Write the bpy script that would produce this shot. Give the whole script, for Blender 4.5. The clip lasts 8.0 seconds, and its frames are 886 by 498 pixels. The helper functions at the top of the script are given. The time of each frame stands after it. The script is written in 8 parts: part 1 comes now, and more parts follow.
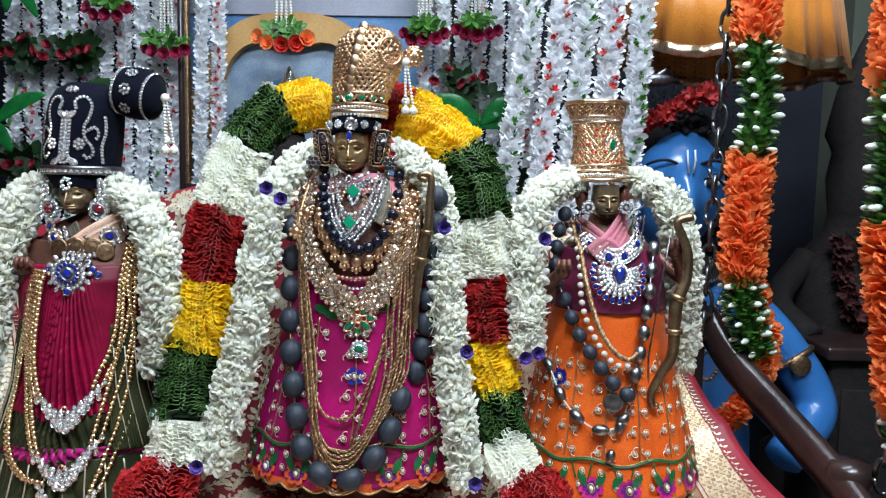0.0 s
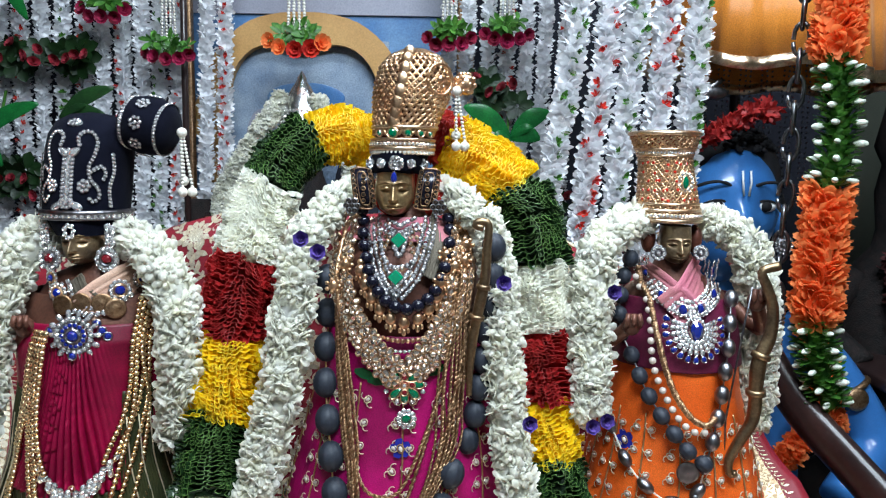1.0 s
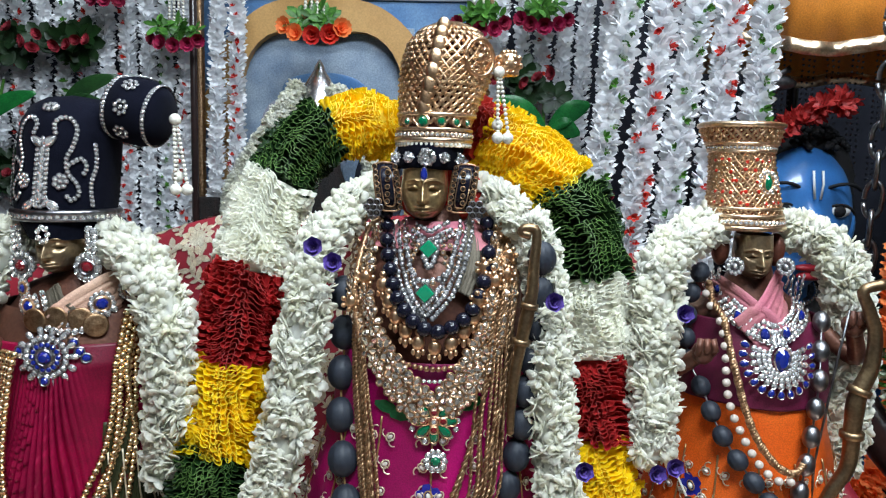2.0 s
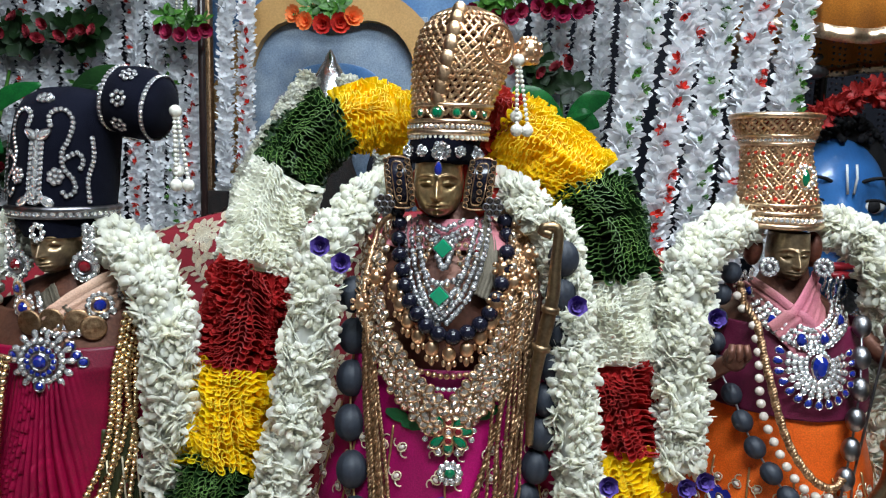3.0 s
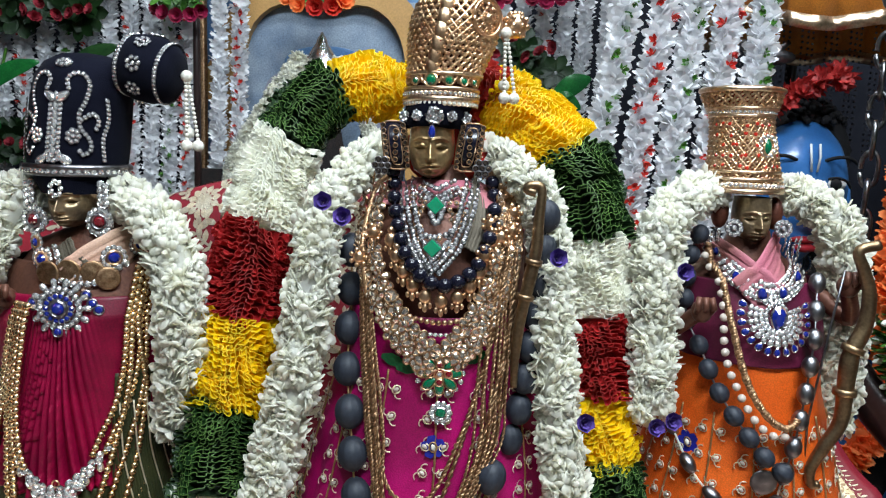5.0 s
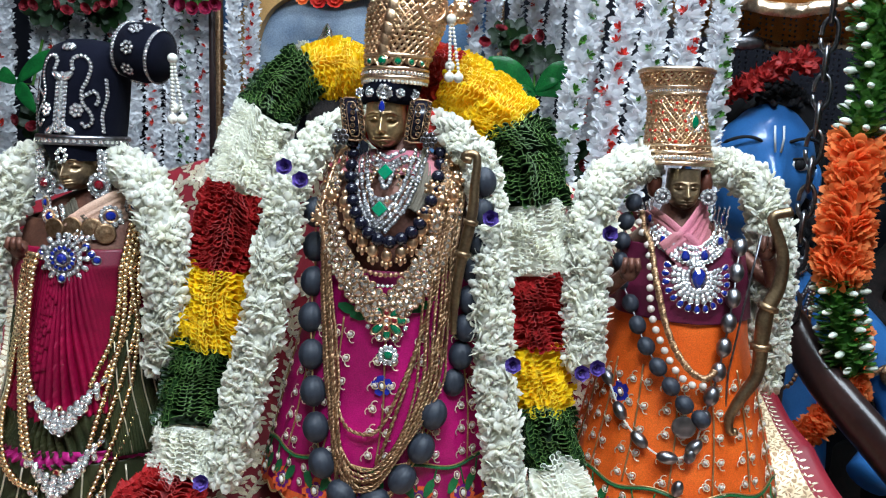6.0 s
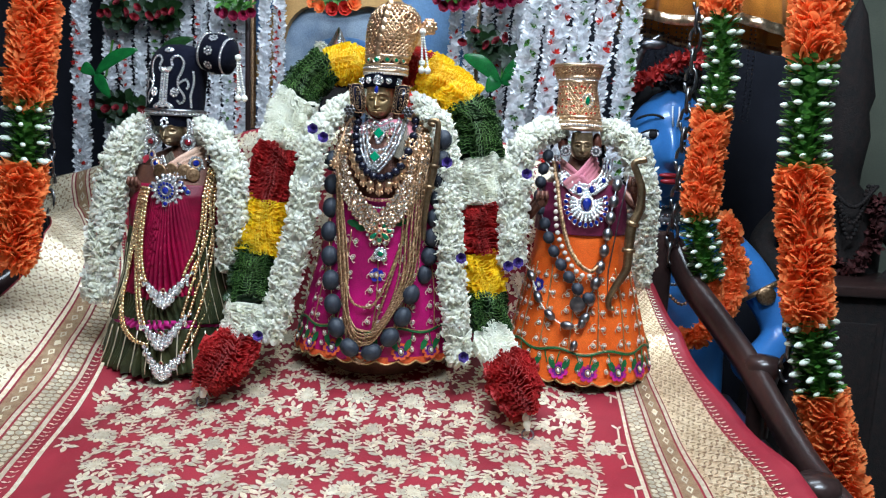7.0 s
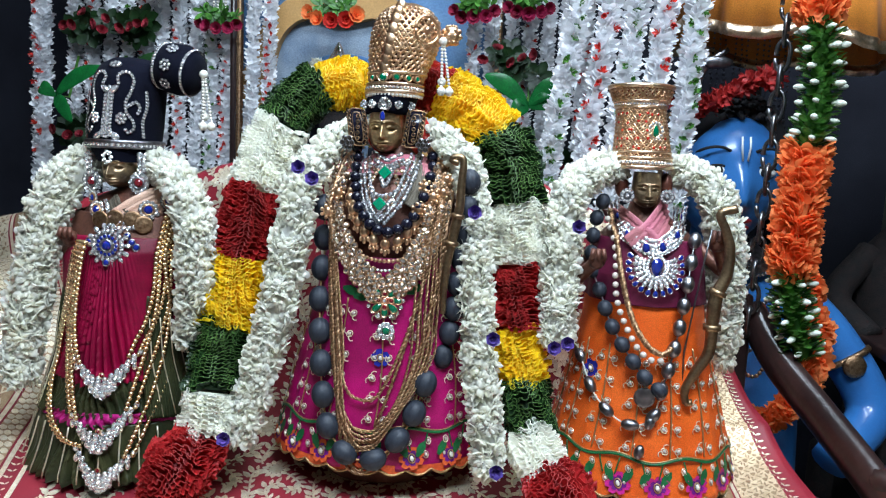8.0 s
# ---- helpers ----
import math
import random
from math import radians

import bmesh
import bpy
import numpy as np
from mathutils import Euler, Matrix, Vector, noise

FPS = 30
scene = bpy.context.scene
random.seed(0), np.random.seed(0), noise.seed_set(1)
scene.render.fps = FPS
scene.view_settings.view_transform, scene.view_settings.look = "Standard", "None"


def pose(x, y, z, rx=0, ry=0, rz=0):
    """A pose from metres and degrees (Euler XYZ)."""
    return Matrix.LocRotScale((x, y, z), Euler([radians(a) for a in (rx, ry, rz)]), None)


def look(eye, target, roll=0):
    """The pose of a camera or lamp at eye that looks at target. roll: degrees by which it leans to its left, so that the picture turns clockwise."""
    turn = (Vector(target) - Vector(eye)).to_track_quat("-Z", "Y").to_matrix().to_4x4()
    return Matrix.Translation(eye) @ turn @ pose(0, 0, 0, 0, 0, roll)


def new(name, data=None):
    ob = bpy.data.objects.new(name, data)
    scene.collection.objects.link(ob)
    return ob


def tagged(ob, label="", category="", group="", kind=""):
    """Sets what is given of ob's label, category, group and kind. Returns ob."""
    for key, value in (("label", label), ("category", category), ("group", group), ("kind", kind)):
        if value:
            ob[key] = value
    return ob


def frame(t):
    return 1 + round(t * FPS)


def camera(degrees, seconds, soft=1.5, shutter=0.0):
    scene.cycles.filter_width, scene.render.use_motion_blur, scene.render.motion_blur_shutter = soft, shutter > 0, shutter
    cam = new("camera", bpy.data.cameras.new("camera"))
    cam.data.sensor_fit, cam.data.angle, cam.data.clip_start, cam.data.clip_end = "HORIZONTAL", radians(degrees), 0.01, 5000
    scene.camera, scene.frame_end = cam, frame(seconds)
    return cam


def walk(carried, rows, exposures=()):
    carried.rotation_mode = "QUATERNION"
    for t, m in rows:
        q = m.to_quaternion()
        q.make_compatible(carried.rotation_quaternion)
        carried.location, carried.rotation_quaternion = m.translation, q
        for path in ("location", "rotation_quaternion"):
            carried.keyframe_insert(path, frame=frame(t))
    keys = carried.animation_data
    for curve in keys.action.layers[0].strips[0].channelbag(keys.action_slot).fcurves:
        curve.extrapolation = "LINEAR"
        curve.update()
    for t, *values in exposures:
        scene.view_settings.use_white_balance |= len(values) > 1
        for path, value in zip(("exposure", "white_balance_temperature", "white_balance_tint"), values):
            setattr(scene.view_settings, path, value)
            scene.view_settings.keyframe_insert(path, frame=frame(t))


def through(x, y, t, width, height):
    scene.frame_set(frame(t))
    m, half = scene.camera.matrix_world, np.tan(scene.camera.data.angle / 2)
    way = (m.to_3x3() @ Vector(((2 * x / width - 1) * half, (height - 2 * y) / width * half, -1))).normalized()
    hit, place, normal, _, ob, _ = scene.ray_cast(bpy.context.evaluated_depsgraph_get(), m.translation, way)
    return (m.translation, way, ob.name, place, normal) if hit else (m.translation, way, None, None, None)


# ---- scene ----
cam = camera(63.74, 8.0, soft=1.2)
PATH = [
    (0, (0.0832, 0.0768, 1.1749), (0.0461, 2.0677, 0.9880), 1.07),
    (0.5, (0.0431, 0.1336, 1.2065), (0.0203, 2.1218, 0.9907), 1.27),
    (1, (0.0044, 0.1917, 1.2475), (-0.0049, 2.1772, 1.0074), 1.03),
    (1.5, (-0.0063, 0.2639, 1.2461), (-0.0321, 2.2512, 1.0227), 0.93),
    (1.7, (-0.0091, 0.2896, 1.2406), (-0.0535, 2.2760, 1.0118), 0.99),
    (2.8, (-0.0278, 0.3556, 1.2484), (-0.1114, 2.3361, 0.9828), 2.10),
    (3, (-0.0185, 0.3586, 1.2439), (-0.1153, 2.3385, 0.9786), 1.43),
    (3.5, (-0.0359, 0.3355, 1.2334), (-0.0860, 2.3163, 0.9612), 1.70),
    (4, (-0.0365, 0.2868, 1.2090), (-0.0472, 2.2706, 0.9552), 1.71),
    (4.5, (-0.0390, 0.2897, 1.2078), (-0.0122, 2.2734, 0.9545), 1.88),
    (4.7, (-0.0379, 0.3009, 1.2186), (-0.0317, 2.2817, 0.9426), 1.89),
    (5.8, (0.0565, 0.2731, 1.1941), (-0.0972, 2.2485, 0.9214), 2.39),
    (6, (0.0807, 0.2138, 1.1945), (-0.0830, 2.1853, 0.9004), 2.25),
    (6.5, (0.1385, -0.0381, 1.1788), (-0.0393, 1.9281, 0.8584), 2.09),
    (7, (0.1750, -0.1902, 1.1614), (-0.0100, 1.7762, 0.8466), 2.33),
    (7.5, (0.1517, -0.0950, 1.1678), (-0.0238, 1.8755, 0.8742), 2.39),
    (8, (0.1177, 0.0930, 1.1834), (-0.0804, 2.0667, 0.9280), 2.57),
]
# the clip's camera lowers its exposure and warms its picture while it is close
EXPOSURES = [(0, 0.04, 6280, 10), (1, 0.0, 6330, 10), (1.7, -0.06, 6480, 10), (3, -0.14, 6630, 10), (4.5, -0.12, 6680, 10), (5.8, -0.04, 6380, 10), (6.5, 0.04, 6130, 10), (8, 0.04, 6130, 10)]
walk(cam, [(t, look(eye, target, roll)) for t, eye, target, roll in PATH], EXPOSURES)

# ---- light ----
world = bpy.data.worlds.new("room_air")
scene.world = world
world.use_nodes = True
world.node_tree.nodes["Background"].inputs[0].default_value = (0.55, 0.62, 0.75, 1)
world.node_tree.nodes["Background"].inputs[1].default_value = 0.25


def area_lamp(name, place, target, width, height, watts, colour):
    data = bpy.data.lights.new(name, "AREA")
    data.shape, data.size, data.size_y, data.energy, data.color = "RECTANGLE", width, height, watts, colour
    ob = new(name, data)
    ob.matrix_world = look(place, target)
    return ob


area_lamp("ceiling_panel_light", (0.2, 0.04, 2.52), (0.05, 0.5, 0.0), 1.15, 0.55, 80, (0.775, 0.905, 1.0))
area_lamp("ceiling_panel_light", (0.20, 0.95, 2.52), (0.20, 1.0, 0.0), 1.15, 0.25, 22, (0.775, 0.905, 1.0))

# ---- materials ----
def surface(name, a, b, rough=0.6, metal=0.0, scale=40.0, bump=0.1, fine=300.0, island=0.0, sheen=0.0, coat=0.0, through=0.0, stain=0.25):
    """Colour between a and b by a broad noise, darker specks by a fine one, relief by both; island: spread of brightness from piece to piece."""
    m = bpy.data.materials.new(name)
    m.use_nodes = True
    t, n, l = m.node_tree, m.node_tree.nodes, m.node_tree.links
    p = n["Principled BSDF"]
    where = n.new("ShaderNodeTexCoord")
    broad, small = n.new("ShaderNodeTexNoise"), n.new("ShaderNodeTexNoise")
    broad.inputs["Scale"].default_value, small.inputs["Scale"].default_value = scale, fine
    broad.inputs["Detail"].default_value = 4
    l.new(where.outputs["Object"], broad.inputs["Vector"]), l.new(where.outputs["Object"], small.inputs["Vector"])
    mix = n.new("ShaderNodeMix")
    mix.data_type = "RGBA"
    mix.inputs["A"].default_value, mix.inputs["B"].default_value = (*a, 1), (*b, 1)
    ramp = n.new("ShaderNodeMapRange")
    ramp.inputs["From Min"].default_value, ramp.inputs["From Max"].default_value = 0.35, 0.65
    l.new(broad.outputs["Fac"], ramp.inputs["Value"]), l.new(ramp.outputs["Result"], mix.inputs["Factor"])
    tone = n.new("ShaderNodeHueSaturation")
    l.new(mix.outputs["Result"], tone.inputs["Color"])
    worn = n.new("ShaderNodeMapRange")
    worn.inputs["From Min"].default_value, worn.inputs["From Max"].default_value = 0.3, 0.7
    worn.inputs["To Min"].default_value, worn.inputs["To Max"].default_value = 1 - stain, 1 + stain * 0.4
    l.new(small.outputs["Fac"], worn.inputs["Value"])
    last = worn.outputs["Result"]
    if island:
        geo, lift, times = n.new("ShaderNodeNewGeometry"), n.new("ShaderNodeMapRange"), n.new("ShaderNodeMath")
        lift.inputs["To Min"].default_value, lift.inputs["To Max"].default_value = 1 - island, 1 + island * 0.5
        l.new(geo.outputs["Random Per Island"], lift.inputs["Value"])
        times.operation = "MULTIPLY"
        l.new(last, times.inputs[0]), l.new(lift.outputs["Result"], times.inputs[1])
        last = times.outputs[0]
    l.new(last, tone.inputs["Value"])
    l.new(tone.outputs["Color"], p.inputs["Base Color"])
    p.inputs["Roughness"].default_value, p.inputs["Metallic"].default_value = rough, metal
    p.inputs["Specular IOR Level"].default_value = 0.35
    p.inputs["Sheen Weight"].default_value, p.inputs["Coat Weight"].default_value = sheen, coat
    if through:
        glow, both = n.new("ShaderNodeBsdfTranslucent"), n.new("ShaderNodeMixShader")
        l.new(tone.outputs["Color"], glow.inputs["Color"])
        both.inputs[0].default_value = through
        l.new(p.outputs[0], both.inputs[1]), l.new(glow.outputs[0], both.inputs[2])
        l.new(both.outputs[0], n["Material Output"].inputs["Surface"])
    if bump:
        b1 = n.new("ShaderNodeBump")
        b1.inputs["Strength"].default_value, b1.inputs["Distance"].default_value = bump, 0.002
        add = n.new("ShaderNodeMath")
        l.new(broad.outputs["Fac"], add.inputs[0]), l.new(small.outputs["Fac"], add.inputs[1])
        l.new(add.outputs[0], b1.inputs["Height"]), l.new(b1.outputs["Normal"], p.inputs["Normal"])
    return m


def gem(name, colour, rough=0.04):
    m = bpy.data.materials.new(name)
    m.use_nodes = True
    p = m.node_tree.nodes["Principled BSDF"]
    p.inputs["Base Color"].default_value = (*colour, 1)
    p.inputs["Roughness"].default_value, p.inputs["Coat Weight"].default_value = rough, 1.0
    p.inputs["Specular IOR Level"].default_value = 0.9
    return m


PETAL_WHITE = surface("white_petal", (0.97, 0.965, 0.915), (0.96, 0.95, 0.85), 0.5, scale=60, bump=0.04, island=0.05, stain=0.02, through=0.66)
PETAL_PURPLE = surface("purple_petal", (0.10, 0.06, 0.30), (0.16, 0.09, 0.42), 0.6, island=0.3)
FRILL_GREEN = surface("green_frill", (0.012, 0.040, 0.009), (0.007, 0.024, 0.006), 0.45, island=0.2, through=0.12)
# rims: the pale cut edge, with the light it catches put into the colour
FRILL_GREEN_LIT_RIM = surface("green_frill_lit_rim", (0.15, 0.29, 0.07), (0.08, 0.17, 0.04), 0.45, island=0.2, through=0.2)
FRILL_YELLOW = surface("yellow_frill", (0.99, 0.74, 0.008), (0.98, 0.68, 0.006), 0.5, island=0.04, stain=0.03, through=0.5)
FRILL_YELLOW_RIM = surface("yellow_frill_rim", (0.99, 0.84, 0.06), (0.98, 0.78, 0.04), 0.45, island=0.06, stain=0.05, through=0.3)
FRILL_RED = surface("dark_red_frill", (0.52, 0.020, 0.022), (0.38, 0.014, 0.016), 0.5, island=0.1, through=0.35)
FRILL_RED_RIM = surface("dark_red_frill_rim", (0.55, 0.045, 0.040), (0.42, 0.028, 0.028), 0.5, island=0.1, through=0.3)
FRILL_WHITE = surface("white_frill", (0.97, 0.965, 0.89), (0.96, 0.95, 0.85), 0.5, island=0.04, stain=0.02, through=0.6)
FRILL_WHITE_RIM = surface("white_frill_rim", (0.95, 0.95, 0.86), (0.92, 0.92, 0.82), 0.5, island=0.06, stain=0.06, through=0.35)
FABRIC_ORANGE = surface("orange_petal_fabric", (0.99, 0.34, 0.11), (0.98, 0.27, 0.075), 0.6, island=0.1, stain=0.03, through=0.45)
# red petals darkened: the dim corner's shade is put into their colour
DIMMED_RED = surface("dimmed_red_petal", (0.07, 0.012, 0.012), (0.04, 0.008, 0.008), 0.8, island=0.3)
FABRIC_WHITE = surface("white_petal_fabric", (0.94, 0.94, 0.955), (0.90, 0.91, 0.94), 0.85, island=0.06, stain=0.04, bump=0.03, through=0.35)
FABRIC_RED = surface("red_petal_fabric", (0.74, 0.055, 0.03), (0.56, 0.025, 0.025), 0.5, island=0.3, through=0.2)
FABRIC_ROSE = surface("crimson_petal_fabric", (0.34, 0.018, 0.035), (0.17, 0.010, 0.018), 0.7, island=0.4)
FABRIC_PINK = surface("pink_petal_fabric", (0.36, 0.012, 0.07), (0.22, 0.008, 0.03), 0.6, island=0.35)
LEAF_GREEN = surface("green_leaf_fabric", (0.12, 0.32, 0.05), (0.04, 0.15, 0.025), 0.4, scale=90, island=0.45, through=0.3)
LEAF_DARK = surface("dark_green_leaf", (0.025, 0.085, 0.022), (0.015, 0.05, 0.016), 0.4, island=0.2, through=0.2)
LEAF_BRIGHT = surface("bright_green_leaf", (0.02, 0.24, 0.05), (0.015, 0.16, 0.04), 0.3, island=0.2, through=0.3)
BUD_WHITE = surface("white_bud", (0.78, 0.82, 0.74), (0.68, 0.74, 0.62), 0.35, bump=0.05, island=0.1)
GOLD = surface("polished_gold", (0.86, 0.58, 0.37), (0.64, 0.38, 0.21), 0.34, 1.0, scale=90, bump=0.15, island=0.2)
GOLD_PALE = surface("pale_gold", (0.91, 0.70, 0.50), (0.76, 0.53, 0.34), 0.3, 1.0, scale=90, bump=0.12, island=0.2)
GOLD_BRIGHT = surface("bright_gold", (0.88, 0.66, 0.40), (0.74, 0.50, 0.27), 0.25, 1.0, scale=90, bump=0.05, island=0.15)
COPPER_GOLD = surface("antique_gold", (0.56, 0.36, 0.21), (0.30, 0.17, 0.09), 0.42, 1.0, scale=200, bump=0.25, fine=900, island=0.35)
BRASS = surface("old_brass", (0.54, 0.37, 0.18), (0.22, 0.145, 0.075), 0.30, 0.75, scale=35, bump=0.12)
# dark brass of both side faces, with their weaker light put into the colour
BRASS_DIM = surface("dark_dim_lit_brass", (0.36, 0.25, 0.14), (0.14, 0.10, 0.065), 0.34, 0.7, scale=35, bump=0.12)
BRONZE_DARK = surface("dark_bronze", (0.16, 0.065, 0.042), (0.09, 0.035, 0.024), 0.42, 0.3, scale=30, bump=0.15)
BRASS_BOW = surface("worn_brass", (0.36, 0.25, 0.14), (0.22, 0.15, 0.09), 0.42, 1.0, scale=30, bump=0.1)
SILVER = surface("silver", (0.82, 0.82, 0.84), (0.6, 0.6, 0.62), 0.25, 1.0, scale=150, bump=0.1, island=0.35)
SILVER_DARK = surface("oxidised_silver", (0.32, 0.31, 0.33), (0.16, 0.16, 0.17), 0.35, 1.0, scale=150, bump=0.15, island=0.3)
CRYSTAL = gem("crystal", (0.95, 0.94, 0.93))
CRYSTAL.node_tree.nodes["Principled BSDF"].inputs["Metallic"].default_value = 0.74
CRYSTAL.node_tree.nodes["Principled BSDF"].inputs["Roughness"].default_value = 0.07
KUNDAN = gem("clear_foil_stone", (0.84, 0.74, 0.64), 0.08)
KUNDAN.node_tree.nodes["Principled BSDF"].inputs["Metallic"].default_value = 0.88
EMERALD = gem("emerald_stone", (0.0, 0.13, 0.055))
EMERALD_CLEAR = gem("bright_emerald_stone", (0.0, 0.26, 0.12))
SAPPHIRE = gem("sapphire_stone", (0.008, 0.02, 0.22))
RUBY = gem("ruby_stone", (0.16, 0.006, 0.012))
RUBY_CLEAR = gem("bright_ruby_stone", (0.52, 0.035, 0.02))
DARKSTONE = gem("dark_stone", (0.02, 0.013, 0.010))
PEARL = surface("pearl", (0.80, 0.78, 0.70), (0.72, 0.68, 0.60), 0.22, scale=80, bump=0.0, coat=0.5, island=0.1)
PEARL_WARM = surface("aged_pearl", (0.62, 0.54, 0.47), (0.50, 0.42, 0.36), 0.22, scale=80, bump=0.0, coat=0.5, island=0.2)
ZARI_MID = surface("worn_zari_thread", (0.86, 0.70, 0.48), (0.66, 0.48, 0.29), 0.30, 0.55, scale=90, bump=0.35, fine=900, island=0.25)
BEAD_SLATE = surface("slate_blue_bead", (0.030, 0.036, 0.05), (0.018, 0.022, 0.032), 0.55, scale=70, bump=0.08, island=0.25)
BEAD_BLACK = surface("black_bead", (0.006, 0.006, 0.012), (0.01, 0.01, 0.02), 0.15, bump=0.0)
VELVET = surface("black_velvet", (0.0035, 0.004, 0.009), (0.006, 0.0068, 0.014), 0.95, scale=30, bump=0.3, fine=900, sheen=0.02)
VELVET.node_tree.nodes["Principled BSDF"].inputs["Specular IOR Level"].default_value = 0.05
SILK_MAGENTA = surface("magenta_silk", (0.50, 0.004, 0.150), (0.28, 0.003, 0.080), 0.45, scale=16, bump=0.15, fine=700)
SILK_ORANGE = surface("orange_silk", (0.88, 0.15, 0.018), (0.74, 0.105, 0.010), 0.45, scale=22, bump=0.15, fine=700)
SILK_MAROON = surface("maroon_silk", (0.39, 0.003, 0.052), (0.13, 0.001, 0.018), 0.40, scale=11, bump=0.15, fine=700)
SILK_PLUM = surface("deep_plum_silk", (0.16, 0.014, 0.050), (0.07, 0.006, 0.022), 0.45, scale=14, bump=0.2, fine=700)
SILK_PINK = surface("bright_pink_silk", (0.55, 0.02, 0.22), (0.4, 0.012, 0.15), 0.4, scale=14, bump=0.1, fine=700)
SILK_OLIVE = surface("dark_green_silk", (0.045, 0.045, 0.015), (0.022, 0.03, 0.012), 0.45, scale=20, bump=0.15, fine=700)
SILK_ROSE = surface("dusty_pink_shawl", (0.46, 0.13, 0.18), (0.40, 0.16, 0.15), 0.55, scale=18, bump=0.3, fine=800)
SILK_BEIGE = surface("beige_gold_net", (0.66, 0.42, 0.30), (0.50, 0.27, 0.20), 0.42, scale=18, bump=0.3, fine=800)
CLOTH_GREY = surface("faded_grey_cloth", (0.14, 0.118, 0.085), (0.08, 0.065, 0.045), 0.7, scale=25, bump=0.3, fine=800)
THREAD_GREEN = surface("green_thread", (0.015, 0.14, 0.04), (0.01, 0.09, 0.03), 0.4, bump=0.2)
THREAD_GOLD = surface("gold_thread", (0.62, 0.42, 0.20), (0.46, 0.28, 0.12), 0.4, 0.8, bump=0.2, island=0.3)
THREAD_PURPLE = surface("purple_thread", (0.16, 0.01, 0.20), (0.10, 0.01, 0.14), 0.45)
THREAD_ORANGE = surface("orange_thread", (0.72, 0.12, 0.03), (0.6, 0.08, 0.02), 0.5)
THREAD_BLUE = surface("royal_blue_thread", (0.02, 0.03, 0.38), (0.015, 0.02, 0.28), 0.4)
ZARI = surface("zari_thread", (0.96, 0.87, 0.68), (0.78, 0.65, 0.44), 0.28, 0.55, scale=120, bump=0.4, fine=900, island=0.25)
ZARI_DULL = surface("dull_zari_weave", (0.48, 0.33, 0.19), (0.35, 0.21, 0.12), 0.36, 0.6, scale=80, bump=0.6, fine=600)
BROCADE_RED = surface("red_brocade", (0.29, 0.020, 0.033), (0.21, 0.013, 0.024), 0.5, scale=12, bump=0.2, fine=900, stain=0.15)
WOOD_DARK = surface("dark_rosewood", (0.035, 0.018, 0.016), (0.018, 0.010, 0.010), 0.3, scale=9, bump=0.2, fine=120, coat=0.2)
STEEL = surface("chain_steel", (0.26, 0.26, 0.27), (0.14, 0.14, 0.15), 0.28, 1.0, scale=60)
SKIN_BLUE = surface("painted_blue_plaster", (0.045, 0.19, 0.50), (0.035, 0.15, 0.42), 0.28, scale=8, bump=0.03, stain=0.08, coat=0.3)
HAIR_BLACK = surface("black_paint", (0.006, 0.006, 0.008), (0.010, 0.009, 0.011), 0.8, scale=30, bump=0.3)
PAINT_WHITE = surface("white_paint", (0.75, 0.76, 0.76), (0.7, 0.7, 0.7), 0.4, bump=0.03, stain=0.05)
PAINT_RED = surface("red_paint", (0.35, 0.02, 0.03), (0.28, 0.015, 0.02), 0.35, bump=0.03)
CANOPY_ORANGE = surface("orange_satin", (0.72, 0.26, 0.03), (0.55, 0.17, 0.02), 0.38, scale=6, bump=0.15, fine=500, sheen=0.2)
FRAME_OCHRE = surface("ochre_painted_wood", (0.52, 0.30, 0.11), (0.44, 0.24, 0.08), 0.5, scale=8, bump=0.1, stain=0.15)
PANEL_BLUE = surface("blue_grey_print", (0.13, 0.19, 0.29), (0.30, 0.37, 0.46), 0.35, scale=12, bump=0.02, stain=0.3)
PANEL_SKY = surface("blue_print", (0.06, 0.16, 0.36), (0.14, 0.26, 0.44), 0.35, scale=9, bump=0.02, stain=0.2)
PANEL_GREY = surface("pale_grey_print", (0.30, 0.30, 0.36), (0.24, 0.25, 0.31), 0.4, scale=5, bump=0.02, stain=0.15)
WALL_DULL = surface("dull_green_grey_paint", (0.11, 0.12, 0.09), (0.08, 0.09, 0.07), 0.8, scale=4, bump=0.1)
WALL_DARK = surface("dark_curtain", (0.02, 0.022, 0.035), (0.012, 0.013, 0.022), 0.85, scale=7, bump=0.2)
PLASTER = surface("off_white_plaster", (0.62, 0.62, 0.58), (0.54, 0.54, 0.50), 0.85, scale=3, bump=0.1)
STONE_FLOOR = surface("grey_stone_floor", (0.22, 0.21, 0.20), (0.16, 0.155, 0.15), 0.4, scale=5, bump=0.05)
# near-black: holds the dark corner's shade besides the idols' own dark paint
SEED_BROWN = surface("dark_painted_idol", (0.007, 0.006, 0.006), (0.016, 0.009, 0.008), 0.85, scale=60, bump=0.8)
LIGHT_PANEL = bpy.data.materials.new("lit_diffuser")
LIGHT_PANEL.use_nodes = True
LIGHT_PANEL.node_tree.nodes["Principled BSDF"].inputs["Emission Color"].default_value = (0.93, 0.97, 1.0, 1)
LIGHT_PANEL.node_tree.nodes["Principled BSDF"].inputs["Emission Strength"].default_value = 3.0


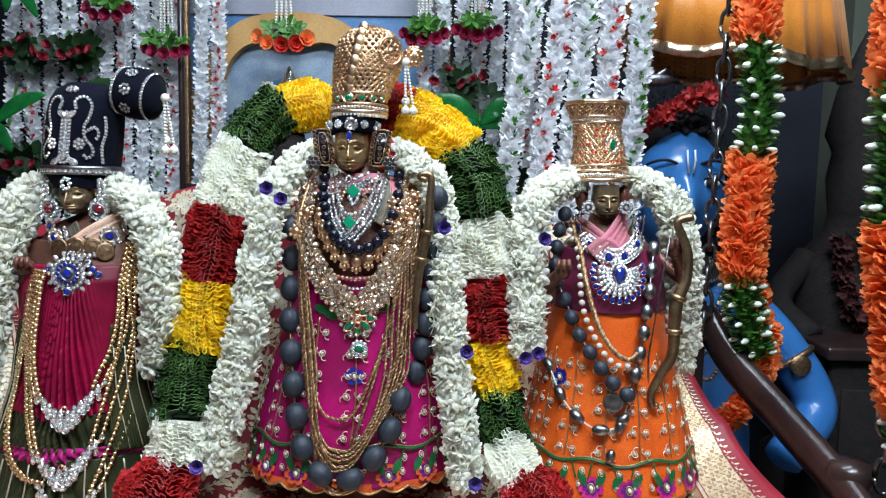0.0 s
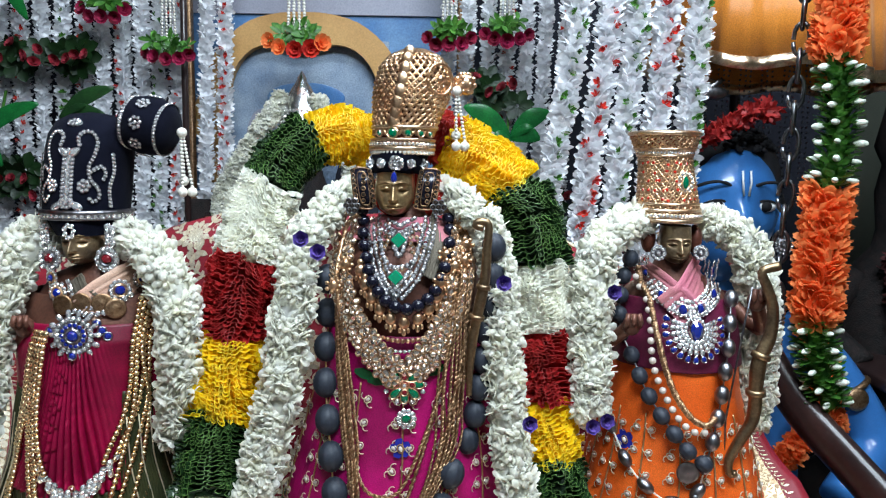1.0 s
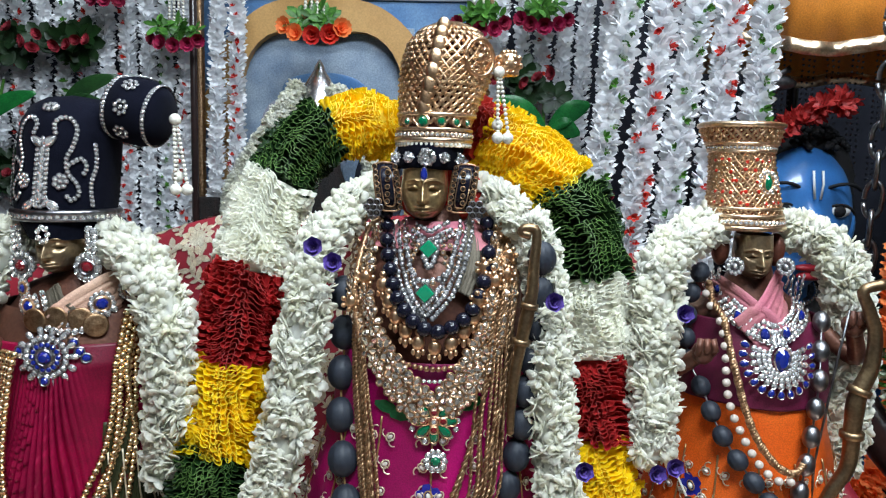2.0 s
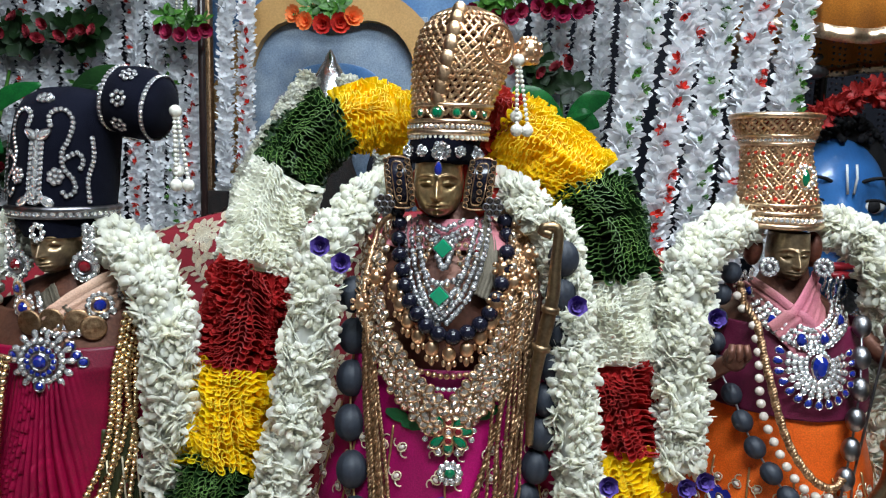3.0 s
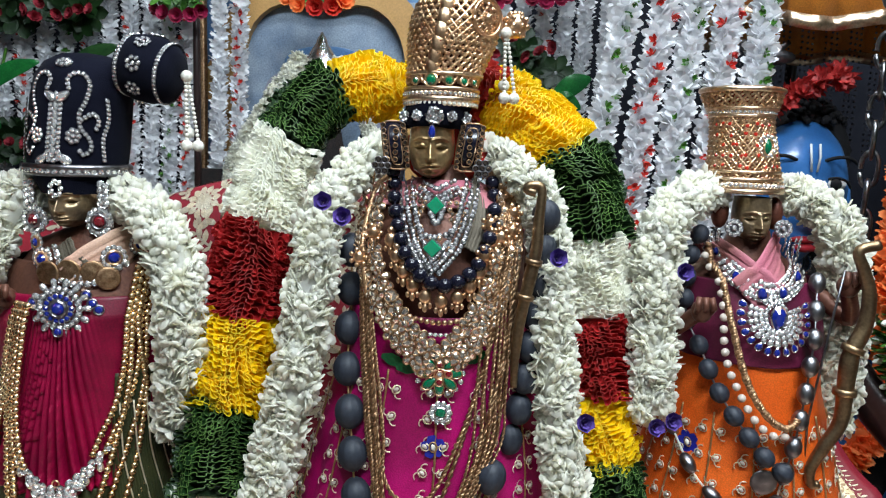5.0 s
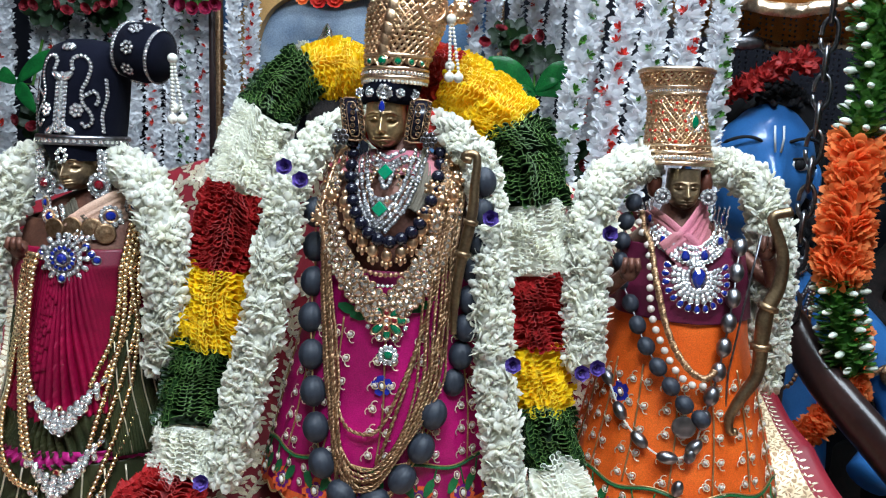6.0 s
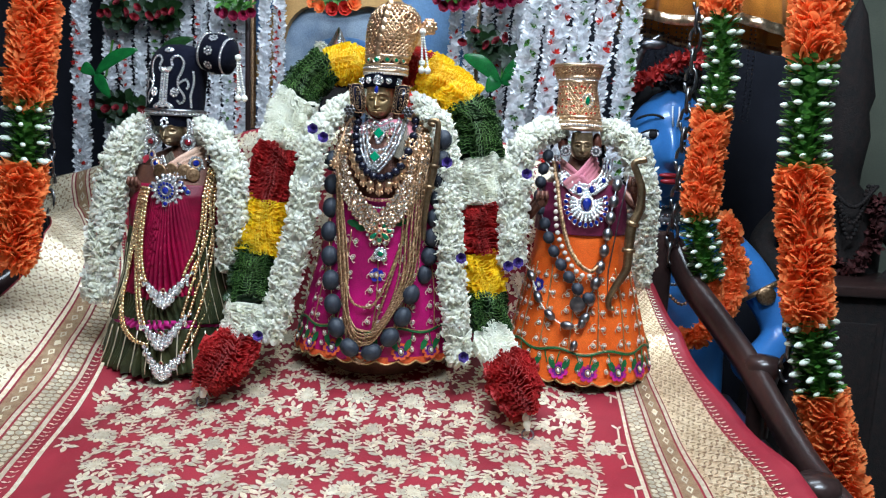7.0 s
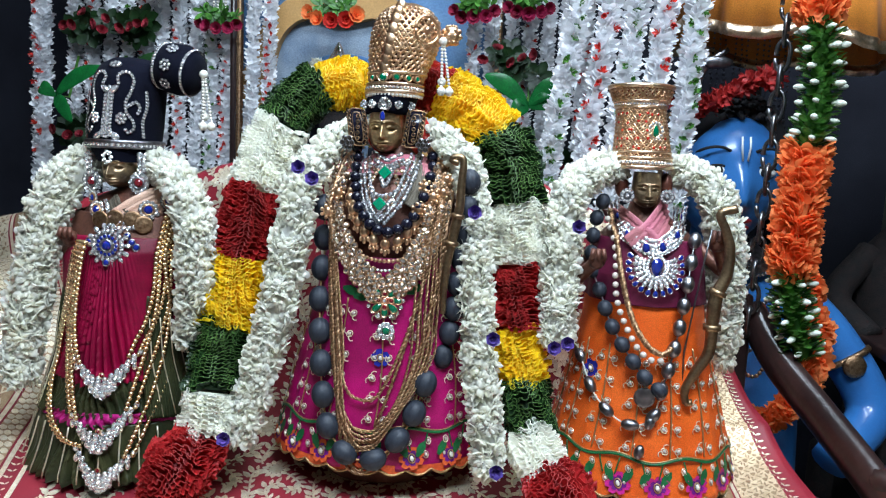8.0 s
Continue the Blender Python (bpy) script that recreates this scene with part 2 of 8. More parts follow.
# ---- mesh tools: a shape is (vertices n x 3, list of faces, material slot) ----
def build(name, shapes, mats, parent=None, smooth=True, label="", kind=""):
    """One mesh object from shapes; each shape's third entry picks its material from mats."""
    mats = mats if isinstance(mats, (list, tuple)) else [mats]
    verts, loops, starts, totals, slots, at, off = [], [], [], [], [], 0, 0
    for v, faces, slot in shapes:
        v = np.asarray(v, float)
        verts.append(v)
        for f in faces:
            f = np.asarray(f)
            k = f.shape[1]
            loops.append((f + at).ravel())
            starts.append(off + k * np.arange(len(f)))
            totals.append(np.full(len(f), k))
            slots.append(np.full(len(f), slot))
            off += k * len(f)
        at += len(v)
    v, lo, st, to, sl = (np.concatenate(x) for x in (verts, loops, starts, totals, slots))
    me = bpy.data.meshes.new(name)
    me.vertices.add(len(v)), me.loops.add(len(lo)), me.polygons.add(len(st))
    me.vertices.foreach_set("co", v.ravel())
    me.loops.foreach_set("vertex_index", lo.astype(np.int32))
    me.polygons.foreach_set("loop_start", st.astype(np.int32))
    me.polygons.foreach_set("material_index", sl.astype(np.int32))
    me.polygons.foreach_set("use_smooth", np.full(len(st), smooth))
    for m in mats:
        me.materials.append(m)
    me.update(calc_edges=True)
    ob = new(name, me)
    if parent is not None:
        ob.parent = parent
    if label:
        ob["label"] = label
    if kind:
        ob["kind"] = kind
    return ob


def thing(name, label, category, group="", kind="", at=(0, 0, 0)):
    ob = new(name)
    ob.empty_display_size = 0.02
    return tagged(ob, label, category, group, kind)


def grid(nu, nv, close_u=False):
    """Quad faces of a grid of nv rows with nu vertices in each."""
    i, j = np.meshgrid(np.arange(nu if close_u else nu - 1), np.arange(nv - 1))
    i, j = i.ravel(), j.ravel()
    k = (i + 1) % nu
    return [np.stack([j * nu + i, j * nu + k, (j + 1) * nu + k, (j + 1) * nu + i], 1)]


def spline(points, n):
    """A smooth line of n even points through the given ones."""
    p = np.asarray(points, float)
    p = np.vstack([2 * p[0] - p[1], p, 2 * p[-1] - p[-2]])
    out = []
    for k in range(1, len(p) - 2):
        t = np.linspace(0, 1, 24, endpoint=False)[:, None]
        a, b, c, d = p[k - 1 : k + 3]
        out.append(0.5 * (2 * b + (c - a) * t + (2 * a - 5 * b + 4 * c - d) * t**2 + (3 * b - a - 3 * c + d) * t**3))
    q = np.vstack(out + [p[-2:-1]])
    s = np.r_[0, np.cumsum(np.linalg.norm(np.diff(q, axis=0), axis=1))]
    e = np.linspace(0, s[-1], n)
    return np.stack([np.interp(e, s, q[:, k]) for k in range(q.shape[1])], 1)


def length(line):
    return float(np.linalg.norm(np.diff(np.asarray(line, float), axis=0), axis=1).sum())


def axes_along(line, up=(0, -1, 0)):
    """Tangents and two normals along a line; the first normal lies nearest to up."""
    t = np.gradient(line, axis=0)
    t /= np.linalg.norm(t, axis=1)[:, None] + 1e-12
    u = np.asarray(up, float) - t * (t @ np.asarray(up, float))[:, None]
    u /= np.linalg.norm(u, axis=1)[:, None] + 1e-12
    return t, u, np.cross(t, u)


def tube(line, radius, seg=8, flat=1.0, slot=0, up=(0, -1, 0)):
    line = np.asarray(line, float)
    t, u, w = axes_along(line, up)
    r = np.broadcast_to(np.asarray(radius, float), len(line))[:, None, None]
    a = np.linspace(0, 2 * np.pi, seg, endpoint=False)[None, :, None]
    v = line[:, None] + r * (flat * np.cos(a) * u[:, None] + np.sin(a) * w[:, None])
    f = grid(seg, len(line), True)
    n = len(line) * seg
    v = np.vstack([v.reshape(-1, 3), line[:1], line[-1:]])
    k = np.arange(seg)
    caps = np.vstack([np.stack([np.full(seg, n), (k + 1) % seg, k], 1), np.stack([np.full(seg, n + 1), n - seg + k, n - seg + (k + 1) % seg], 1)])
    return v, f + [caps], slot


def ball(place=(0, 0, 0), r=(1, 1, 1), seg=10, rings=7, slot=0):
    r = np.broadcast_to(np.asarray(r, float), 3)
    th = np.linspace(0, np.pi, rings)[:, None]
    ph = np.linspace(0, 2 * np.pi, seg, endpoint=False)[None]
    v = np.stack([np.sin(th) * np.cos(ph), np.sin(th) * np.sin(ph), np.cos(th) + 0 * ph], -1).reshape(-1, 3)
    return v * r + np.asarray(place, float), grid(seg, rings, True), slot


def lathe(rows, seg=40, slot=0, ripple=None):
    """rows: (z, centre x, centre y, half width, half depth). ripple(angle, row share) scales the radius."""
    rows = np.asarray(rows, float)
    a = np.linspace(0, 2 * np.pi, seg, endpoint=False)
    k = np.ones((len(rows), seg)) if ripple is None else ripple(a[None, :], np.linspace(0, 1, len(rows))[:, None])
    x = rows[:, 1, None] + rows[:, 3, None] * np.cos(a) * k
    y = rows[:, 2, None] + rows[:, 4, None] * np.sin(a) * k
    z = np.repeat(rows[:, 0, None], seg, 1)
    return np.stack([x, y, z], -1).reshape(-1, 3), grid(seg, len(rows), True), slot


def box(lo, hi, slot=0, bevel=0.003):
    """A block with its edges bevelled."""
    lo, hi = np.asarray(lo, float), np.asarray(hi, float)
    c, h = (lo + hi) / 2, (hi - lo) / 2
    b = min(bevel, 0.45 * h.min())
    bm = bmesh.new()
    bmesh.ops.create_cube(bm, size=2)
    for q in bm.verts:
        q.co = Vector(c + h * np.array(q.co))
    bmesh.ops.bevel(bm, geom=bm.edges[:], offset=b, segments=2, affect="EDGES", profile=0.5)
    bmesh.ops.triangulate(bm, faces=bm.faces[:])
    bm.verts.ensure_lookup_table()
    v = np.array([q.co[:] for q in bm.verts])
    f = np.array([[q.index for q in g.verts] for g in bm.faces])
    bm.free()
    return v, [f], slot


def merge(shapes):
    """Several shapes of any slots, ready to be placed many times: (vertices, [(faces, slot)])."""
    vs, parts, at = [], [], 0
    for v, faces, slot in shapes:
        vs.append(np.asarray(v, float))
        parts += [(np.asarray(f) + at, slot) for f in faces]
        at += len(v)
    return np.vstack(vs), parts


def scatter(shapes, mats):
    """The shapes placed by each of the matrices (n x 4 x 4)."""
    v, parts = merge(shapes)
    m = np.asarray(mats, float)
    out = np.einsum("nij,vj->nvi", m[:, :3, :3], v) + m[:, None, :3, 3]
    res, first = [], True
    for f, slot in parts:
        g = (f[None] + (np.arange(len(m)) * len(v))[:, None, None]).reshape(-1, f.shape[1])
        res.append((out.reshape(-1, 3) if first else np.zeros((0, 3)), [g], slot))
        first = False
    # all faces refer to the first block of vertices
    return [(res[0][0], res[0][1], res[0][2])] + [(np.zeros((0, 3)), [g[0] - len(out.reshape(-1, 3))], s) for _, g, s in res[1:]]


def place(p, z, x=None, size=1.0, spin=0.0):
    """A matrix whose z axis points along z."""
    z = np.asarray(z, float)
    z = z / (np.linalg.norm(z) + 1e-12)
    x = np.array([1.0, 0.3, 0.2]) if x is None else np.asarray(x, float)
    x = x - z * (x @ z)
    if np.linalg.norm(x) < 1e-6:
        x = np.cross(z, [0, 1, 0.1])
    x /= np.linalg.norm(x)
    y = np.cross(z, x)
    c, s = np.cos(spin), np.sin(spin)
    x, y = c * x + s * y, c * y - s * x
    m = np.eye(4)
    k = np.broadcast_to(np.asarray(size, float), 3)
    m[:3, 0], m[:3, 1], m[:3, 2], m[:3, 3] = x * k[0], y * k[1], z * k[2], p
    return m


def petals(n, long, wide, rise, cup=0.3, base=0.1, turn=0.0, slot=0, fold=0.15, tip=0.06):
    """A ring of n petals round z: each a pointed, cupped blade of two by three faces."""
    s = np.array([0.0, 0.35, 0.72, 1.0])
    w = np.array([0.35, 1.0, 0.85, tip]) * wide / 2
    r = base * long + s * long * np.cos(rise) * (1 - 0.15 * s)
    h = s * long * np.sin(rise) + cup * long * s**2
    vs, fs = [], []
    for k in range(n):
        a = 2 * np.pi * k / n + turn
        d, e = np.array([np.cos(a), np.sin(a), 0]), np.array([-np.sin(a), np.cos(a), 0])
        for side in (-1, 0, 1):
            lift = fold * wide * (abs(side) * 1.0)
            vs.append(r[:, None] * d + side * w[:, None] * e + (h + lift)[:, None] * np.array([0, 0, 1]))
        b = 12 * k
        for q in range(3):
            fs += [[b + q, b + q + 1, b + 4 + q + 1, b + 4 + q], [b + 4 + q, b + 4 + q + 1, b + 8 + q + 1, b + 8 + q]]
    return np.vstack(vs), [np.array(fs)], slot


RNG = np.random.default_rng(7)

# ---- the room ----
floor = tagged(build("floor", [box((-2.6, -2.6, -0.08), (2.6, 2.35, 0.0))], STONE_FLOOR, smooth=False), "grey polished stone floor of the shrine room", "floor", kind="structure")
wall_north = tagged(build("wall_north", [box((-2.6, 2.25, 0.0), (2.6, 2.4, 2.6))], WALL_DARK, smooth=False), "dark cloth-covered back wall behind the hanging flowers", "wall", kind="structure")
wall_west = tagged(build("wall_west", [box((-2.75, -2.6, 0.0), (-2.6, 2.4, 2.6))], WALL_DARK, smooth=False), "dark side wall of the shrine room", "wall", kind="structure")
wall_east = tagged(build("wall_east", [box((2.6, -2.6, 0.0), (2.75, 2.4, 2.6))], WALL_DULL, smooth=False), "dull green-grey painted side wall", "wall", kind="structure")
wall_south = tagged(build("wall_south", [box((-2.75, -2.75, 0.0), (2.75, -2.6, 2.6))], PLASTER, smooth=False), "plain off-white plaster wall", "wall", kind="structure")
ceiling = tagged(build("ceiling", [box((-2.75, -2.75, 2.6), (2.75, 2.4, 2.7))], PLASTER, smooth=False), "plain off-white plaster ceiling", "ceiling", kind="structure")
pier = tagged(build("wall_pier", [box((1.16, 2.1, 0.0), (1.9, 2.25, 2.6))], WALL_DULL, smooth=False), "dull green-grey painted pier beside the blue statue", "wall", kind="structure")

for x, y, w, d in ((0.2, 0.04, 1.2, 0.6), (0.20, 0.95, 1.2, 0.3)):
    lamp = thing("ceiling_light", "flat white ceiling light panel with a thin frame", "ceiling light")
    build("frame", [box((x - w / 2 - 0.03, y - d / 2 - 0.03, 2.56), (x + w / 2 + 0.03, y + d / 2 + 0.03, 2.6))], PAINT_WHITE, lamp, smooth=False)
    build("diffuser", [box((x - w / 2, y - d / 2, 2.545), (x + w / 2, y + d / 2, 2.559))], LIGHT_PANEL, lamp, smooth=False, label="lit white diffuser")

# ---- the swing bench ----
swing = thing("swing_bench", "dark rosewood swing bench with curved arms, hung on steel chains", "swing bench")
build("seat", [box((-0.86, 0.56, 0.60), (0.64, 1.26, 0.665), bevel=0.012)], WOOD_DARK, swing)
build("backrest", [box((-0.72, 1.245, 0.665), (0.50, 1.275, 0.99), bevel=0.012)], WOOD_DARK, swing)


def arm_shape(side):
    """A bowed arm rail that falls from the back to the front, with a scrolled end and a post."""
    e = 0.0 if side > 0 else -0.235
    line = spline([(side * 0.505 + e, 1.27, 0.955), (side * 0.525 + e, 1.20, 0.90), (side * 0.56 + e, 1.10, 0.845), (side * 0.585 + e, 1.0, 0.80), (side * 0.60 + e, 0.90, 0.755), (side * 0.615 + e, 0.80, 0.715), (side * 0.63 + e, 0.70, 0.695)], 40)
    return tube(line, np.linspace(0.033, 0.026, 40), 14, 0.62, up=(1, 0, 0))


for side in (-1, 1):
    e = 0.0 if side > 0 else -0.235
    build("arm", [arm_shape(side)], WOOD_DARK, swing)
    for y, z in ((0.98, 0.79), (0.74, 0.70)):
        x = side * 0.60 + e
        build("arm_knob", [lathe([(z - 0.10, x, y, 0.018, 0.018), (z - 0.02, x, y, 0.02, 0.02), (z + 0.008, x, y, 0.026, 0.026), (z + 0.022, x, y, 0.03, 0.03), (z + 0.034, x, y, 0.024, 0.024), (z + 0.038, x, y, 0.001, 0.001)], 18)], WOOD_DARK, swing)

link_line = np.array([(0.010 * np.cos(a), 0, 0.019 * np.sin(a) + 0.004 * np.sign(np.sin(a))) for a in np.linspace(0, 2 * np.pi, 17)])
LINK = tube(link_line, 0.0034, 6, up=(0, 1, 0.01))
link_data = None
for top, low in (((0.535, 1.24, 2.6), (0.490, 1.235, 0.93)), ((0.575, 0.93, 2.6), (0.625, 0.95, 0.80)), ((-0.62, 0.93, 2.6), (-0.74, 0.95, 0.80)), ((-0.80, 1.24, 2.6), (-0.80, 1.235, 0.90))):
    top, low = np.array(top), np.array(low)
    chain = build("chain", [tube(np.array([top, top + (low - top) * 0.4]), 0.004, 6)], STEEL, swing, label="steel swing chain")
    span = low - top
    count = int(np.linalg.norm(span) * 0.6 / 0.036)
    for k in range(count):
        at = top + span * (0.4 + 0.6 * (k + 0.5) / count)
        m = place(at, -span, (1, 1, 0), 1.0, (k % 2) * np.pi / 2 + 0.3)
        if link_data is None:
            ob = build("link", [LINK], STEEL, chain)
            link_data = ob.data
        else:
            ob = new("link", link_data)
            ob.parent = chain
        ob.matrix_basis = Matrix(m.tolist())

# ---- the silk cloth over seat and back ----
SECTION = np.array([(0.545, 0.42), (0.55, 0.60), (0.565, 0.668), (0.60, 0.690), (0.75, 0.698), (0.87, 0.705), (0.97, 0.728), (1.06, 0.748), (1.12, 0.778), (1.165, 0.835), (1.195, 0.92), (1.213, 1.02), (1.230, 1.12), (1.240, 1.155), (1.262, 1.178), (1.286, 1.15), (1.295, 0.98), (1.298, 0.8)])
section = spline(SECTION, 400)
SEC_S = np.r_[0, np.cumsum(np.linalg.norm(np.diff(section, axis=0), axis=1))]


def silk(x, s):
    """The cloth's surface: x across, s along the cloth from its hanging front edge over the seat and the back."""
    x, s = np.asarray(x, float), np.asarray(s, float)
    y, z = np.interp(s, SEC_S, section[:, 0]), np.interp(s, SEC_S, section[:, 1])
    high = np.clip((z - 0.80) / 0.3, 0, 1)
    droop = np.clip(np.abs(x + 0.1) - 0.22, 0, 1)
    z = z - high * (0.008 + droop * 0.27) * np.where(x > 0, 1.65, 1.0)
    side = np.clip((x - 0.40) / 0.2, 0, 1)
    z = z + (0.05 * side**1.5 + 0.115 * np.clip((-0.44 - x) / 0.28, 0, 1.2) ** 1.6 * np.clip((s - 0.25) / 0.3, 0, 1)) * (1 - high)
    z = z + 0.0022 * np.sin(23 * x + 9 * s) * np.sin(17 * s - 6 * x) + 0.0012 * np.sin(61 * x - 20 * s)
    return np.stack([x, y, z], -1)


def silk_up(x, s):
    e = 1e-3
    n = np.cross(silk(x + e, s) - silk(x - e, s), silk(x, s + e) - silk(x, s - e))
    return n / np.linalg.norm(n, axis=-1)[..., None]


def edge_left(s):
    return -0.432 - 0.24 * np.clip(s - 0.3, 0, 1)


def edge_right(s):
    return 0.368 - 0.05 * np.clip(s - 0.75, 0, 1)


def strip(xa, xb, n, lift=0.0, s0=0.0, s1=None, rows=220, slot=0):
    """A band of the cloth between two edges, which may be functions of s."""
    s = np.linspace(s0, SEC_S[-1] if s1 is None else s1, rows)
    a = xa(s) if callable(xa) else np.full(rows, xa)
    b = xb(s) if callable(xb) else np.full(rows, xb)
    k = np.linspace(0, 1, n)
    x = a[:, None] + (b - a)[:, None] * k
    ss = np.repeat(s[:, None], n, 1)
    v = silk(x, ss)
    if lift:
        v = v + lift * silk_up(x, ss)
    return v.reshape(-1, 3), grid(n, rows), slot


cloth = thing("silk_cloth", "red silk brocade with gold flowers and borders, spread over swing bench", "silk cloth")
out_left = lambda s: edge_left(s) - 0.235 + 0.09 * np.clip(s - 0.35, 0, 0.6)
out_right = lambda s: edge_right(s) + 0.205 - 0.16 * np.clip(s - 0.45, 0, 1)
sheet = build("red_field", [strip(out_left, out_right, 120)], BROCADE_RED, cloth)
solid = sheet.modifiers.new("thickness", "SOLIDIFY")
solid.thickness, solid.offset = 0.0012, -1
OFF = 0.0008
for edge, out, sign in ((edge_left, out_left, -1), (edge_right, out_right, 1)):
    span = lambda q, e=edge, o=out: (lambda s: e(s) + (o(s) - e(s)) * q)
    pair = lambda q, r: strip(span(q), span(r), 10, OFF) if sign > 0 else strip(span(r), span(q), 10, OFF)
    if sign < 0:
        cuts = ((0.03, 0.06, 0), (0.145, 0.175, 0), (0.19, 0.33, 1), (0.345, 0.375, 0), (0.385, 0.50, 1), (0.515, 0.545, 0), (0.56, 0.985, 0))
    else:
        cuts = ((0.02, 0.05, 0), (0.065, 0.22, 1), (0.235, 0.265, 0), (0.275, 0.40, 1), (0.415, 0.445, 0), (0.455, 0.80, 2))
    bands = [(*pair(lo, hi)[:2], slot) for lo, hi, slot in cuts]
    build("gold_border", bands, [ZARI, ZARI_DULL, ZARI_MID], cloth, label="woven gold border bands")

# ---- the three figures: body rows (z, centre x, centre y, half width, half depth) ----
class Figure:
    """The outline of a dressed figure, to lay clothes and jewellery on."""

    def __init__(self, rows):
        self.rows = np.asarray(rows, float)

    def row(self, z):
        return [np.interp(z, self.rows[:, 0], self.rows[:, k]) for k in (1, 2, 3, 4)]

    def front(self, x, z, off=0.0):
        """The point of the figure's front at (x, z), off metres before it."""
        cx, cy, rx, ry = self.row(z)
        q = np.clip((np.asarray(x, float) - cx) / rx, -0.97, 0.97)
        return np.stack([x + 0 * cy, cy - ry * np.sqrt(1 - q**2) - off, z + 0 * cx], -1)

    def way(self, x, z):
        cx, cy, rx, ry = self.row(z)
        q = np.clip((np.asarray(x, float) - cx) / rx, -0.95, 0.95)
        n = np.stack([q / rx, -np.sqrt(1 - q**2) / ry, 0.3 + 0 * q], -1)
        n[..., 2] = 0.0
        return n / np.linalg.norm(n, axis=-1)[..., None]


MID = Figure([(0.700, -0.058, 1.06, 0.10, 0.07), (0.770, -0.058, 1.06, 0.147, 0.102), (0.80, -0.057, 1.06, 0.143, 0.10), (0.90, -0.050, 1.058, 0.126, 0.094), (0.98, -0.044, 1.055, 0.108, 0.088), (1.05, -0.042, 1.05, 0.096, 0.085), (1.12, -0.042, 1.045, 0.096, 0.078), (1.155, -0.042, 1.045, 0.078, 0.055), (1.185, -0.042, 1.045, 0.030, 0.035), (1.20, -0.042, 1.04, 0.022, 0.026)])
LEFT = Figure([(0.700, -0.435, 1.05, 0.12, 0.11), (0.745, -0.432, 1.05, 0.125, 0.115), (0.80, -0.428, 1.05, 0.115, 0.105), (0.90, -0.420, 1.045, 0.088, 0.09), (0.98, -0.414, 1.04, 0.083, 0.080), (1.04, -0.412, 1.04, 0.088, 0.076), (1.085, -0.412, 1.04, 0.080, 0.06), (1.108, -0.410, 1.04, 0.062, 0.045), (1.122, -0.406, 1.04, 0.030, 0.03), (1.135, -0.404, 1.035, 0.022, 0.026)])
RIGHT = Figure([(0.700, 0.312, 1.115, 0.12, 0.11), (0.752, 0.312, 1.115, 0.128, 0.122), (0.80, 0.310, 1.115, 0.124, 0.115), (0.90, 0.306, 1.11, 0.100, 0.10), (0.97, 0.303, 1.105, 0.082, 0.088), (1.04, 0.300, 1.10, 0.076, 0.078), (1.09, 0.298, 1.10, 0.070, 0.06), (1.12, 0.296, 1.10, 0.03, 0.032), (1.14, 0.294, 1.09, 0.022, 0.026)])


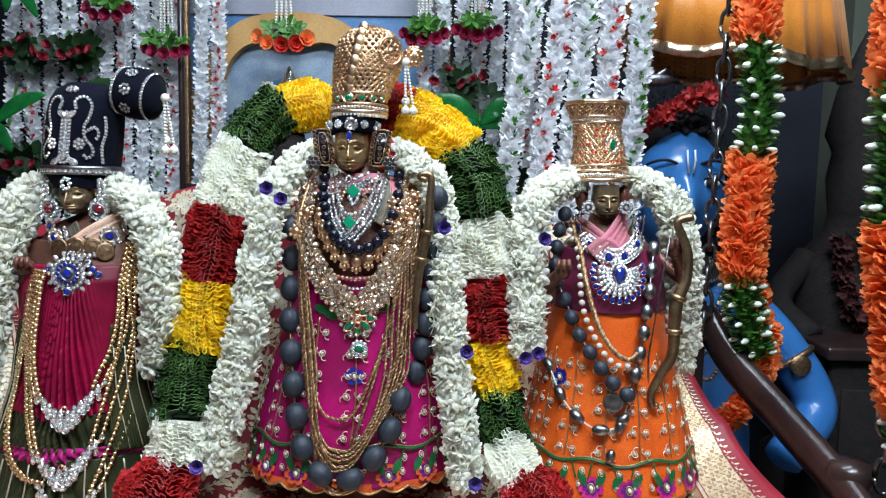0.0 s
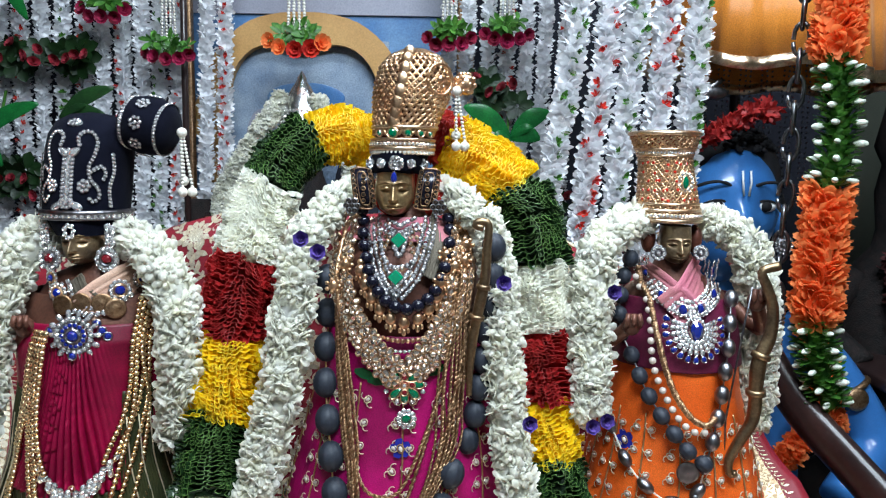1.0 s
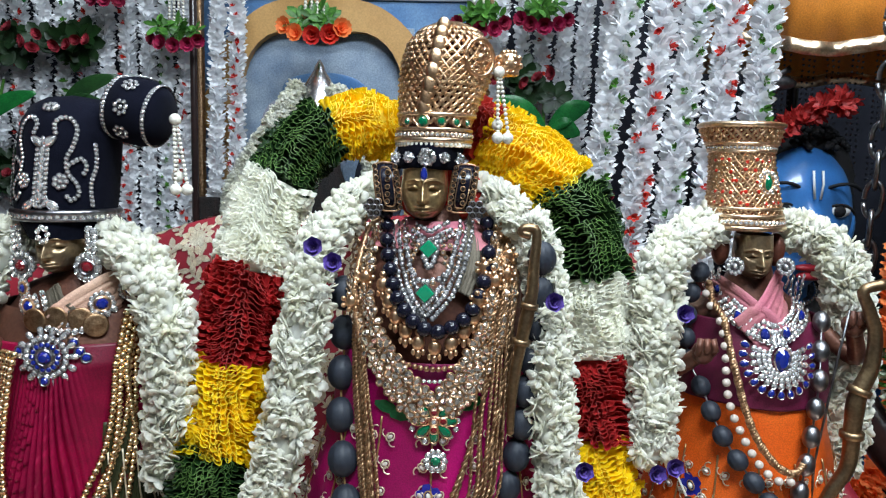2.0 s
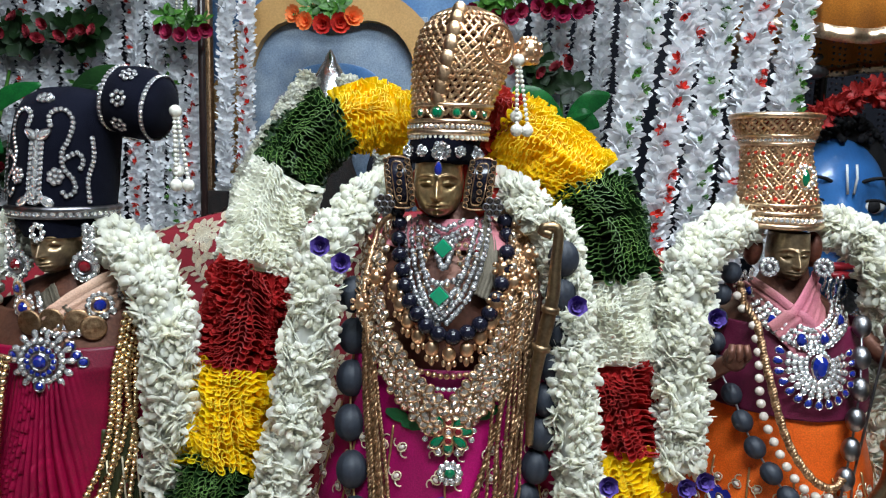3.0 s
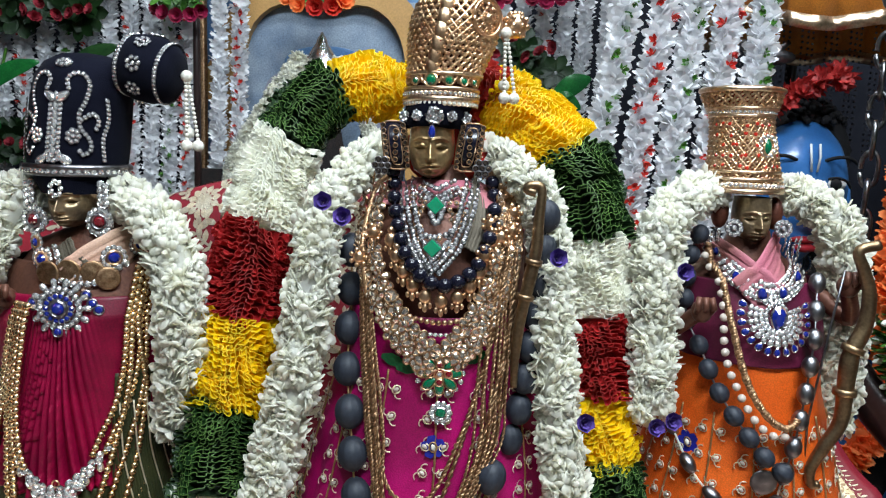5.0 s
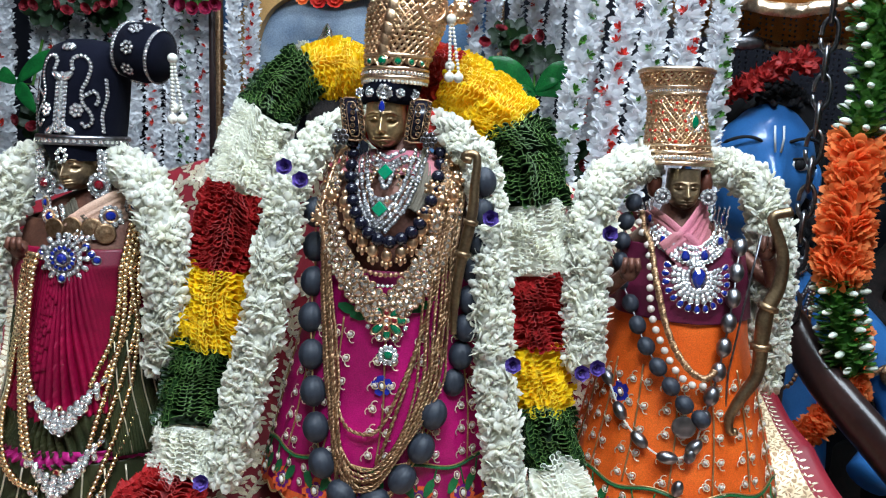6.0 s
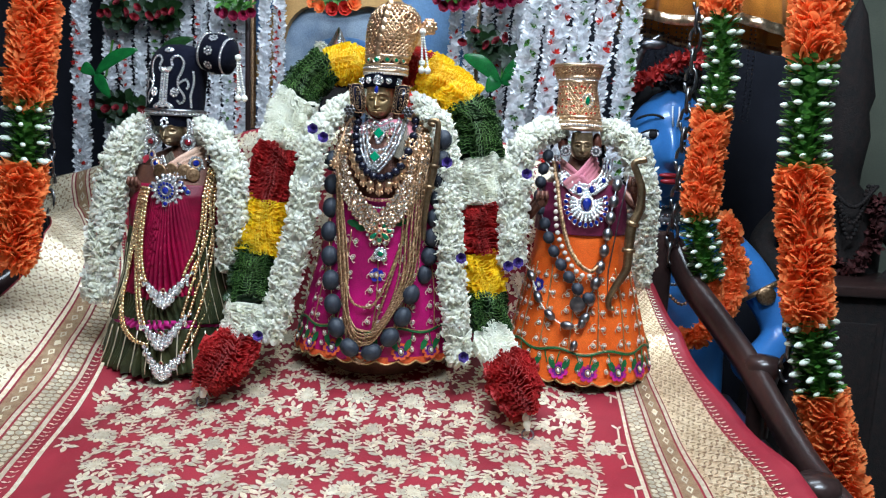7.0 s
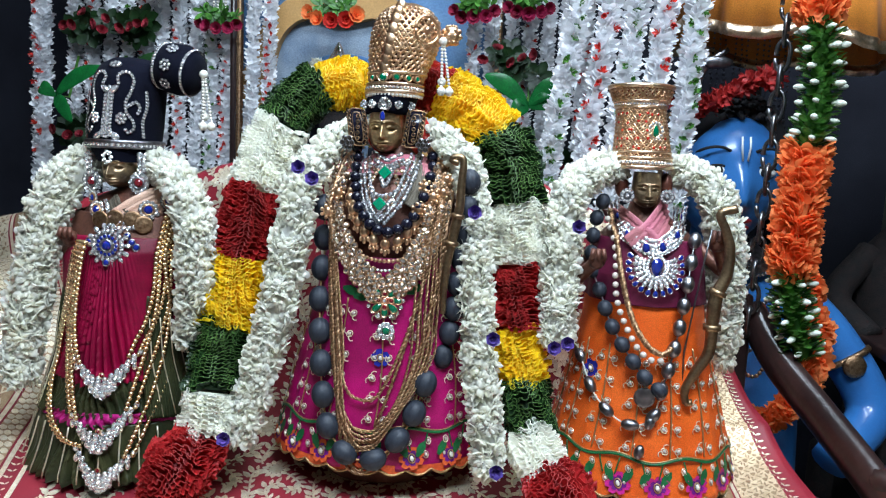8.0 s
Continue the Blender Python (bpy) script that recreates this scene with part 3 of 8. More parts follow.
def statue(name, label, fig, head, mat, arms):
    """One plain mesh: body, neck, a simple head with plain features, and bent arms. head: chin z, brow z, centre x, front y."""
    z0, z1, cx, fy = head
    h = z1 - z0
    r = 0.66 * h
    cy = fy + r
    body = fig.rows.copy()
    body[:, 3:] *= 0.90
    body[0, 3:] *= 0.5
    body[1, 3:] *= 0.8
    shapes = [lathe(body, 28, 1)]
    a = np.linspace(0, 2 * np.pi, 120, endpoint=False)
    k = np.linspace(0.0, 1.25, 80)[:, None]
    wide = np.interp(k, [0, 0.05, 0.18, 0.4, 0.7, 1.25], [0.06, 0.22, 0.38, 0.47, 0.50, 0.46]) * h
    x = wide * np.cos(a)
    y = r * np.sign(np.sin(a)) * np.abs(np.sin(a)) ** 0.8 * np.interp(k, [0, 0.08, 0.25, 0.6, 1.25], [0.45, 0.84, 0.95, 1.0, 0.95])
    face = np.clip(-np.sin(a) * 2 - 0.4, 0, 1)[None]
    bell = lambda v, c, s: np.exp(-(((v - c) / s) ** 2))
    ax = np.abs(x) / h
    relief = 0.15 * bell(x / h, 0, 0.06) * np.interp(k, [0.33, 0.40, 0.46, 0.78, 0.88], [0, 1, 0.9, 0.25, 0])
    relief = relief + 0.05 * bell(ax, 0.075, 0.035) * bell(k, 0.42, 0.035)
    relief = relief + 0.075 * bell(x / h, 0, 0.13) * (bell(k, 0.20, 0.03) + 0.9 * bell(k, 0.275, 0.025)) - 0.03 * bell(x / h, 0, 0.15) * bell(k, 0.238, 0.012)
    relief = relief - 0.085 * bell(ax, 0.22, 0.14) * bell(k, 0.66, 0.10)
    relief = relief + 0.075 * bell(ax, 0.22, 0.10) * bell(k, 0.655 + 0.04 * bell(ax, 0.22, 0.10), 0.045) - 0.05 * bell(ax, 0.22, 0.11) * bell(k, 0.625 + 0.05 * (ax - 0.22) ** 2 * 20, 0.014)
    relief = relief + 0.045 * bell(ax, 0.23, 0.16) * bell(k, 0.84 - 1.6 * (ax - 0.2) ** 2, 0.022)
    relief = relief + 0.05 * bell(x / h, 0, 0.10) * bell(k, 0.06, 0.06)
    y = y - face * 1.7 * relief * h
    v = np.stack([cx + x, cy + y, z0 + h * np.broadcast_to(k, x.shape)], -1)
    shapes.append((v.reshape(-1, 3), grid(120, 80, True), 0))
    for line, rad in arms:
        shapes.append(tube(spline(line, 24), np.linspace(rad, rad * 0.8, 24), 10, slot=1))
        end = np.asarray(line[-1])
        shapes.append(ball(end, (rad * 1.1, rad * 1.2, rad * 1.2), 10, 8, 1))
        for q in (-1, 0, 1):
            shapes.append(tube(np.array([end + (q * rad * 0.7, -rad * 0.6, 0), end + (q * rad * 0.8, -rad * 1.3, rad * 0.6), end + (q * rad * 0.6, -rad * 0.9, rad * 1.6)]), rad * 0.34, 6, slot=1))
    return tagged(build(name, shapes, [mat, BRONZE_DARK]), label, "statue", "the three statues on the swing bench")


statue("statue", "old brass standing figure with a calm face, on the brocade cloth", MID, (1.186, 1.232, -0.056, 0.990), BRASS, [([(-0.11, 1.05, 1.13), (-0.125, 1.06, 1.07), (-0.11, 1.06, 1.02)], 0.013), ([(0.03, 1.05, 1.13), (0.045, 1.06, 1.08), (0.04, 1.06, 1.04)], 0.013)])
statue("statue", "brass standing figure with a small dark face on brocade cloth", LEFT, (1.124, 1.166, -0.417, 0.985), BRASS_DIM, [([(-0.47, 1.03, 1.07), (-0.485, 1.0, 1.03), (-0.468, 0.975, 1.055)], 0.0095), ([(-0.355, 1.05, 1.06), (-0.345, 1.06, 1.0), (-0.35, 1.06, 0.94)], 0.011)])
statue("statue", "brass standing figure with a narrow dark face on brocade cloth", RIGHT, (1.128, 1.166, 0.290, 1.055), BRASS_DIM, [([(0.232, 1.09, 1.07), (0.205, 1.06, 1.03), (0.225, 1.02, 1.06)], 0.010), ([(0.365, 1.09, 1.08), (0.395, 1.06, 1.05), (0.375, 1.03, 1.09)], 0.010)])


def skirt(fig, z0, z1, folds, depth, seg=220, rows=46, grow=1.0, flare=0.0, shift=0.0, span=(0, 2 * np.pi)):
    """A gathered skirt that follows the figure between two heights."""
    z = np.linspace(z0, z1, rows)
    r = np.array([fig.row(q) for q in z])
    a = np.linspace(*span, seg, endpoint=span[1] - span[0] < 6.2)
    share = np.linspace(1, 0, rows)[:, None]
    k = grow * (1 + flare * share**3) * (1 + depth * share * np.sin(folds * a + 1.5 * np.sin(2 * a))[None] + 0.3 * depth * share * np.sin(2.3 * folds * a + 1)[None])
    v = np.stack([r[:, 0, None] + r[:, 2, None] * k * np.cos(a), r[:, 1, None] + r[:, 3, None] * k * np.sin(a), np.repeat(z[:, None], seg, 1)], -1)
    return v.reshape(-1, 3), grid(seg, rows, span[1] - span[0] > 6.2), 0


def worn(ob, thick=0.0012):
    m = ob.modifiers.new("thickness", "SOLIDIFY")
    m.thickness, m.offset = thick, 1
    return ob


dress_mid = thing("skirt", "magenta silk skirt with gold embroidery and a scalloped orange hem", "skirt")
worn(build("silk", [skirt(MID, 0.778, 1.055, 13, 0.018, grow=1.0)], SILK_MAGENTA, dress_mid))
dress_right = thing("skirt", "bright orange silk skirt with gold embroidery and a green-edged flowered hem", "skirt")
worn(build("silk", [skirt(RIGHT, 0.752, 1.012, 11, 0.02, grow=1.0)], SILK_ORANGE, dress_right))

# ---- garlands ----
def tuberose(size, seed=4):
    """A small white flower: broad thin petals, unevenly opened, about a closed bud."""
    rng = np.random.default_rng(seed)
    out = [ball((0, 0, size * 0.45), (size * 0.20, size * 0.20, size * 0.42), 6, 4)]
    for turn, rise, big in [(q * 1.2566, 0.22, 1.0) for q in range(5)] + [(0.6 + q * 2.094, 0.80, 0.72) for q in range(3)]:
        turn, rise = turn + rng.normal(0, 0.2), rise + rng.normal(0, 0.18)
        d = np.array([np.cos(turn) * np.cos(rise), np.sin(turn) * np.cos(rise), np.sin(rise)])
        m = place(d * size * 0.56 * big + (0, 0, 0.10 * size), np.cross(d, (-np.sin(turn), np.cos(turn), 0)), d, big * (0.85 + 0.3 * rng.random()))
        v, f, _ = ball((0, 0, 0), (size * 0.50, size * 0.37, size * 0.035), 8, 4)
        v[:, 2] += 0.45 * (v[:, 1] ** 2) / size + 0.15 * v[:, 0] * np.abs(v[:, 0]) / size
        out.append((v @ m[:3, :3].T + m[:3, 3], f, 0))
    return out


def flower_rope(name, line, radius, size, flower, mats, parent, density=1.0, core=None, label="", flat=0.85, rng=RNG, jitter=0.9):
    """A thick rope of flowers that face outward all round a line."""
    long = length(line)
    n = int(0.9 * density * 2 * np.pi * np.mean(radius) * long / (size * size * 0.62))
    line = spline(line, 160)
    t, u, w = axes_along(line)
    s = (np.arange(n) + rng.random(n)) / n * 159
    a = rng.random(n) * 2 * np.pi
    rad = np.interp(s, np.arange(160), np.broadcast_to(radius, 160) if np.ndim(radius) < 1 else np.interp(np.linspace(0, 1, 160), np.linspace(0, 1, len(radius)), radius))
    at = lambda q: np.stack([np.interp(s, np.arange(160), q[:, k]) for k in range(3)], 1)
    p, uu, ww, tt = at(line), at(u), at(w), at(t)
    d = flat * np.cos(a)[:, None] * uu + np.sin(a)[:, None] * ww
    lean = d + (rng.random((n, 3)) - 0.5) * jitter * 1.7 + tt * (rng.random(n)[:, None] - 0.15) * 1.1
    depth = rad * (0.55 + 0.24 * rng.random(n))
    ms = [place(p[k] + d[k] * depth[k], lean[k], None, 0.75 + 0.5 * rng.random(), rng.random() * 6.28) for k in range(n)]
    shapes = scatter(flower, ms)
    inner = tube(line, np.interp(np.linspace(0, 1, 160), np.linspace(0, 1, len(radius)), radius) * 0.72 if np.ndim(radius) else radius * 0.72, 14, flat)
    return build(name, [inner] + shapes, mats, parent, label=label, kind="stuff")


def frill_rope(name, line, radius, mats, parent, row=0.0050, pitch=0.0098, amp=0.0040, flat=0.80, rng=RNG, label="", core=0.52):
    """Ribbon gathered into nested wavy ruffles that stand on a rope; the edge of the ribbon shows as a paler line,
    partly caught light put into its colour.
    """
    long = length(line)
    rows = max(3, int(round(long / row)))
    fine = spline(line, 200)
    t, u, w = axes_along(fine)
    radius = np.interp(np.linspace(0, 1, 200), np.linspace(0, 1, np.size(radius)), np.atleast_1d(radius))
    vs, body, rim, at = [], [], [], 0
    f = rng.random(8) * 6.28
    folds = int(2 * np.pi * radius.mean() * 0.92 / pitch)
    n = folds * 13
    a = np.linspace(0, 2 * np.pi, n, endpoint=False)
    for k in range(rows):
        f = f + rng.normal(0, 0.42, 8) + np.array([0.5, 0.2, 0, 0, 0.3, 0, 0, 0])
        s = (k + 0.5) / rows * 199
        rad = np.interp(s, np.arange(200), radius)
        phase = folds * a + f[0] + 1.5 * np.sin(2 * a + f[1]) + 0.9 * np.sin(5 * a + f[2]) + 0.5 * np.sin(11 * a + f[3])
        wave = np.sin(phase) + 0.16 * np.sin(3 * phase + f[4])
        size = amp * (0.85 + 0.40 * np.sin(3 * a + f[2]) + 0.25 * np.sin(7 * a + f[3]))
        shift = 0.0052 * np.sin(2 * a + f[6]) + 0.0030 * np.sin(5 * a + f[7])
        lean = 0.55 * np.sin(2 * a + f[4]) + 0.4 * np.sin(5 * a + f[5])
        high = 1 + 0.07 * np.sin(3 * a + f[5] + 0.7 * k) + 0.05 * np.sin(7 * a + f[1]) + 0.045 * np.sin(phase * 0.5 + f[6]) + rng.normal(0, 0.035)
        ss = s + (shift + size * wave * np.cos(lean)) / long * 199
        aa = a + (size * wave * np.sin(lean) - 0.0018 * np.sin(2 * phase)) / rad
        foot = s + (shift * 0.5 + 0.45 * size * wave) / long * 199
        rings = []
        for pos, ang, far in ((foot, a, np.full(n, core)), (ss * 0.6 + foot * 0.4, a * 0.5 + aa * 0.5, 0.45 * high + 0.45 * core + 0.10), (ss, aa, high)):
            cl = np.clip(pos, 0, 199)
            mid, tt, uu, ww = (np.stack([np.interp(cl, np.arange(200), q[:, j]) for j in range(3)], 1) for q in (fine, t, u, w))
            mid = mid + tt * ((pos - cl) / 199 * long)[:, None]
            dirs = flat * np.cos(ang)[:, None] * uu + np.sin(ang)[:, None] * ww
            rings.append(mid + dirs * (rad * far)[:, None])
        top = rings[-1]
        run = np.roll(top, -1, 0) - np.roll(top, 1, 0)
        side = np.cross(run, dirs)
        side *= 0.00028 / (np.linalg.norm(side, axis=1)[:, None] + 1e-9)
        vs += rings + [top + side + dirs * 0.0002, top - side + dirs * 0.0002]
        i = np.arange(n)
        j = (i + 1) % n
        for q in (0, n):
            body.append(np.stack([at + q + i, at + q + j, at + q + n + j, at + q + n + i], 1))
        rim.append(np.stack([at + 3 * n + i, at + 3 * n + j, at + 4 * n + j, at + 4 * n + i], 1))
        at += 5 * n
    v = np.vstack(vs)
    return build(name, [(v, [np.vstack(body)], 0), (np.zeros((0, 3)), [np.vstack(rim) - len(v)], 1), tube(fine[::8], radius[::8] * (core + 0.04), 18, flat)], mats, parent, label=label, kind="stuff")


ROSE = [petals(6, 0.012, 0.011, 0.5, 0.25, 0.05, 0.0), petals(5, 0.010, 0.010, 0.9, 0.2, 0.05, 0.4), petals(3, 0.007, 0.008, 1.25, 0.1, 0.03, 0.9)]


def purple_bloom(parent, place_at, way):
    build("purple_flower", scatter(ROSE, [place(place_at, way, None, 0.95, 0.4)]), PETAL_PURPLE, parent, label="small purple flower")


WHITE = [PETAL_WHITE]
TUBE = tuberose(0.0140)
# rope round the middle figure
garland = thing("tuberose_garland", "thick white tuberose garland with purple flowers round the middle statue's shoulders", "garland", "white tuberose garlands")
flower_rope("flower_rope", [(-0.095, 1.060, 1.214), (-0.117, 1.040, 1.205), (-0.138, 1.020, 1.187), (-0.155, 1.005, 1.160), (-0.164, 0.990, 1.124), (-0.171, 0.980, 1.061), (-0.183, 0.970, 0.981), (-0.200, 0.960, 0.902), (-0.221, 0.945, 0.811)], [0.013, 0.017, 0.0205, 0.0215, 0.022, 0.022, 0.022, 0.020], 0.0128, TUBE, WHITE, garland, label="white flowers strung tight", jitter=0.75)
flower_rope("flower_rope", [(-0.016, 1.060, 1.213), (0.009, 1.040, 1.209), (0.034, 1.020, 1.195), (0.053, 1.010, 1.166), (0.064, 1.000, 1.121), (0.068, 0.990, 1.066), (0.074, 0.985, 1.001), (0.083, 0.975, 0.926), (0.094, 0.960, 0.851), (0.100, 0.950, 0.792)], [0.012, 0.015, 0.018, 0.0195, 0.020, 0.020, 0.020, 0.018], 0.0128, TUBE, WHITE, garland, label="white flowers strung tight", jitter=0.75)
for p in [(-0.134, 0.955, 1.149), (-0.153, 0.960, 1.162), (-0.228, 0.915, 0.823), (0.098, 0.945, 0.966), (0.111, 0.915, 0.811), (0.067, 0.965, 1.117)]:
    purple_bloom(garland, p, (0.1, -1, 0.2))
garland = thing("tuberose_garland", "thick white tuberose garland round the black-capped statue's shoulders", "garland", "white tuberose garlands")
flower_rope("flower_rope", [(-0.463, 1.030, 1.158), (-0.485, 1.000, 1.138), (-0.505, 0.985, 1.086), (-0.519, 0.975, 1.009), (-0.527, 0.965, 0.931), (-0.534, 0.955, 0.859)], [0.026, 0.029, 0.028, 0.026, 0.025, 0.023], 0.0128, TUBE, WHITE, garland, label="white flowers strung tight", jitter=0.75)
flower_rope("flower_rope", [(-0.383, 1.030, 1.157), (-0.339, 1.000, 1.144), (-0.308, 0.985, 1.104), (-0.296, 0.980, 1.048), (-0.300, 0.985, 0.983), (-0.307, 0.990, 0.920)], [0.018, 0.0225, 0.0235, 0.0235, 0.0235, 0.021], 0.0128, TUBE, WHITE, garland, label="white flowers strung tight", jitter=0.75)
garland = thing("tuberose_garland", "thick white tuberose garland with purple flowers round the orange-skirted statue's shoulders", "garland", "white tuberose garlands")
flower_rope("flower_rope", [(0.252, 1.090, 1.181), (0.209, 1.060, 1.168), (0.186, 1.045, 1.135), (0.180, 1.035, 1.084), (0.180, 1.025, 1.018), (0.181, 1.015, 0.951)], [0.018, 0.0225, 0.0235, 0.0235, 0.0235, 0.021], 0.0128, TUBE, WHITE, garland, label="white flowers strung tight", jitter=0.75)
flower_rope("flower_rope", [(0.328, 1.100, 1.180), (0.366, 1.085, 1.167), (0.388, 1.080, 1.129), (0.402, 1.085, 1.069), (0.407, 1.090, 0.997), (0.408, 1.095, 0.917)], [0.018, 0.0225, 0.0235, 0.0235, 0.0235, 0.021], 0.0128, TUBE, WHITE, garland, label="white flowers strung tight", jitter=0.75)
for p in [(0.196, 1.000, 1.103), (0.174, 0.980, 0.951), (0.190, 0.980, 0.958)]:
    purple_bloom(garland, p, (0.1, -1, 0.2))

ribbon = thing("ribbon_garland", "long pleated garland in white, green, yellow and dark red bands", "garland")
G, Y, R, W, B = [FRILL_GREEN, FRILL_GREEN_LIT_RIM], [FRILL_YELLOW, FRILL_YELLOW_RIM], [FRILL_RED, FRILL_RED_RIM], [FRILL_WHITE, FRILL_WHITE_RIM], [FABRIC_RED, FRILL_RED_RIM]
for name, mats, rad, line in (
    ("white_band", W, 0.0360, [(-0.267, 0.940, 0.815), (-0.265, 0.950, 0.839), (-0.264, 0.960, 0.866)]),
    ("green_band", G, 0.0392, [(-0.264, 0.960, 0.866), (-0.264, 0.980, 0.906), (-0.260, 0.995, 0.948)]),
    ("yellow_band", Y, 0.0424, [(-0.260, 0.995, 0.944), (-0.256, 1.005, 0.991), (-0.250, 1.015, 1.039)]),
    ("red_band", R, 0.0403, [(-0.250, 1.015, 1.037), (-0.244, 1.025, 1.082), (-0.234, 1.035, 1.129)]),
    ("white_band", W, 0.039, [(-0.234, 1.035, 1.128), (-0.227, 1.050, 1.176), (-0.211, 1.065, 1.217)]),
    ("green_band", G, 0.0365, [(-0.214, 1.065, 1.214), (-0.196, 1.080, 1.249), (-0.163, 1.090, 1.277)]),
    ("yellow_band", Y, 0.034, [(-0.163, 1.090, 1.275), (-0.132, 1.100, 1.280), (-0.094, 1.110, 1.274)]),
    ("red_band", B, 0.034, [(-0.046, 1.105, 1.279), (-0.019, 1.105, 1.284), (0.009, 1.105, 1.274)]),
    ("yellow_band", Y, 0.0424, [(0.003, 1.110, 1.268), (0.049, 1.100, 1.245), (0.088, 1.085, 1.210)]),
    ("green_band", G, 0.0413, [(0.088, 1.085, 1.210), (0.107, 1.070, 1.175), (0.115, 1.055, 1.123)]),
    ("white_band", W, 0.0382, [(0.115, 1.055, 1.125), (0.118, 1.050, 1.085), (0.120, 1.045, 1.042)]),
    ("red_band", R, 0.0371, [(0.120, 1.045, 1.044), (0.123, 1.040, 1.005), (0.128, 1.030, 0.960)]),
    ("yellow_band", Y, 0.0329, [(0.128, 1.030, 0.962), (0.133, 1.025, 0.928), (0.141, 1.015, 0.889)]),
    ("green_band", G, 0.0329, [(0.141, 1.015, 0.891), (0.146, 1.000, 0.866), (0.154, 0.985, 0.830)]),
    ("white_band", W, 0.0339, [(0.152, 0.985, 0.833), (0.161, 0.965, 0.814), (0.176, 0.945, 0.793)]),
):
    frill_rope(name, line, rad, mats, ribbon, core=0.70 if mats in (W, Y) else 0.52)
for line, end in (([(-0.267, 0.940, 0.812), (-0.278, 0.915, 0.790), (-0.292, 0.890, 0.765), (-0.303, 0.875, 0.740)], [(-0.305, 0.872, 0.739), (-0.306, 0.868, 0.727)]), ([(0.176, 0.945, 0.798), (0.192, 0.910, 0.781), (0.203, 0.885, 0.760), (0.213, 0.870, 0.739)], [(0.215, 0.868, 0.735), (0.219, 0.862, 0.716)])):
    frill_rope("red_tassel", line, [0.034, 0.042, 0.044, 0.038, 0.022], R, ribbon)
    tip = np.array(end)
    build("tie", [ball(tip[0], (0.006, 0.006, 0.008)), ball(tip.mean(0), (0.006, 0.006, 0.008)), tube(spline([tip[0], tip.mean(0), tip[1]], 8), 0.004, 6)], PETAL_WHITE, ribbon, label="white knotted tie")
    ring = np.array([tip[1] + (0.009 * np.cos(a), 0.004 * np.sin(a), -0.006 + 0.007 * np.sin(a)) for a in np.linspace(0, 2 * np.pi, 21)])
    build("ring", [tube(ring, 0.0014, 6)], STEEL, ribbon, label="steel ring")

# ---- orange and green fabric garlands on the chains ----
SPRAY = [petals(5, 0.030, 0.019, 0.30, 0.10, 0.06, 0.0, fold=0.10, tip=0.35), petals(4, 0.025, 0.016, 0.70, 0.05, 0.05, 0.5, fold=0.10, tip=0.35)]
LEAFRING = [petals(7, 0.026, 0.015, 0.35, 0.0, 0.9, 0.0, fold=0.14), petals(6, 0.022, 0.014, 0.7, 0.0, 0.8, 0.3, fold=0.14), petals(5, 0.030, 0.014, 0.0, 0.0, 0.6, 0.7, fold=0.12)]
BUD = [ball((0, 0, 0.009), (0.0060, 0.0060, 0.0118), 9, 7, 1)]


def chain_garland(label, line, first, full=0.045, tail=1.0):
    """A rope of orange petals with lengths of green leaves and white buds; first: the share of the line at which each band ends."""
    g = thing("fabric_garland", label, "garland", "orange garlands on the chains")
    whole = spline(line, 300)
    a, orange = 0.0, first[0]
    for b in first[1:]:
        radius = full * (tail if b == 1.0 else 1.0)
        seg = whole[int(a * 299) : int(b * 299) + 1]
        long = length(seg)
        t, u, w = axes_along(seg)
        if orange:
            n, ms = max(4, int(long / 0.0058)), []
            for k in range(n):
                q = int(k / n * (len(seg) - 1))
                for j in range(4):
                    ang = RNG.random() * 6.28
                    d = np.cos(ang) * u[q] + np.sin(ang) * w[q]
                    ms.append(place(seg[q] + d * radius * 0.42, -t[q] * -0.55 + d * (0.9 + 0.3 * RNG.random()), None, (0.9 + 0.35 * RNG.random()) * radius / 0.045, RNG.random() * 6))
            build("petal_rope", scatter(SPRAY, ms) + [tube(seg, radius * 0.45, 10)], FABRIC_ORANGE, g, kind="stuff")
        else:
            n = max(4, int(long / 0.0085))
            ms, bs = [], []
            for k in range(n):
                q = int((k + 0.5) / n * (len(seg) - 1))
                ms.append(place(seg[q], -t[q], None, (0.88 + 0.2 * RNG.random()) * radius / 0.048, RNG.random() * 6))
                if k % 3 == 1:
                    for j in range(6):
                        ang = j / 6 * 6.28 + k
                        d = np.cos(ang) * u[q] + np.sin(ang) * w[q]
                        bs.append(place(seg[q] + d * radius * 0.58 + t[q] * RNG.normal(0, 0.002), d + w[q] * np.sign(d @ w[q] + 0.01) * 0.7, None, 0.62 + 0.28 * RNG.random()))
            build("leaf_rope", scatter(LEAFRING, ms) + [tube(seg, radius * 0.35, 8)], LEAF_GREEN, g, kind="stuff")
            build("bud_work", scatter([(BUD[0][0], BUD[0][1], 0)], bs), BUD_WHITE, g, kind="stuff")
        a, orange = b, not orange
    return g


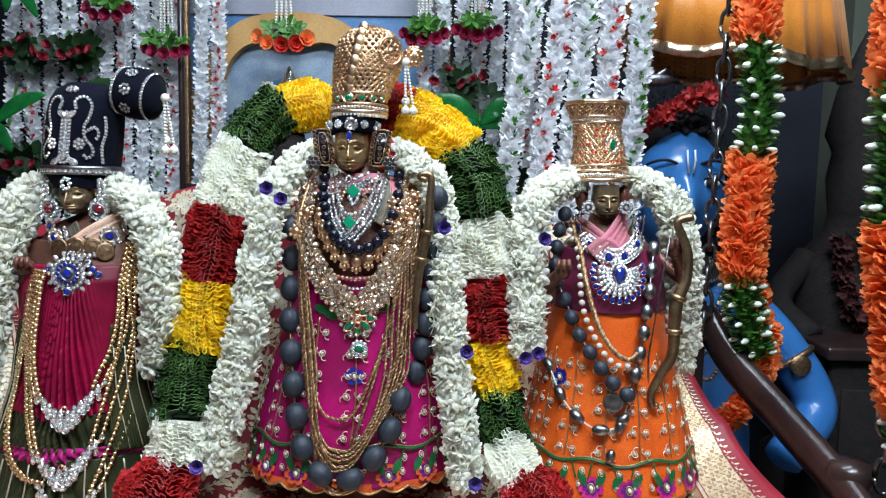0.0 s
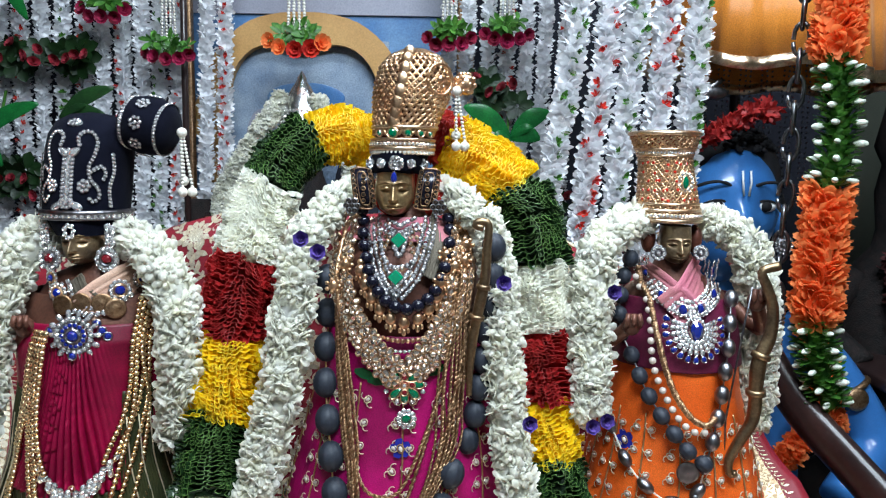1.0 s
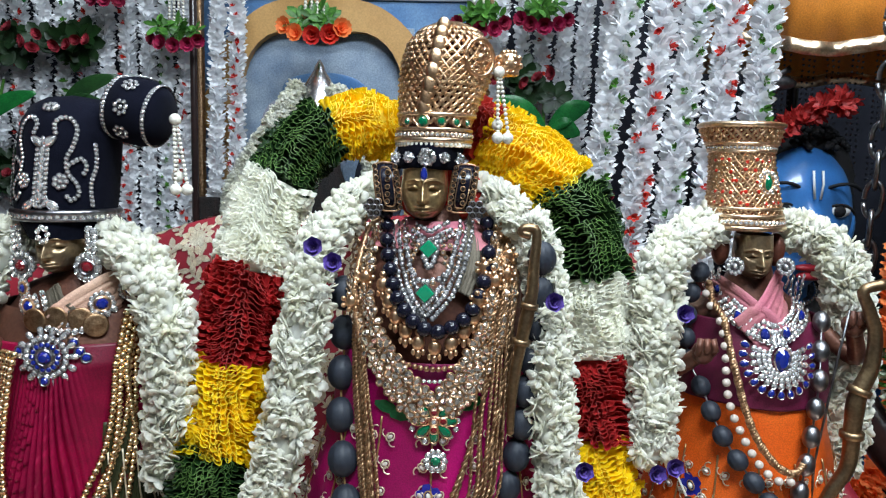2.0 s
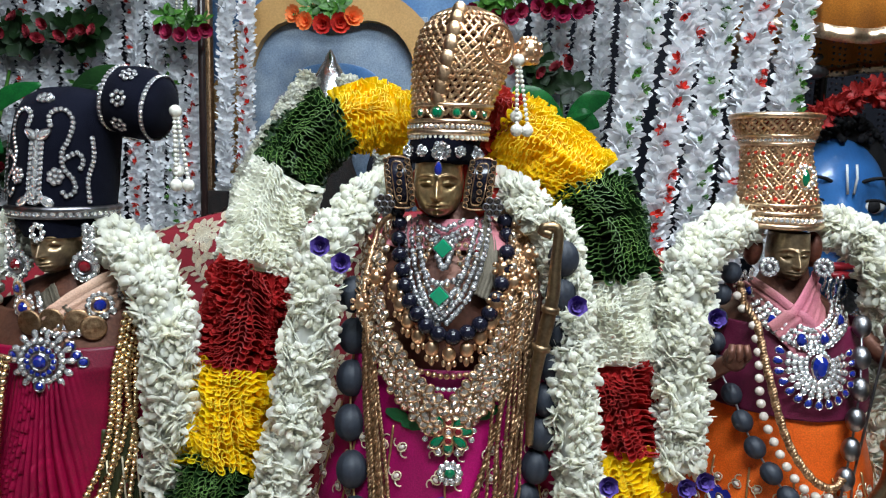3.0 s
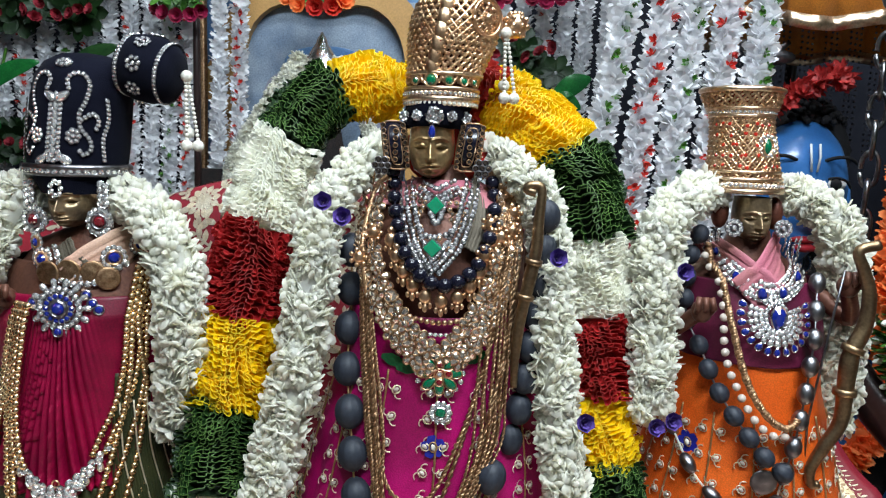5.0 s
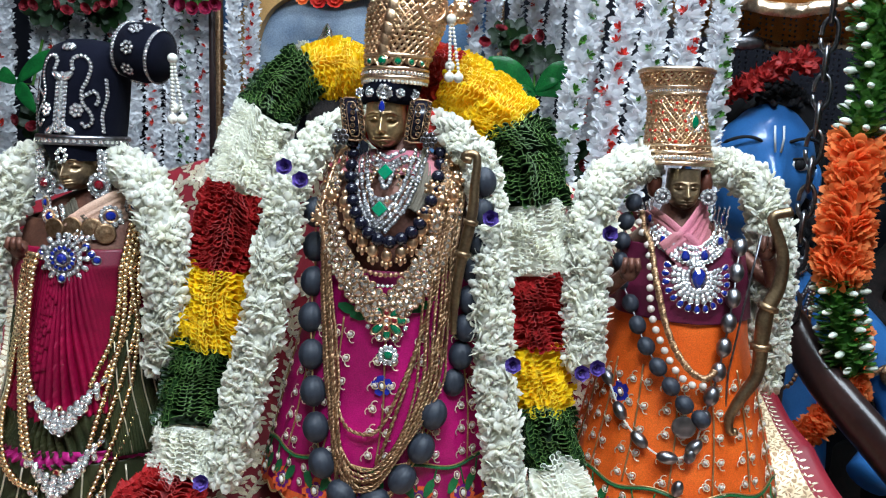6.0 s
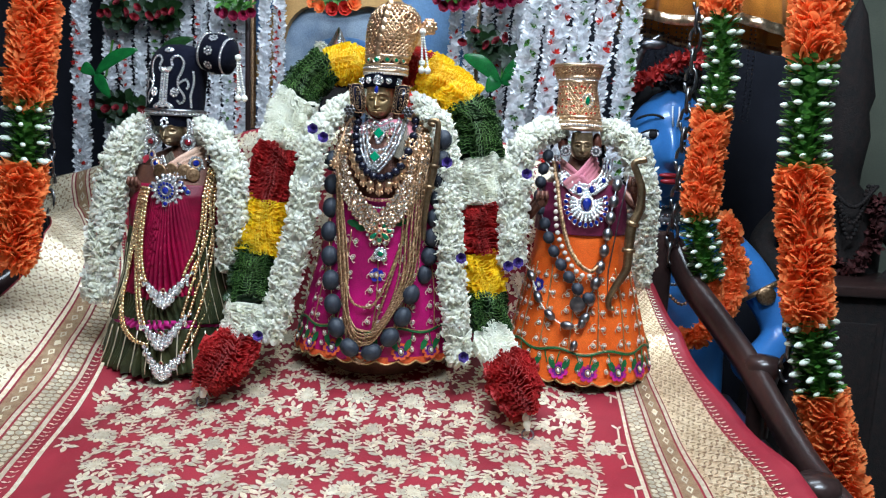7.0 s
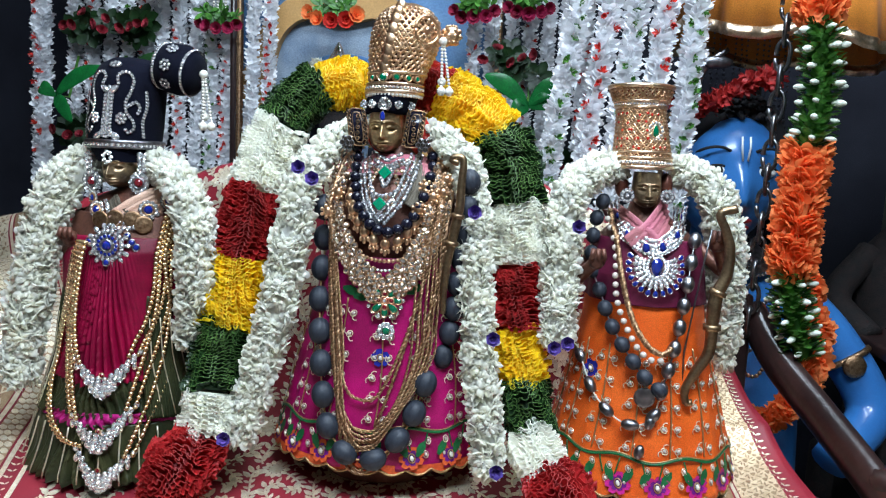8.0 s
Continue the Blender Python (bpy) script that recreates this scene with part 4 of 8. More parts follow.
chain_garland("orange petal garland with green leaf bands on the rear chain", [(0.527, 1.190, 1.547), (0.530, 1.190, 1.459), (0.531, 1.190, 1.405), (0.543, 1.190, 1.301), (0.533, 1.185, 1.227), (0.527, 1.180, 1.131), (0.525, 1.180, 1.058), (0.531, 1.180, 0.993), (0.551, 1.180, 0.928), (0.576, 1.180, 0.873)], (True, 0.22, 0.48, 0.75, 0.94, 1.0), 0.036, 0.45)
chain_garland("long orange petal garland with green leaf bands on the chain", [(0.581, 0.930, 1.574), (0.596, 0.930, 1.465), (0.601, 0.930, 1.393), (0.600, 0.930, 1.310), (0.601, 0.930, 1.199), (0.610, 0.930, 1.090), (0.630, 0.930, 0.966), (0.644, 0.930, 0.892), (0.663, 0.930, 0.816), (0.694, 0.930, 0.717), (0.724, 0.930, 0.635), (0.746, 0.930, 0.526)], (True, 0.265, 0.42, 0.63, 0.75, 1.0), 0.040)
chain_garland("short orange petal garland with one green leaf band on chain", [(-0.562, 0.930, 1.542), (-0.583, 0.930, 1.421), (-0.602, 0.930, 1.341), (-0.616, 0.930, 1.257), (-0.625, 0.930, 1.187), (-0.633, 0.930, 1.106), (-0.645, 0.930, 1.040), (-0.661, 0.930, 0.961), (-0.671, 0.930, 0.910)], (True, 0.56, 0.73, 1.0), 0.039)

# ---- what hangs and stands behind ----
STAR = [petals(6, 0.025, 0.0150, 0.22, 0.06, 0.06, 0.0, 0, fold=0.07, tip=0.22), petals(4, 0.019, 0.013, 0.7, 0.0, 0.05, 0.4, 0, fold=0.07, tip=0.22)]


def flower_string(label, line, size, pitch, accent, group, seed):
    """A cord of white fabric star flowers that all face outward, with small coloured tufts between them."""
    g = thing("flower_string", label, "flower string", group)
    rng = np.random.default_rng(seed)
    long = length(line)
    n = int(long / pitch)
    pts = spline(line, n)
    t, u, w = axes_along(pts)
    ms, cs = [], []
    for k in range(n):
        ang = rng.random() * 6.28
        for j in range(4 if size > 0.02 else 3):
            b = ang + j * (1.57 if size > 0.02 else 2.09) + rng.random() * 0.5
            d = np.cos(b) * u[k] + np.sin(b) * w[k]
            ms.append(place(pts[k] + d * size * 0.30, d + t[k] * (0.5 + 0.4 * rng.random()), None, size / 0.024 * (0.8 + 0.35 * rng.random()), rng.random() * 6))
        if accent and rng.random() < 0.75:
            d = u[k] + 1.3 * (rng.random() - 0.5) * w[k]
            cs.append(place(pts[k] + d * size * 0.66 + t[k] * pitch * 0.5, d + rng.normal(0, 0.4, 3), None, size / 0.024 * (0.36 + 0.2 * rng.random()), rng.random() * 6))
    build("flower_strand", scatter(STAR, ms) + [tube(pts, size * 0.12, 5)], FABRIC_WHITE, g, kind="stuff")
    if cs:
        build("tuft_work", scatter([petals(4, 0.021, 0.013, 0.8, 0.3, 0.0, 0.0, fold=0.3), petals(2, 0.026, 0.011, 0.3, 0.1, 0.0, 0.6)], cs), FABRIC_RED if accent == "red" else LEAF_GREEN, g, kind="stuff")
    return g


NEAR = "large flower strings before the blue statue"
for k, (x, lean, accent) in enumerate(((0.205, -0.045, "green"), (0.257, -0.035, "red"), (0.303, -0.03, "green"), (0.350, -0.022, "red"), (0.402, -0.015, "green"))):
    ob = flower_string("white fabric flower string with %s tufts" % ("red" if accent == "red" else "green leaf"), [(x + 0.01, 1.37, 1.95), (x + 0.004, 1.37, 1.6), (x, 1.37, 1.45), (x + lean * 0.6, 1.37, 1.25), (x + lean, 1.37, 1.05), (x + lean, 1.37, 0.86)], 0.0225, 0.0185, accent, NEAR, 11 + k)
    build("cord", [tube(np.array([(x + 0.01, 1.37, 1.94), (x + 0.01, 1.37, 2.6)]), 0.002, 5)], PAINT_WHITE, ob)
FAR = "small flower strings along the back"
for k, x in enumerate((-1.05, -0.965, -0.92, -0.875, -0.83, -0.785, -0.745, -0.70, -0.66, -0.622, -0.585, -0.52, -0.48, 0.0, 0.04, 0.085, 0.125, 0.165, 0.205, 0.25)):
    accent = ("red", "", "red", "", "green")[k % 5] if x < 0 else ("", "red", "")[k % 3]
    low = 0.80 if x < -0.6 else 0.9
    ob = flower_string("small white fabric flower string hanging at the back%s" % (" with red tufts" if accent == "red" else " with green tufts" if accent else ""), [(x + 0.01, 1.76, 1.95), (x + 0.004, 1.76, 1.6), (x - 0.004, 1.76, 1.2), (x - 0.012, 1.76, low)], 0.018 if k else 0.024, 0.0165 if k else 0.02, accent, FAR, 40 + k)
    build("cord", [tube(np.array([(x + 0.01, 1.76, 1.94), (x + 0.01, 1.76, 2.6)]), 0.002, 5)], PAINT_WHITE, ob)

# framed print with its cut-out arch
print_ = thing("framed_print", "large blue-grey print in a gilded frame behind the statues", "picture")
build("sheet", [box((-0.60, 1.885, 0.0), (0.02, 1.895, 1.60), bevel=0.001)], PANEL_SKY, print_, smooth=False)
build("top_band", [box((-0.60, 1.878, 1.58), (0.02, 1.884, 1.67), bevel=0.001)], PANEL_GREY, print_, smooth=False)
for lo, hi in (((-0.64, 1.86, 1.67), (0.06, 1.90, 1.705)), ((-0.578, 1.79, 0.0), (-0.562, 1.81, 1.95)), ((0.02, 1.86, 0.0), (0.06, 1.90, 1.67))):
    build("frame_bar", [box(lo, hi)], COPPER_GOLD, print_)


def arch_outline(n):
    """Half of the arch from its top notch down: inner and outer edges."""
    inner = spline([(0.0, 1.402), (0.03, 1.405), (0.075, 1.415), (0.12, 1.40), (0.155, 1.36), (0.172, 1.30), (0.175, 1.22), (0.178, 1.12), (0.178, -0.035)], n)
    outer = spline([(0.0, 1.485), (0.05, 1.483), (0.12, 1.465), (0.18, 1.42), (0.218, 1.36), (0.235, 1.30), (0.262, 1.265), (0.265, 1.24), (0.235, 1.19), (0.228, 1.10), (0.23, -0.035)], n)
    return inner, outer


arch = thing("arch_board", "ochre painted wooden cut-out arch with a scalloped inner edge", "arch")
inner, outer = arch_outline(70)
cx, ya, yb = -0.325, 1.835, 1.86
inner, outer = inner + (0, 0.092), outer + (0, 0.092)
verts, quads = [], []
for side in (1, -1):
    base = sum(len(v) for v in verts)
    block = np.vstack([np.stack([cx + side * e[:, 0], np.full(70, y), e[:, 1]], 1) for y in (ya, yb) for e in (inner, outer)])
    verts.append(block)
    i = np.arange(69)
    for a, b in ((0, 70), (140, 210), (0, 140), (70, 210)):
        q = np.stack([a + i, a + i + 1, b + i + 1, b + i], 1)
        quads.append((q if side > 0 else q[:, ::-1]) + base)
build("board", [(np.vstack(verts), [np.vstack(quads)], 0)], FRAME_OCHRE, arch, smooth=False)
build("backing", [box((cx - 0.19, 1.863, 0.0), (cx + 0.19, 1.872, 1.52), bevel=0.001)], PANEL_BLUE, arch, smooth=False, label="blue-grey printed backing")

for x, z, a, b, mat in ((-0.10, 1.29, 0.040, 0.075, PANEL_GREY), (-0.105, 1.20, 0.062, 0.10, WALL_DARK), (0.115, 1.27, 0.038, 0.07, PANEL_GREY), (0.12, 1.18, 0.055, 0.10, WALL_DARK), (0.0, 1.39, 0.09, 0.035, PANEL_SKY)):
    build("printed_shape", [ball((cx + x, 1.8615, z), (a, 0.002, b), 26, 14)], mat, arch, label="plain shape in the faded print")

# silver crown with a white garland inside the arch
fy = 1.76
cx = -0.314
inner_fig = lathe([(0.0, cx, fy, 0.12, 0.05), (0.9, cx, fy, 0.11, 0.045), (1.15, cx, fy, 0.07, 0.04), (1.22, cx, fy, 0.045, 0.035), (1.28, cx, fy, 0.036, 0.03), (1.30, cx, fy, 0.002, 0.002)], 24)
tagged(build("draped_figure", [inner_fig], SEED_BROWN), "small dark draped figure standing inside the arch", "statue")
crown = thing("pointed_crown", "pointed silver crown set with clear stones inside the arch", "crown")
build("cone", [lathe([(1.285, cx, fy, 0.052, 0.042), (1.31, cx, fy, 0.053, 0.043), (1.35, cx, fy, 0.046, 0.038), (1.385, cx, fy, 0.032, 0.027), (1.405, cx, fy, 0.020, 0.018), (1.416, cx, fy, 0.012, 0.012), (1.424, cx, fy, 0.010, 0.010), (1.438, cx, fy, 0.001, 0.001)], 20)], SILVER, crown)
rng = np.random.default_rng(3)
build("stone_setting", scatter([ball((0, 0, 0), (1, 1, 0.7), 6, 5)], [place((cx + r * np.cos(a), fy + r * 0.87 * np.sin(a), z), (np.cos(a), np.sin(a), 0.3), None, 0.0045) for z, r in ((1.292, 0.053), (1.304, 0.054), (1.316, 0.052), (1.328, 0.049), (1.340, 0.045), (1.352, 0.041), (1.364, 0.035), (1.376, 0.029), (1.388, 0.022)) for a in np.arange(np.pi, 6.3, 0.009 / r)]), CRYSTAL, crown, smooth=False, kind="stuff")
g = thing("tuberose_garland", "slim white garland framing the silver crown", "garland", "white tuberose garlands")
flower_rope("flower_rope", [(cx - 0.185, fy - 0.02, 1.08), (cx - 0.165, fy - 0.02, 1.18), (cx - 0.122, fy - 0.03, 1.25), (cx - 0.072, fy - 0.03, 1.325), (cx - 0.034, fy - 0.02, 1.385)], 0.020, 0.011, tuberose(0.011), WHITE, g)
flower_rope("flower_rope", [(cx + 0.034, fy - 0.02, 1.385), (cx + 0.066, fy - 0.03, 1.325), (cx + 0.10, fy - 0.03, 1.26), (cx + 0.12, fy - 0.02, 1.17), (cx + 0.13, fy - 0.02, 1.08)], 0.016, 0.011, tuberose(0.011), WHITE, g)

# ---- the blue figure ----
KX, KY, KZ = 0.517, 1.53, 1.168
head = []
th = np.linspace(0.02, np.pi - 0.02, 46)[:, None]
ph = np.linspace(0, 2 * np.pi, 64, endpoint=False)[None]
x, y, z = 0.098 * np.sin(th) * np.cos(ph), 0.11 * np.sin(th) * np.sin(ph), 0.135 * np.cos(th) + 0 * ph
jaw = np.interp(z, [-0.135, -0.07, 0.0, 0.135], [0.62, 0.88, 1.0, 1.0])
x = x * jaw
front = np.clip(-y / 0.1, 0, 1)
y = y - 0.030 * front**3 * np.exp(-((x / 0.016) ** 2)) * np.interp(z, [-0.06, -0.045, 0.01, 0.03], [0, 1, 0.3, 0])
y = y - 0.010 * front**3 * np.exp(-((x / 0.032) ** 2)) * (np.exp(-(((z + 0.073) / 0.009) ** 2)) + np.exp(-(((z + 0.09) / 0.010) ** 2)))
y = y + 0.008 * front**3 * np.exp(-(((np.abs(x) - 0.042) / 0.03) ** 2)) * np.exp(-(((z - 0.016) / 0.022) ** 2))
head.append((np.stack([KX + x, KY + y, KZ + z], -1).reshape(-1, 3), grid(64, 46, True), 0))
for side in (-1, 1):
    head.append(ball((KX + side * 0.108, KY + 0.01, KZ - 0.015), (0.014, 0.02, 0.034), 12, 10, 0))
    ex = KX + side * 0.042
    head.append(ball((ex, KY - 0.088, KZ + 0.014), (0.021, 0.012, 0.011), 16, 10, 2))
    head.append(ball((ex, KY - 0.0965, KZ + 0.014), (0.010, 0.0055, 0.0095), 14, 8, 1))
    brow = np.array([(ex + side * q, KY - 0.102 + 0.012 * (q / 0.03) ** 2, KZ + 0.044 + 0.012 * (1 - ((q - 0.005) / 0.034) ** 2)) for q in np.linspace(-0.03, 0.038, 14)])
    head.append(tube(brow, np.r_[0.001, np.full(12, 0.003), 0.001], 6, slot=1))
    lid = np.array([(ex + side * q, KY - 0.098 + 0.010 * (q / 0.025) ** 2, KZ + 0.014 + 0.010 * (1 - (q / 0.026) ** 2)) for q in np.linspace(-0.024, 0.032, 12)])
    head.append(tube(lid, 0.0022, 6, slot=1))
head.append(ball((KX, KY - 0.104, KZ - 0.074), (0.024, 0.010, 0.006), 14, 8, 3))
head.append(ball((KX, KY - 0.105, KZ - 0.087), (0.020, 0.010, 0.007), 14, 8, 3))
for q in (-0.007, 0.007):
    head.append(tube(np.array([(KX + q, KY - 0.107, KZ + 0.075), (KX + q, KY - 0.112, KZ + 0.055), (KX + q * 0.6, KY - 0.112, KZ + 0.032)]), 0.0018, 6, slot=2))
rng = np.random.default_rng(5)
head.append(ball((KX, KY + 0.035, KZ + 0.055), (0.116, 0.112, 0.112), 24, 16, 1))
for k in range(700):
    a, b = rng.random() * 6.28, rng.random()
    zz = KZ + 0.03 + 0.13 * b
    rad = 0.118 * np.sqrt(max(0.05, 1 - b**2 * 0.9))
    if np.sin(a) < -0.1 and b < 0.62:
        continue
    head.append(ball((KX + rad * np.cos(a), KY + 0.02 + rad * np.sin(a), zz), (0.0062, 0.0062, 0.0055), 7, 5, 1))
for k in range(140):
    side = 1 if k % 2 else -1
    head.append(ball((KX + side * (0.115 + 0.03 * rng.random()), KY + 0.06 + 0.03 * rng.random(), KZ - 0.19 + 0.22 * rng.random()), (0.016, 0.016, 0.018), 7, 5, 1))
body = [lathe([(0.55, KX + 0.03, KY + 0.04, 0.17, 0.12), (0.75, KX + 0.03, KY + 0.04, 0.16, 0.11), (0.88, KX + 0.02, KY + 0.03, 0.16, 0.10), (0.95, KX + 0.01, KY + 0.03, 0.17, 0.09), (1.0, KX + 0.005, KY + 0.03, 0.10, 0.07), (1.03, KX, KY + 0.02, 0.055, 0.05), (1.11, KX, KY + 0.01, 0.05, 0.05)], 32, 0)]
body.append(tube(spline([(KX + 0.14, KY + 0.02, 0.95), (KX + 0.23, KY - 0.01, 0.86), (KX + 0.29, KY - 0.05, 0.74), (KX + 0.20, KY - 0.12, 0.66)], 30), np.linspace(0.048, 0.036, 30), 16, slot=0))
body.append(tube(spline([(KX - 0.13, KY + 0.02, 0.95), (KX - 0.19, KY - 0.01, 0.84), (KX - 0.15, KY - 0.08, 0.74)], 30), np.linspace(0.046, 0.036, 30), 16, slot=0))
body.append(lathe([(0.0, KX + 0.03, KY + 0.05, 0.24, 0.18), (0.3, KX + 0.03, KY + 0.05, 0.22, 0.17), (0.55, KX + 0.03, KY + 0.04, 0.18, 0.13), (0.56, KX + 0.03, KY + 0.04, 0.02, 0.02)], 24, 1))
tagged(build("painted_statue", head + body, [SKIN_BLUE, HAIR_BLACK, PAINT_WHITE, PAINT_RED]), "blue painted plaster figure with black curls, standing behind the swing bench", "statue")

# orange satin canopy
canopy = thing("canopy", "orange satin canopy with a gold trim above the blue statue", "canopy")
a = np.linspace(0, 2 * np.pi, 160, endpoint=False)
rows = []
for q, (r, z) in enumerate(((0.02, 1.80), (0.10, 1.78), (0.17, 1.72), (0.20, 1.63), (0.212, 1.54), (0.222, 1.458))):
    k = 1 + (q / 5) ** 2 * (0.030 * np.sin(14 * a) + 0.018 * np.sin(37 * a + 1))
    rows.append(np.stack([0.62 + 1.12 * r * k * np.cos(a), 1.60 + r * 0.8 * k * np.sin(a), np.full(160, z) - 0.022 + 0.008 * (q / 5) * np.sin(7 * a) - 0.09 * r * np.cos(a)], -1))
rows = np.array(rows)
worn(build("satin", [(rows.reshape(-1, 3), grid(160, 6, True), 0)], CANOPY_ORANGE, canopy))
trim = np.concatenate([rows[-1:] * 1.0, rows[-1:] + (0, 0, -0.022)])
trim[:, :, 0] = 0.62 + (trim[:, :, 0] - 0.62) * 1.012
trim[:, :, 1] = 1.60 + (trim[:, :, 1] - 1.60) * 1.012
worn(build("gold_trim", [(trim.reshape(-1, 3), grid(160, 2, True), 0)], GOLD_PALE, canopy, label="shiny gold trim"))
build("pole", [tube(np.array([(0.66, 1.86, 0.0), (0.66, 1.86, 1.6), (0.62, 1.62, 1.79)]), 0.012, 8)], WOOD_DARK, canopy)

# ---- hanging bouquets, leaves and ornaments behind ----
BLOOM = [petals(7, 0.016, 0.014, 0.35, 0.25, 0.05, 0.0, fold=0.15, tip=0.5), petals(5, 0.012, 0.012, 0.8, 0.15, 0.04, 0.4, fold=0.15, tip=0.5), petals(4, 0.008, 0.008, 1.2, 0.05, 0.02, 0.9, fold=0.15, tip=0.5)]
SPRIG = [petals(5, 0.030, 0.012, 0.15, -0.15, 0.1, 0.0, fold=0.1)]


def bouquet(x, y, z, mats, long=0.22, seed=0, size=1.0, strands=4):
    """Pearl strings that hold a tuft of leaves with a row of blooms below."""
    rng = np.random.default_rng(seed)
    t = thing("hanging_bouquet", "small bouquet of %s blooms and leaves on pearl strings" % ("orange and red" if mats[0] is FABRIC_ORANGE else "pink"), "bouquet", "hanging bouquets")
    for k in range(strands):
        dx = (k - (strands - 1) / 2) * 0.008 * size
        n = int(long / 0.0065)
        build("pearl_strand", scatter([ball((0, 0, 0), 0.0030 * size, 6, 5)], [place((x + dx * (1.2 - 0.6 * j / n), y, z + 0.02 + j * 0.0065), (0, 0, 1)) for j in range(n)]), PEARL, t, kind="stuff")
    build("thread", [tube(np.array([(x, y, z + 0.02 + long), (x, y, 2.6)]), 0.0012, 5)], PAINT_WHITE, t)
    build("leaf_tuft", scatter(SPRIG, [place((x + rng.normal(0, 0.016) * size, y + rng.normal(0, 0.01), z + 0.018 + rng.normal(0, 0.004)), (rng.normal(0, 0.6), -1, rng.normal(0.2, 0.5)), None, size * (0.7 + 0.5 * rng.random()), rng.random() * 6) for k in range(12)]), LEAF_GREEN, t, kind="stuff")
    for k, ang in enumerate(np.linspace(-1.1, 1.1, 5)):
        p = (x + 0.046 * size * np.sin(ang), y - 0.012 * np.cos(ang), z - 0.012 * np.cos(ang) * size + rng.normal(0, 0.002) + (0.006 if k in (0, 4) else 0))
        build("bloom", scatter(BLOOM, [place(p, (np.sin(ang) * 0.5, -1, -0.1 + rng.normal(0, 0.2)), None, size * (0.95 + 0.2 * rng.random()), rng.random() * 6)]), mats[1] if k in (2, 3) else mats[0], t, kind="stuff")
    return t


orange_pair, pink_pair = [FABRIC_ORANGE, FABRIC_RED], [FABRIC_PINK, FABRIC_PINK]
bouquet(-0.312, 1.70, 1.488, orange_pair, 0.20, 1, 1.25)
bouquet(-0.576, 1.70, 1.462, pink_pair, 0.25, 2)
bouquet(-0.705, 1.70, 1.545, pink_pair, 0.25, 3)
bouquet(0.002, 1.70, 1.502, pink_pair, 0.20, 4)
bouquet(0.120, 1.70, 1.512, pink_pair, 0.20, 5)


def leaf_spray(label, at, tips, mat, wide):
    t = thing("leaf_spray", label, "leaves")
    for tip in tips:
        a, b = np.array(at), np.array(tip)
        q = np.linspace(0, 1, 12)[:, None]
        mid = a + (b - a) * q + np.array([0, -0.01, 0.01]) * np.sin(q * np.pi)
        w = wide * np.sin(np.clip(q, 0.02, 0.98) * np.pi) ** 0.6
        side = np.cross(b - a, (0, -1, 0))
        side /= np.linalg.norm(side)
        v = np.stack([mid - side * w, mid + np.array([0, 0.012, 0]) * np.sin(q * np.pi), mid + side * w], 1)
        worn(build("leaf", [(v.reshape(-1, 3), grid(3, 12), 0)], mat, t), 0.0012)
    build("stalk", [tube(np.array([a, a + (0, 0.05, 0.0), a + (0, 0.09, 0.10)]), 0.003, 6)], LEAF_GREEN, t)
    return t


leaf_spray("bright green plastic leaves beside the flower strings", (-0.950, 1.66, 1.285), [(-0.825, 1.65, 1.352), (-0.905, 1.65, 1.225), (-0.985, 1.65, 1.295)], LEAF_BRIGHT, 0.0165)
leaf_spray("dark green leaves beside the flower strings", (-0.81, 1.70, 1.325), [(-0.69, 1.69, 1.39), (-0.71, 1.69, 1.335)], LEAF_DARK, 0.016)
leaf_spray("bright green plastic leaves beside the flower strings", (0.13, 1.66, 1.30), [(0.035, 1.65, 1.362), (0.205, 1.65, 1.355), (0.095, 1.65, 1.275), (0.19, 1.65, 1.30)], LEAF_BRIGHT, 0.019)
leaf_spray("bright green plastic leaves beside the flower strings", (-0.90, 1.68, 1.60), [(-0.85, 1.67, 1.52), (-0.92, 1.67, 1.53), (-0.80, 1.67, 1.59)], LEAF_BRIGHT, 0.015)


def rose_cluster(x, z, seed, y=1.70):
    """Dark red fabric roses among dark leaves."""
    rng = np.random.default_rng(seed)
    t = thing("rose_cluster", "cluster of dark red fabric roses with dark leaves", "flowers", "rose clusters")
    build("leaf_tuft", scatter([petals(6, 0.036, 0.022, 0.2, -0.1, 0.08, 0.0, fold=0.1)], [place((x + rng.normal(0, 0.03), y + 0.02, z + rng.normal(0, 0.014)), (rng.normal(0, 0.4), -1, rng.normal(0, 0.4)), None, 0.8 + 0.5 * rng.random(), rng.random() * 6) for k in range(8)]), FRILL_GREEN, t, kind="stuff")
    for k in range(5):
        at = (x + (k - 2) * 0.024 + rng.normal(0, 0.005), y - 0.005, z + rng.normal(0, 0.010))
        build("rose", scatter(BLOOM, [place(at, (rng.normal(0, 0.5), -1, rng.normal(0.2, 0.5)), None, (0.95, 0.72, 0.9), rng.random() * 6)]), FABRIC_ROSE, t, kind="stuff")
    build("wire", [tube(np.array([(x, y + 0.03, z), (x, y + 0.06, z + 0.02)]), 0.002, 5)], LEAF_GREEN, t)


for k, (x, z) in enumerate(((-0.90, 1.452), (-0.79, 1.457), (-0.93, 1.20), (-0.82, 1.19), (0.085, 1.40), (0.21, 1.17))):
    rose_cluster(x, z, 70 + k)

